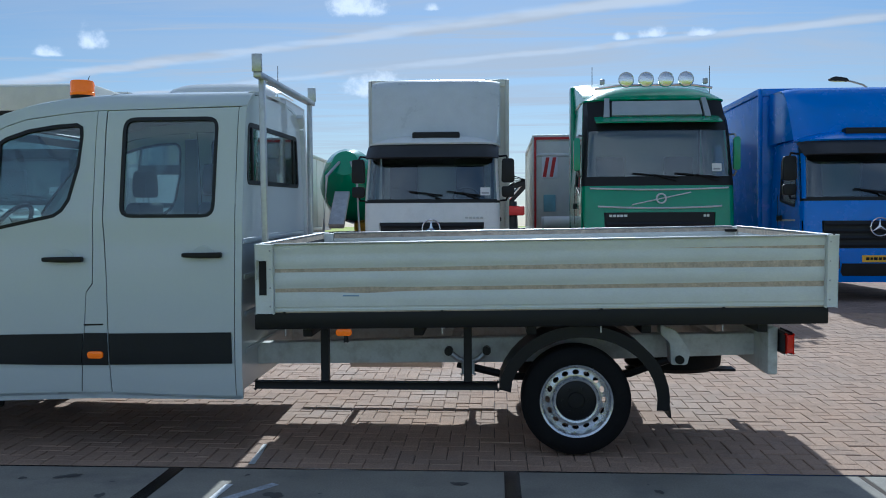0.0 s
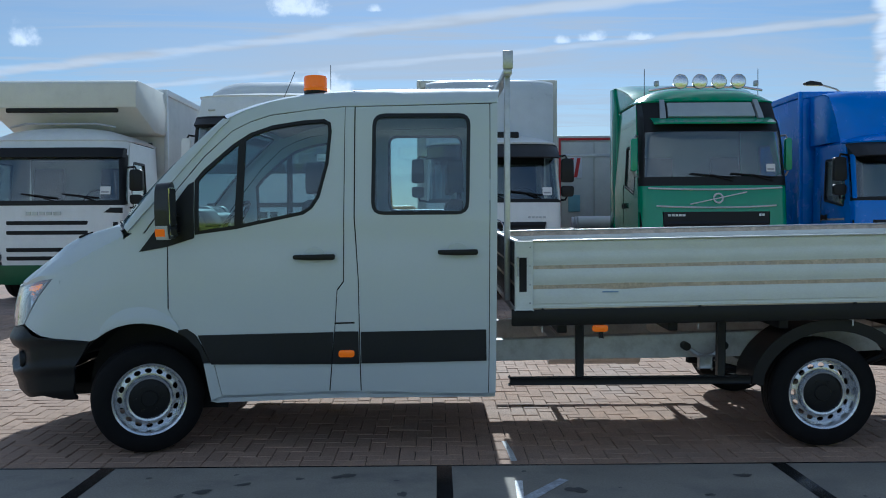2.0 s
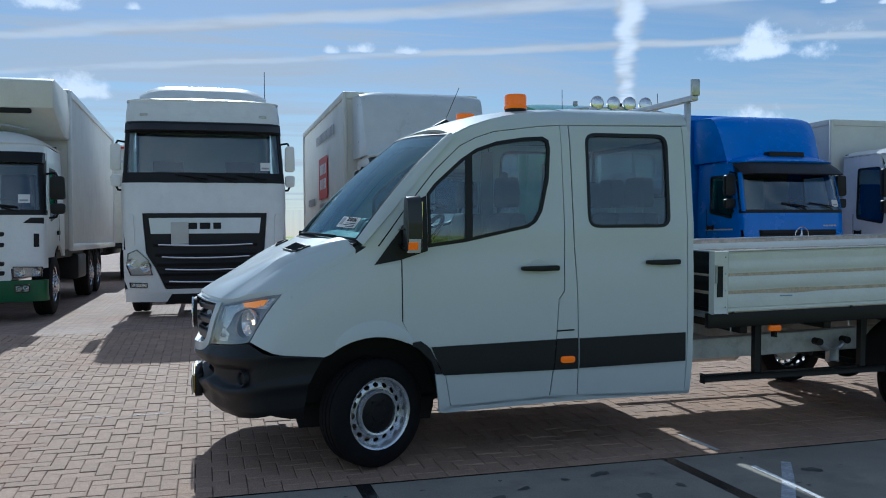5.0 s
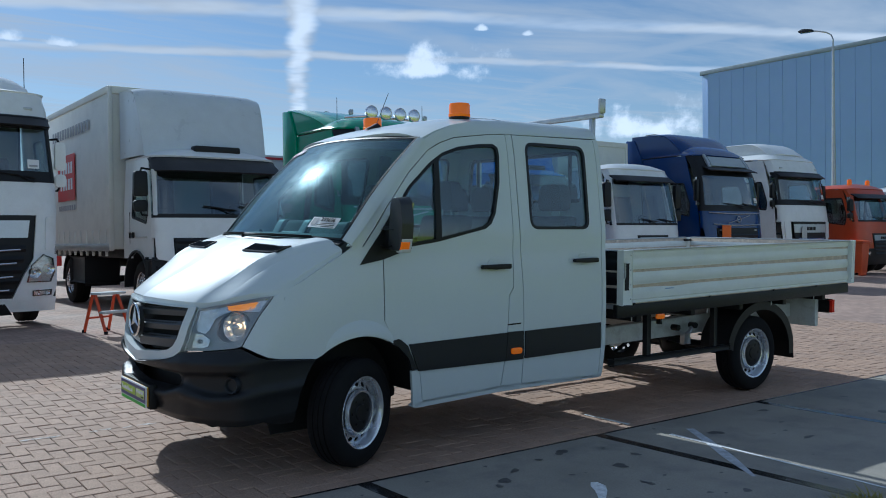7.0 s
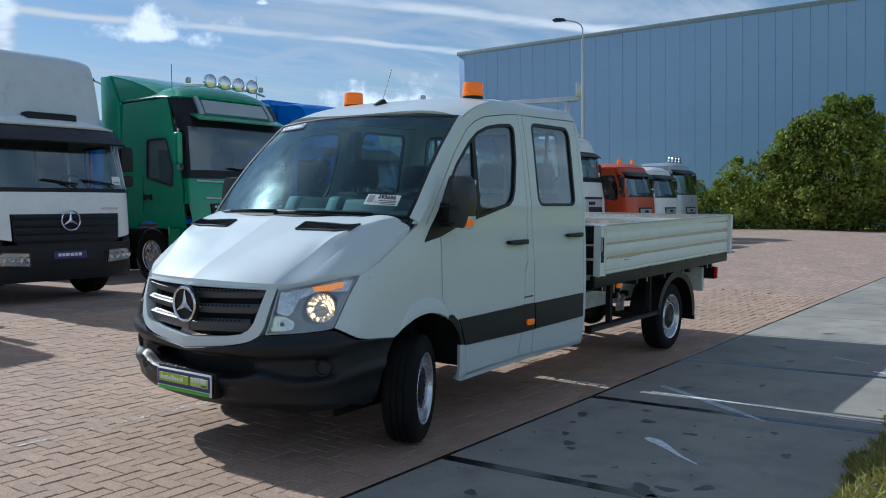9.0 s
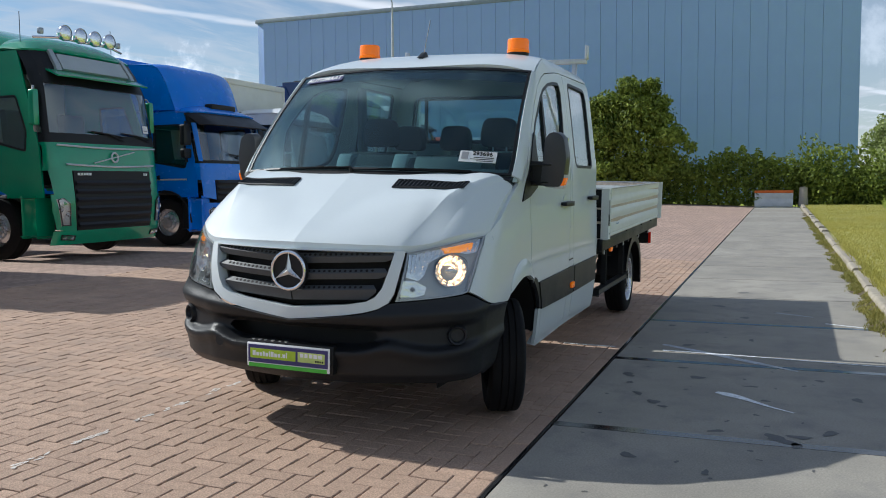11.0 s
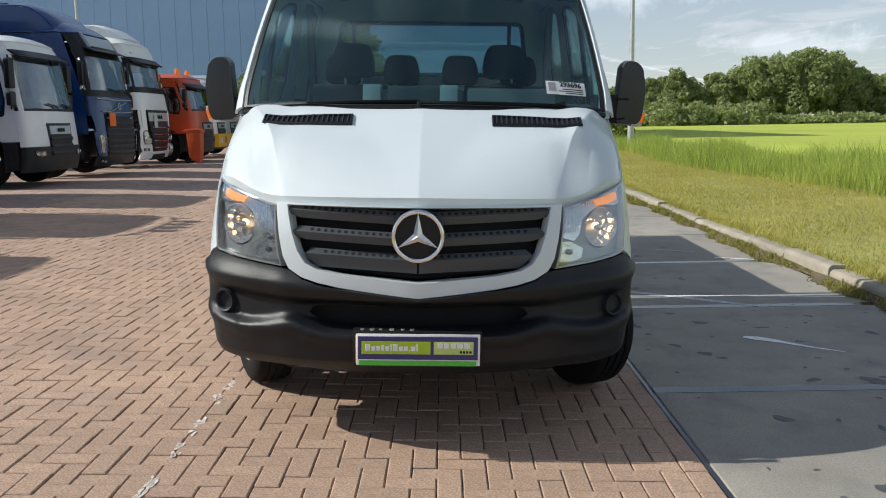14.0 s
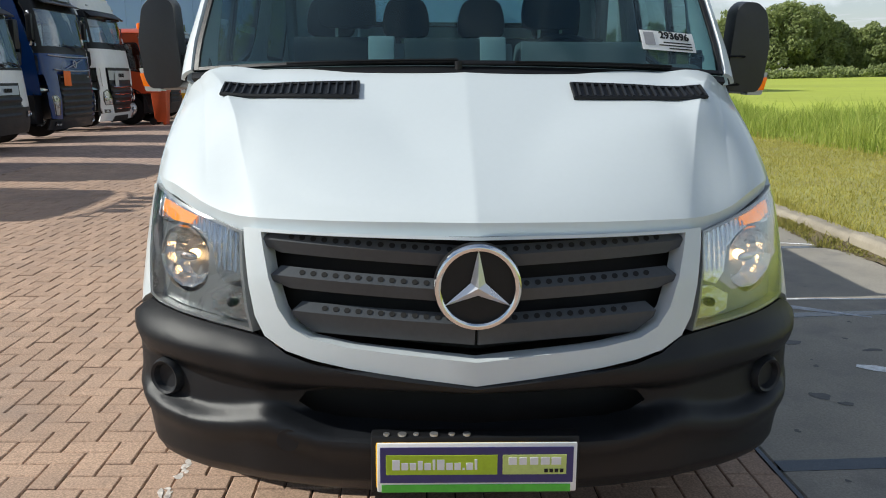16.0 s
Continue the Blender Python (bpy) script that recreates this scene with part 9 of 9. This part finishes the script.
def spot(name, pts, material, z=0.003, label="", cat="road paint", parent=None):
    bm = sheet(pts, lambda x, y: Vector((x, y, gz(y) + z)), (), 0.0)
    ob = part(name, bm, material, parent, label)
    return ob


def blob(x, y, rx, ry, seed, n=18, rot=0.0):
    g = random.Random(seed)
    out = []
    ph = [g.uniform(0, 6.28) for _ in range(4)]
    for i in range(n):
        a = 2 * math.pi * i / n
        k = 1 + 0.22 * math.sin(2 * a + ph[0]) + 0.15 * math.sin(3 * a + ph[1]) + 0.08 * math.sin(5 * a + ph[2]) + 0.05 * math.sin(8 * a + ph[3])
        u, v = rx * k * math.cos(a), ry * k * math.sin(a)
        out.append((x + u * math.cos(rot) - v * math.sin(rot), y + u * math.sin(rot) + v * math.cos(rot)))
    return out


def stroke(pts, widths):
    up, dn = [], []
    for i, p in enumerate(pts):
        a, b = Vector(pts[max(0, i - 1)]), Vector(pts[min(len(pts) - 1, i + 1)])
        d = (b - a).normalized()
        n = Vector((-d.y, d.x)) * widths[i]
        up.append(tuple(Vector(p) + n)), dn.append(tuple(Vector(p) - n))
    return up + dn[::-1]


road = slabs()
OIL = mat("oil_stain", (0.10, 0.096, 0.092), 0.55, var=0.25, scale=12)
for i, (x, y, r) in enumerate([(-3.25, 4.62, 0.07), (-3.05, 4.75, 0.045), (-3.35, 4.55, 0.03), (-2.45, 4.42, 0.06), (-2.62, 4.05, 0.05), (-2.15, 4.55, 0.04), (-2.3, 3.6, 0.04), (-1.2, 4.6, 0.06), (-0.8, 4.1, 0.05), (-0.5, 4.5, 0.035), (0.5, 4.2, 0.06), (1.3, 4.5, 0.07), (1.1, 3.8, 0.05), (-3.8, 4.2, 0.045), (-3.65, 3.6, 0.05), (-4.4, 4.6, 0.05), (-4.55, 4.2, 0.04), (-2.8, 3.4, 0.05), (-3.0, 3.95, 0.035), (-1.7, 4.15, 0.05), (0.9, 4.75, 0.04), (2.6, 4.3, 0.08), (-0.2, 4.85, 0.05), (-5.2, 4.5, 0.05), (-2.75, 4.85, 0.04)]):
    spot("oil_spot", blob(x, y, r * (0.75 + 0.15 * (i % 3)), r * (0.5 + 0.12 * (i % 4)), i, 26, 0.4 * i), OIL, 0.0022, parent=road)
for i, (x, y, r) in enumerate([(-3.86, 3.86, 0.10), (-3.78, 3.76, 0.06), (-3.95, 3.78, 0.05), (-2.5, 4.9, 0.07)]):
    spot("oil_spot", blob(x, y, r, r * 0.55, 60 + i, 30, 0.8 + i), OIL, 0.0023, parent=road)
drip = random.Random(12)
for i in range(60):
    spot("oil_drip", blob(drip.uniform(-5.5, 3.0), drip.uniform(3.1, 5.05), drip.uniform(0.008, 0.022), drip.uniform(0.007, 0.018), 90 + i, 10), OIL, 0.0021, parent=road)
PW = mat("white_chalk_paint", (0.84, 0.85, 0.86), 0.5, var=0.25, scale=14)
CHALK = mat("faint_chalk", (0.50, 0.52, 0.56), 0.85, var=0.3, scale=10)
spot("paint_line", stroke([(-1.50, 4.78), (-1.53, 4.3), (-1.58, 3.8), (-1.66, 3.05)], [0.022, 0.016, 0.014, 0.012]), PW, 0.0034, parent=road)
spot("paint_line", stroke([(-1.24, 4.80), (-1.45, 4.5), (-1.75, 4.1), (-2.02, 3.74)], [0.03, 0.035, 0.04, 0.012]), CHALK, 0.0028, parent=road)
spot("paint_splash", stroke([(-2.86, 4.26), (-2.90, 4.19), (-2.96, 4.11), (-3.05, 4.02), (-3.15, 3.92), (-3.26, 3.78)], [0.02, 0.045, 0.035, 0.022, 0.014, 0.006]), PW, 0.003, parent=road)
spot("paint_line", stroke([(0.95, 3.9), (0.75, 3.55)], [0.02, 0.012]), CHALK, 0.003, parent=road)
spot("paint_line", stroke([(0.35, 3.45), (0.15, 3.02)], [0.02, 0.015]), PW, 0.003, parent=road)


def kerb():
    root = tagged(new("kerb"), "row of weathered concrete kerb stones", "kerb", "", "structure")
    base = None
    g = random.Random(4)
    for i in range(-14, 40):
        x = i * 1.0
        if base is None:
            base = part("kerb_stone", prism(rounded([(2.735, -0.1), (2.895, -0.1), (2.890, 0.085), (2.865, 0.115), (2.74, 0.115)], [0, 0, 0.02, 0.03, 0.01]), 0.006, 0.992, "x", 0.006, 1), KERB, root)
            o = base
        else:
            o = base.copy()
            scene.collection.objects.link(o)
        o.matrix_basis = pose(x, g.uniform(-0.004, 0.004), g.uniform(-0.004, 0.002), g.uniform(-0.5, 0.5), 0, g.uniform(-0.12, 0.12))


kerb()


def clinkers():
    """Herringbone clinkers, square to the slabs: single stones where the camera passes, the rest joined."""
    L, B, gap = 0.200, 0.100, 0.0045

    def stone(bm, x0, y0, x1, y1, dz):
        def z(y):
            return gz(y) + dz
        b, t = 0.005, 0.0
        o = [(x0, y0), (x1, y0), (x1, y1), (x0, y1)]
        n = [(x0 + b, y0 + b), (x1 - b, y0 + b), (x1 - b, y1 - b), (x0 + b, y1 - b)]
        lo = [bm.verts.new((x, y, z(y) - 0.03)) for x, y in o]
        mi = [bm.verts.new((x, y, z(y) - 0.004)) for x, y in o]
        to = [bm.verts.new((x, y, z(y))) for x, y in n]
        for i in range(4):
            j = (i + 1) % 4
            bm.faces.new((lo[i], lo[j], mi[j], mi[i])), bm.faces.new((mi[i], mi[j], to[j], to[i]))
        bm.faces.new(to)
    g = random.Random(9)
    rest = bmesh.new()
    near = []
    top = GUT + 0.100
    X0, X1, Y1 = -11.0, 7.0, 12.5
    for k in range(-32, 62):
        for j in range(-10, 136):
            # the herringbone: each diagonal pair steps by one stone's breadth
            bx, by = k * 2 * L - j * B, j * B
            for (x0, y0, x1, y1) in ((bx, by, bx + L, by + B), (bx + L, by, bx + L + B, by + L)):
                y0 += top
                y1 += top
                if x0 < X0 or x1 > X1 or y1 > Y1 or y1 <= top + 0.02:
                    continue
                y0 = max(y0, top)
                near.append((x0 + gap / 2, y0 + gap / 2, x1 - gap / 2, y1 - gap / 2))
    i = 0
    while X0 + i * L < X1:
        near.append((X0 + i * L + gap / 2, GUT + gap / 2, X0 + (i + 1) * L - gap / 2, GUT + B - gap / 2))
        i += 1
    # single stones: the patch before the van's nose
    singles = [s for s in near if -6.05 < s[0] < -4.45 and 5.3 < s[1] < 9.0][:300]
    chosen = set(singles)
    for s in near:
        if s not in chosen:
            stone(rest, *s, g.uniform(-0.003, 0.003))
    tagged(part("laid_clinkers", rest, BRICKI, paving, smooth=False), kind="stuff")
    cache = {}
    for s in singles:
        w, h = round(s[2] - s[0], 4), round(s[3] - s[1], 4)
        if (w, h) not in cache:
            bm = bmesh.new()
            b = 0.005
            o = [(0, 0), (w, 0), (w, h), (0, h)]
            n = [(b, b), (w - b, b), (w - b, h - b), (b, h - b)]
            lo, mi, to = [[bm.verts.new((x, y, z + 0.030 * y)) for x, y in q] for q, z in ((o, -0.03), (o, -0.004), (n, 0.0))]
            for a in range(4):
                c = (a + 1) % 4
                bm.faces.new((lo[a], lo[c], mi[c], mi[a])), bm.faces.new((mi[a], mi[c], to[c], to[a]))
            bm.faces.new(to)
            me = bpy.data.meshes.new("clinker")
            bm.to_mesh(me)
            bm.free()
            me.materials.append(BRICKS)
            cache[(w, h)] = me
        ob = new("clinker", cache[(w, h)])
        ob.parent = paving
        ob.location = (s[0], s[1], gz(s[1]) + g.uniform(-0.003, 0.003))


clinkers()
bed = surf(lambda x, y: Vector((x, y, gz(y) - 0.009)), span(-10.7, 6.7, 4), [GUT, 7, 9, 11, 12.3])
part("joint_sand", bed, JOINT, paving)
# a worn paint line across the clinkers: what is left of it are flecks
dash = random.Random(3)
flecks = []
x = -6.3
while x < -3.9:
    for k in range(dash.randint(3, 9)):
        fx, fy = x + dash.uniform(0, 0.16), 7.325 + dash.gauss(0, 0.012)
        flecks.append(sheet(blob(fx, fy, dash.uniform(0.010, 0.034), dash.uniform(0.005, 0.014), 300 + len(flecks), 9, dash.uniform(-0.3, 0.3)), lambda a, b: Vector((a, b, gz(b) + 0.0034)), (), 0.0))
    x += dash.uniform(0.13, 0.30)
part("worn_paint_line", merged(*flecks), WORNPAINT, paving)
spot("worn_paint", stroke([(-1.49, 5.18), (-1.50, 5.4), (-1.52, 5.62)], [0.02, 0.018, 0.015]), WPAINT, 0.0045, parent=paving)
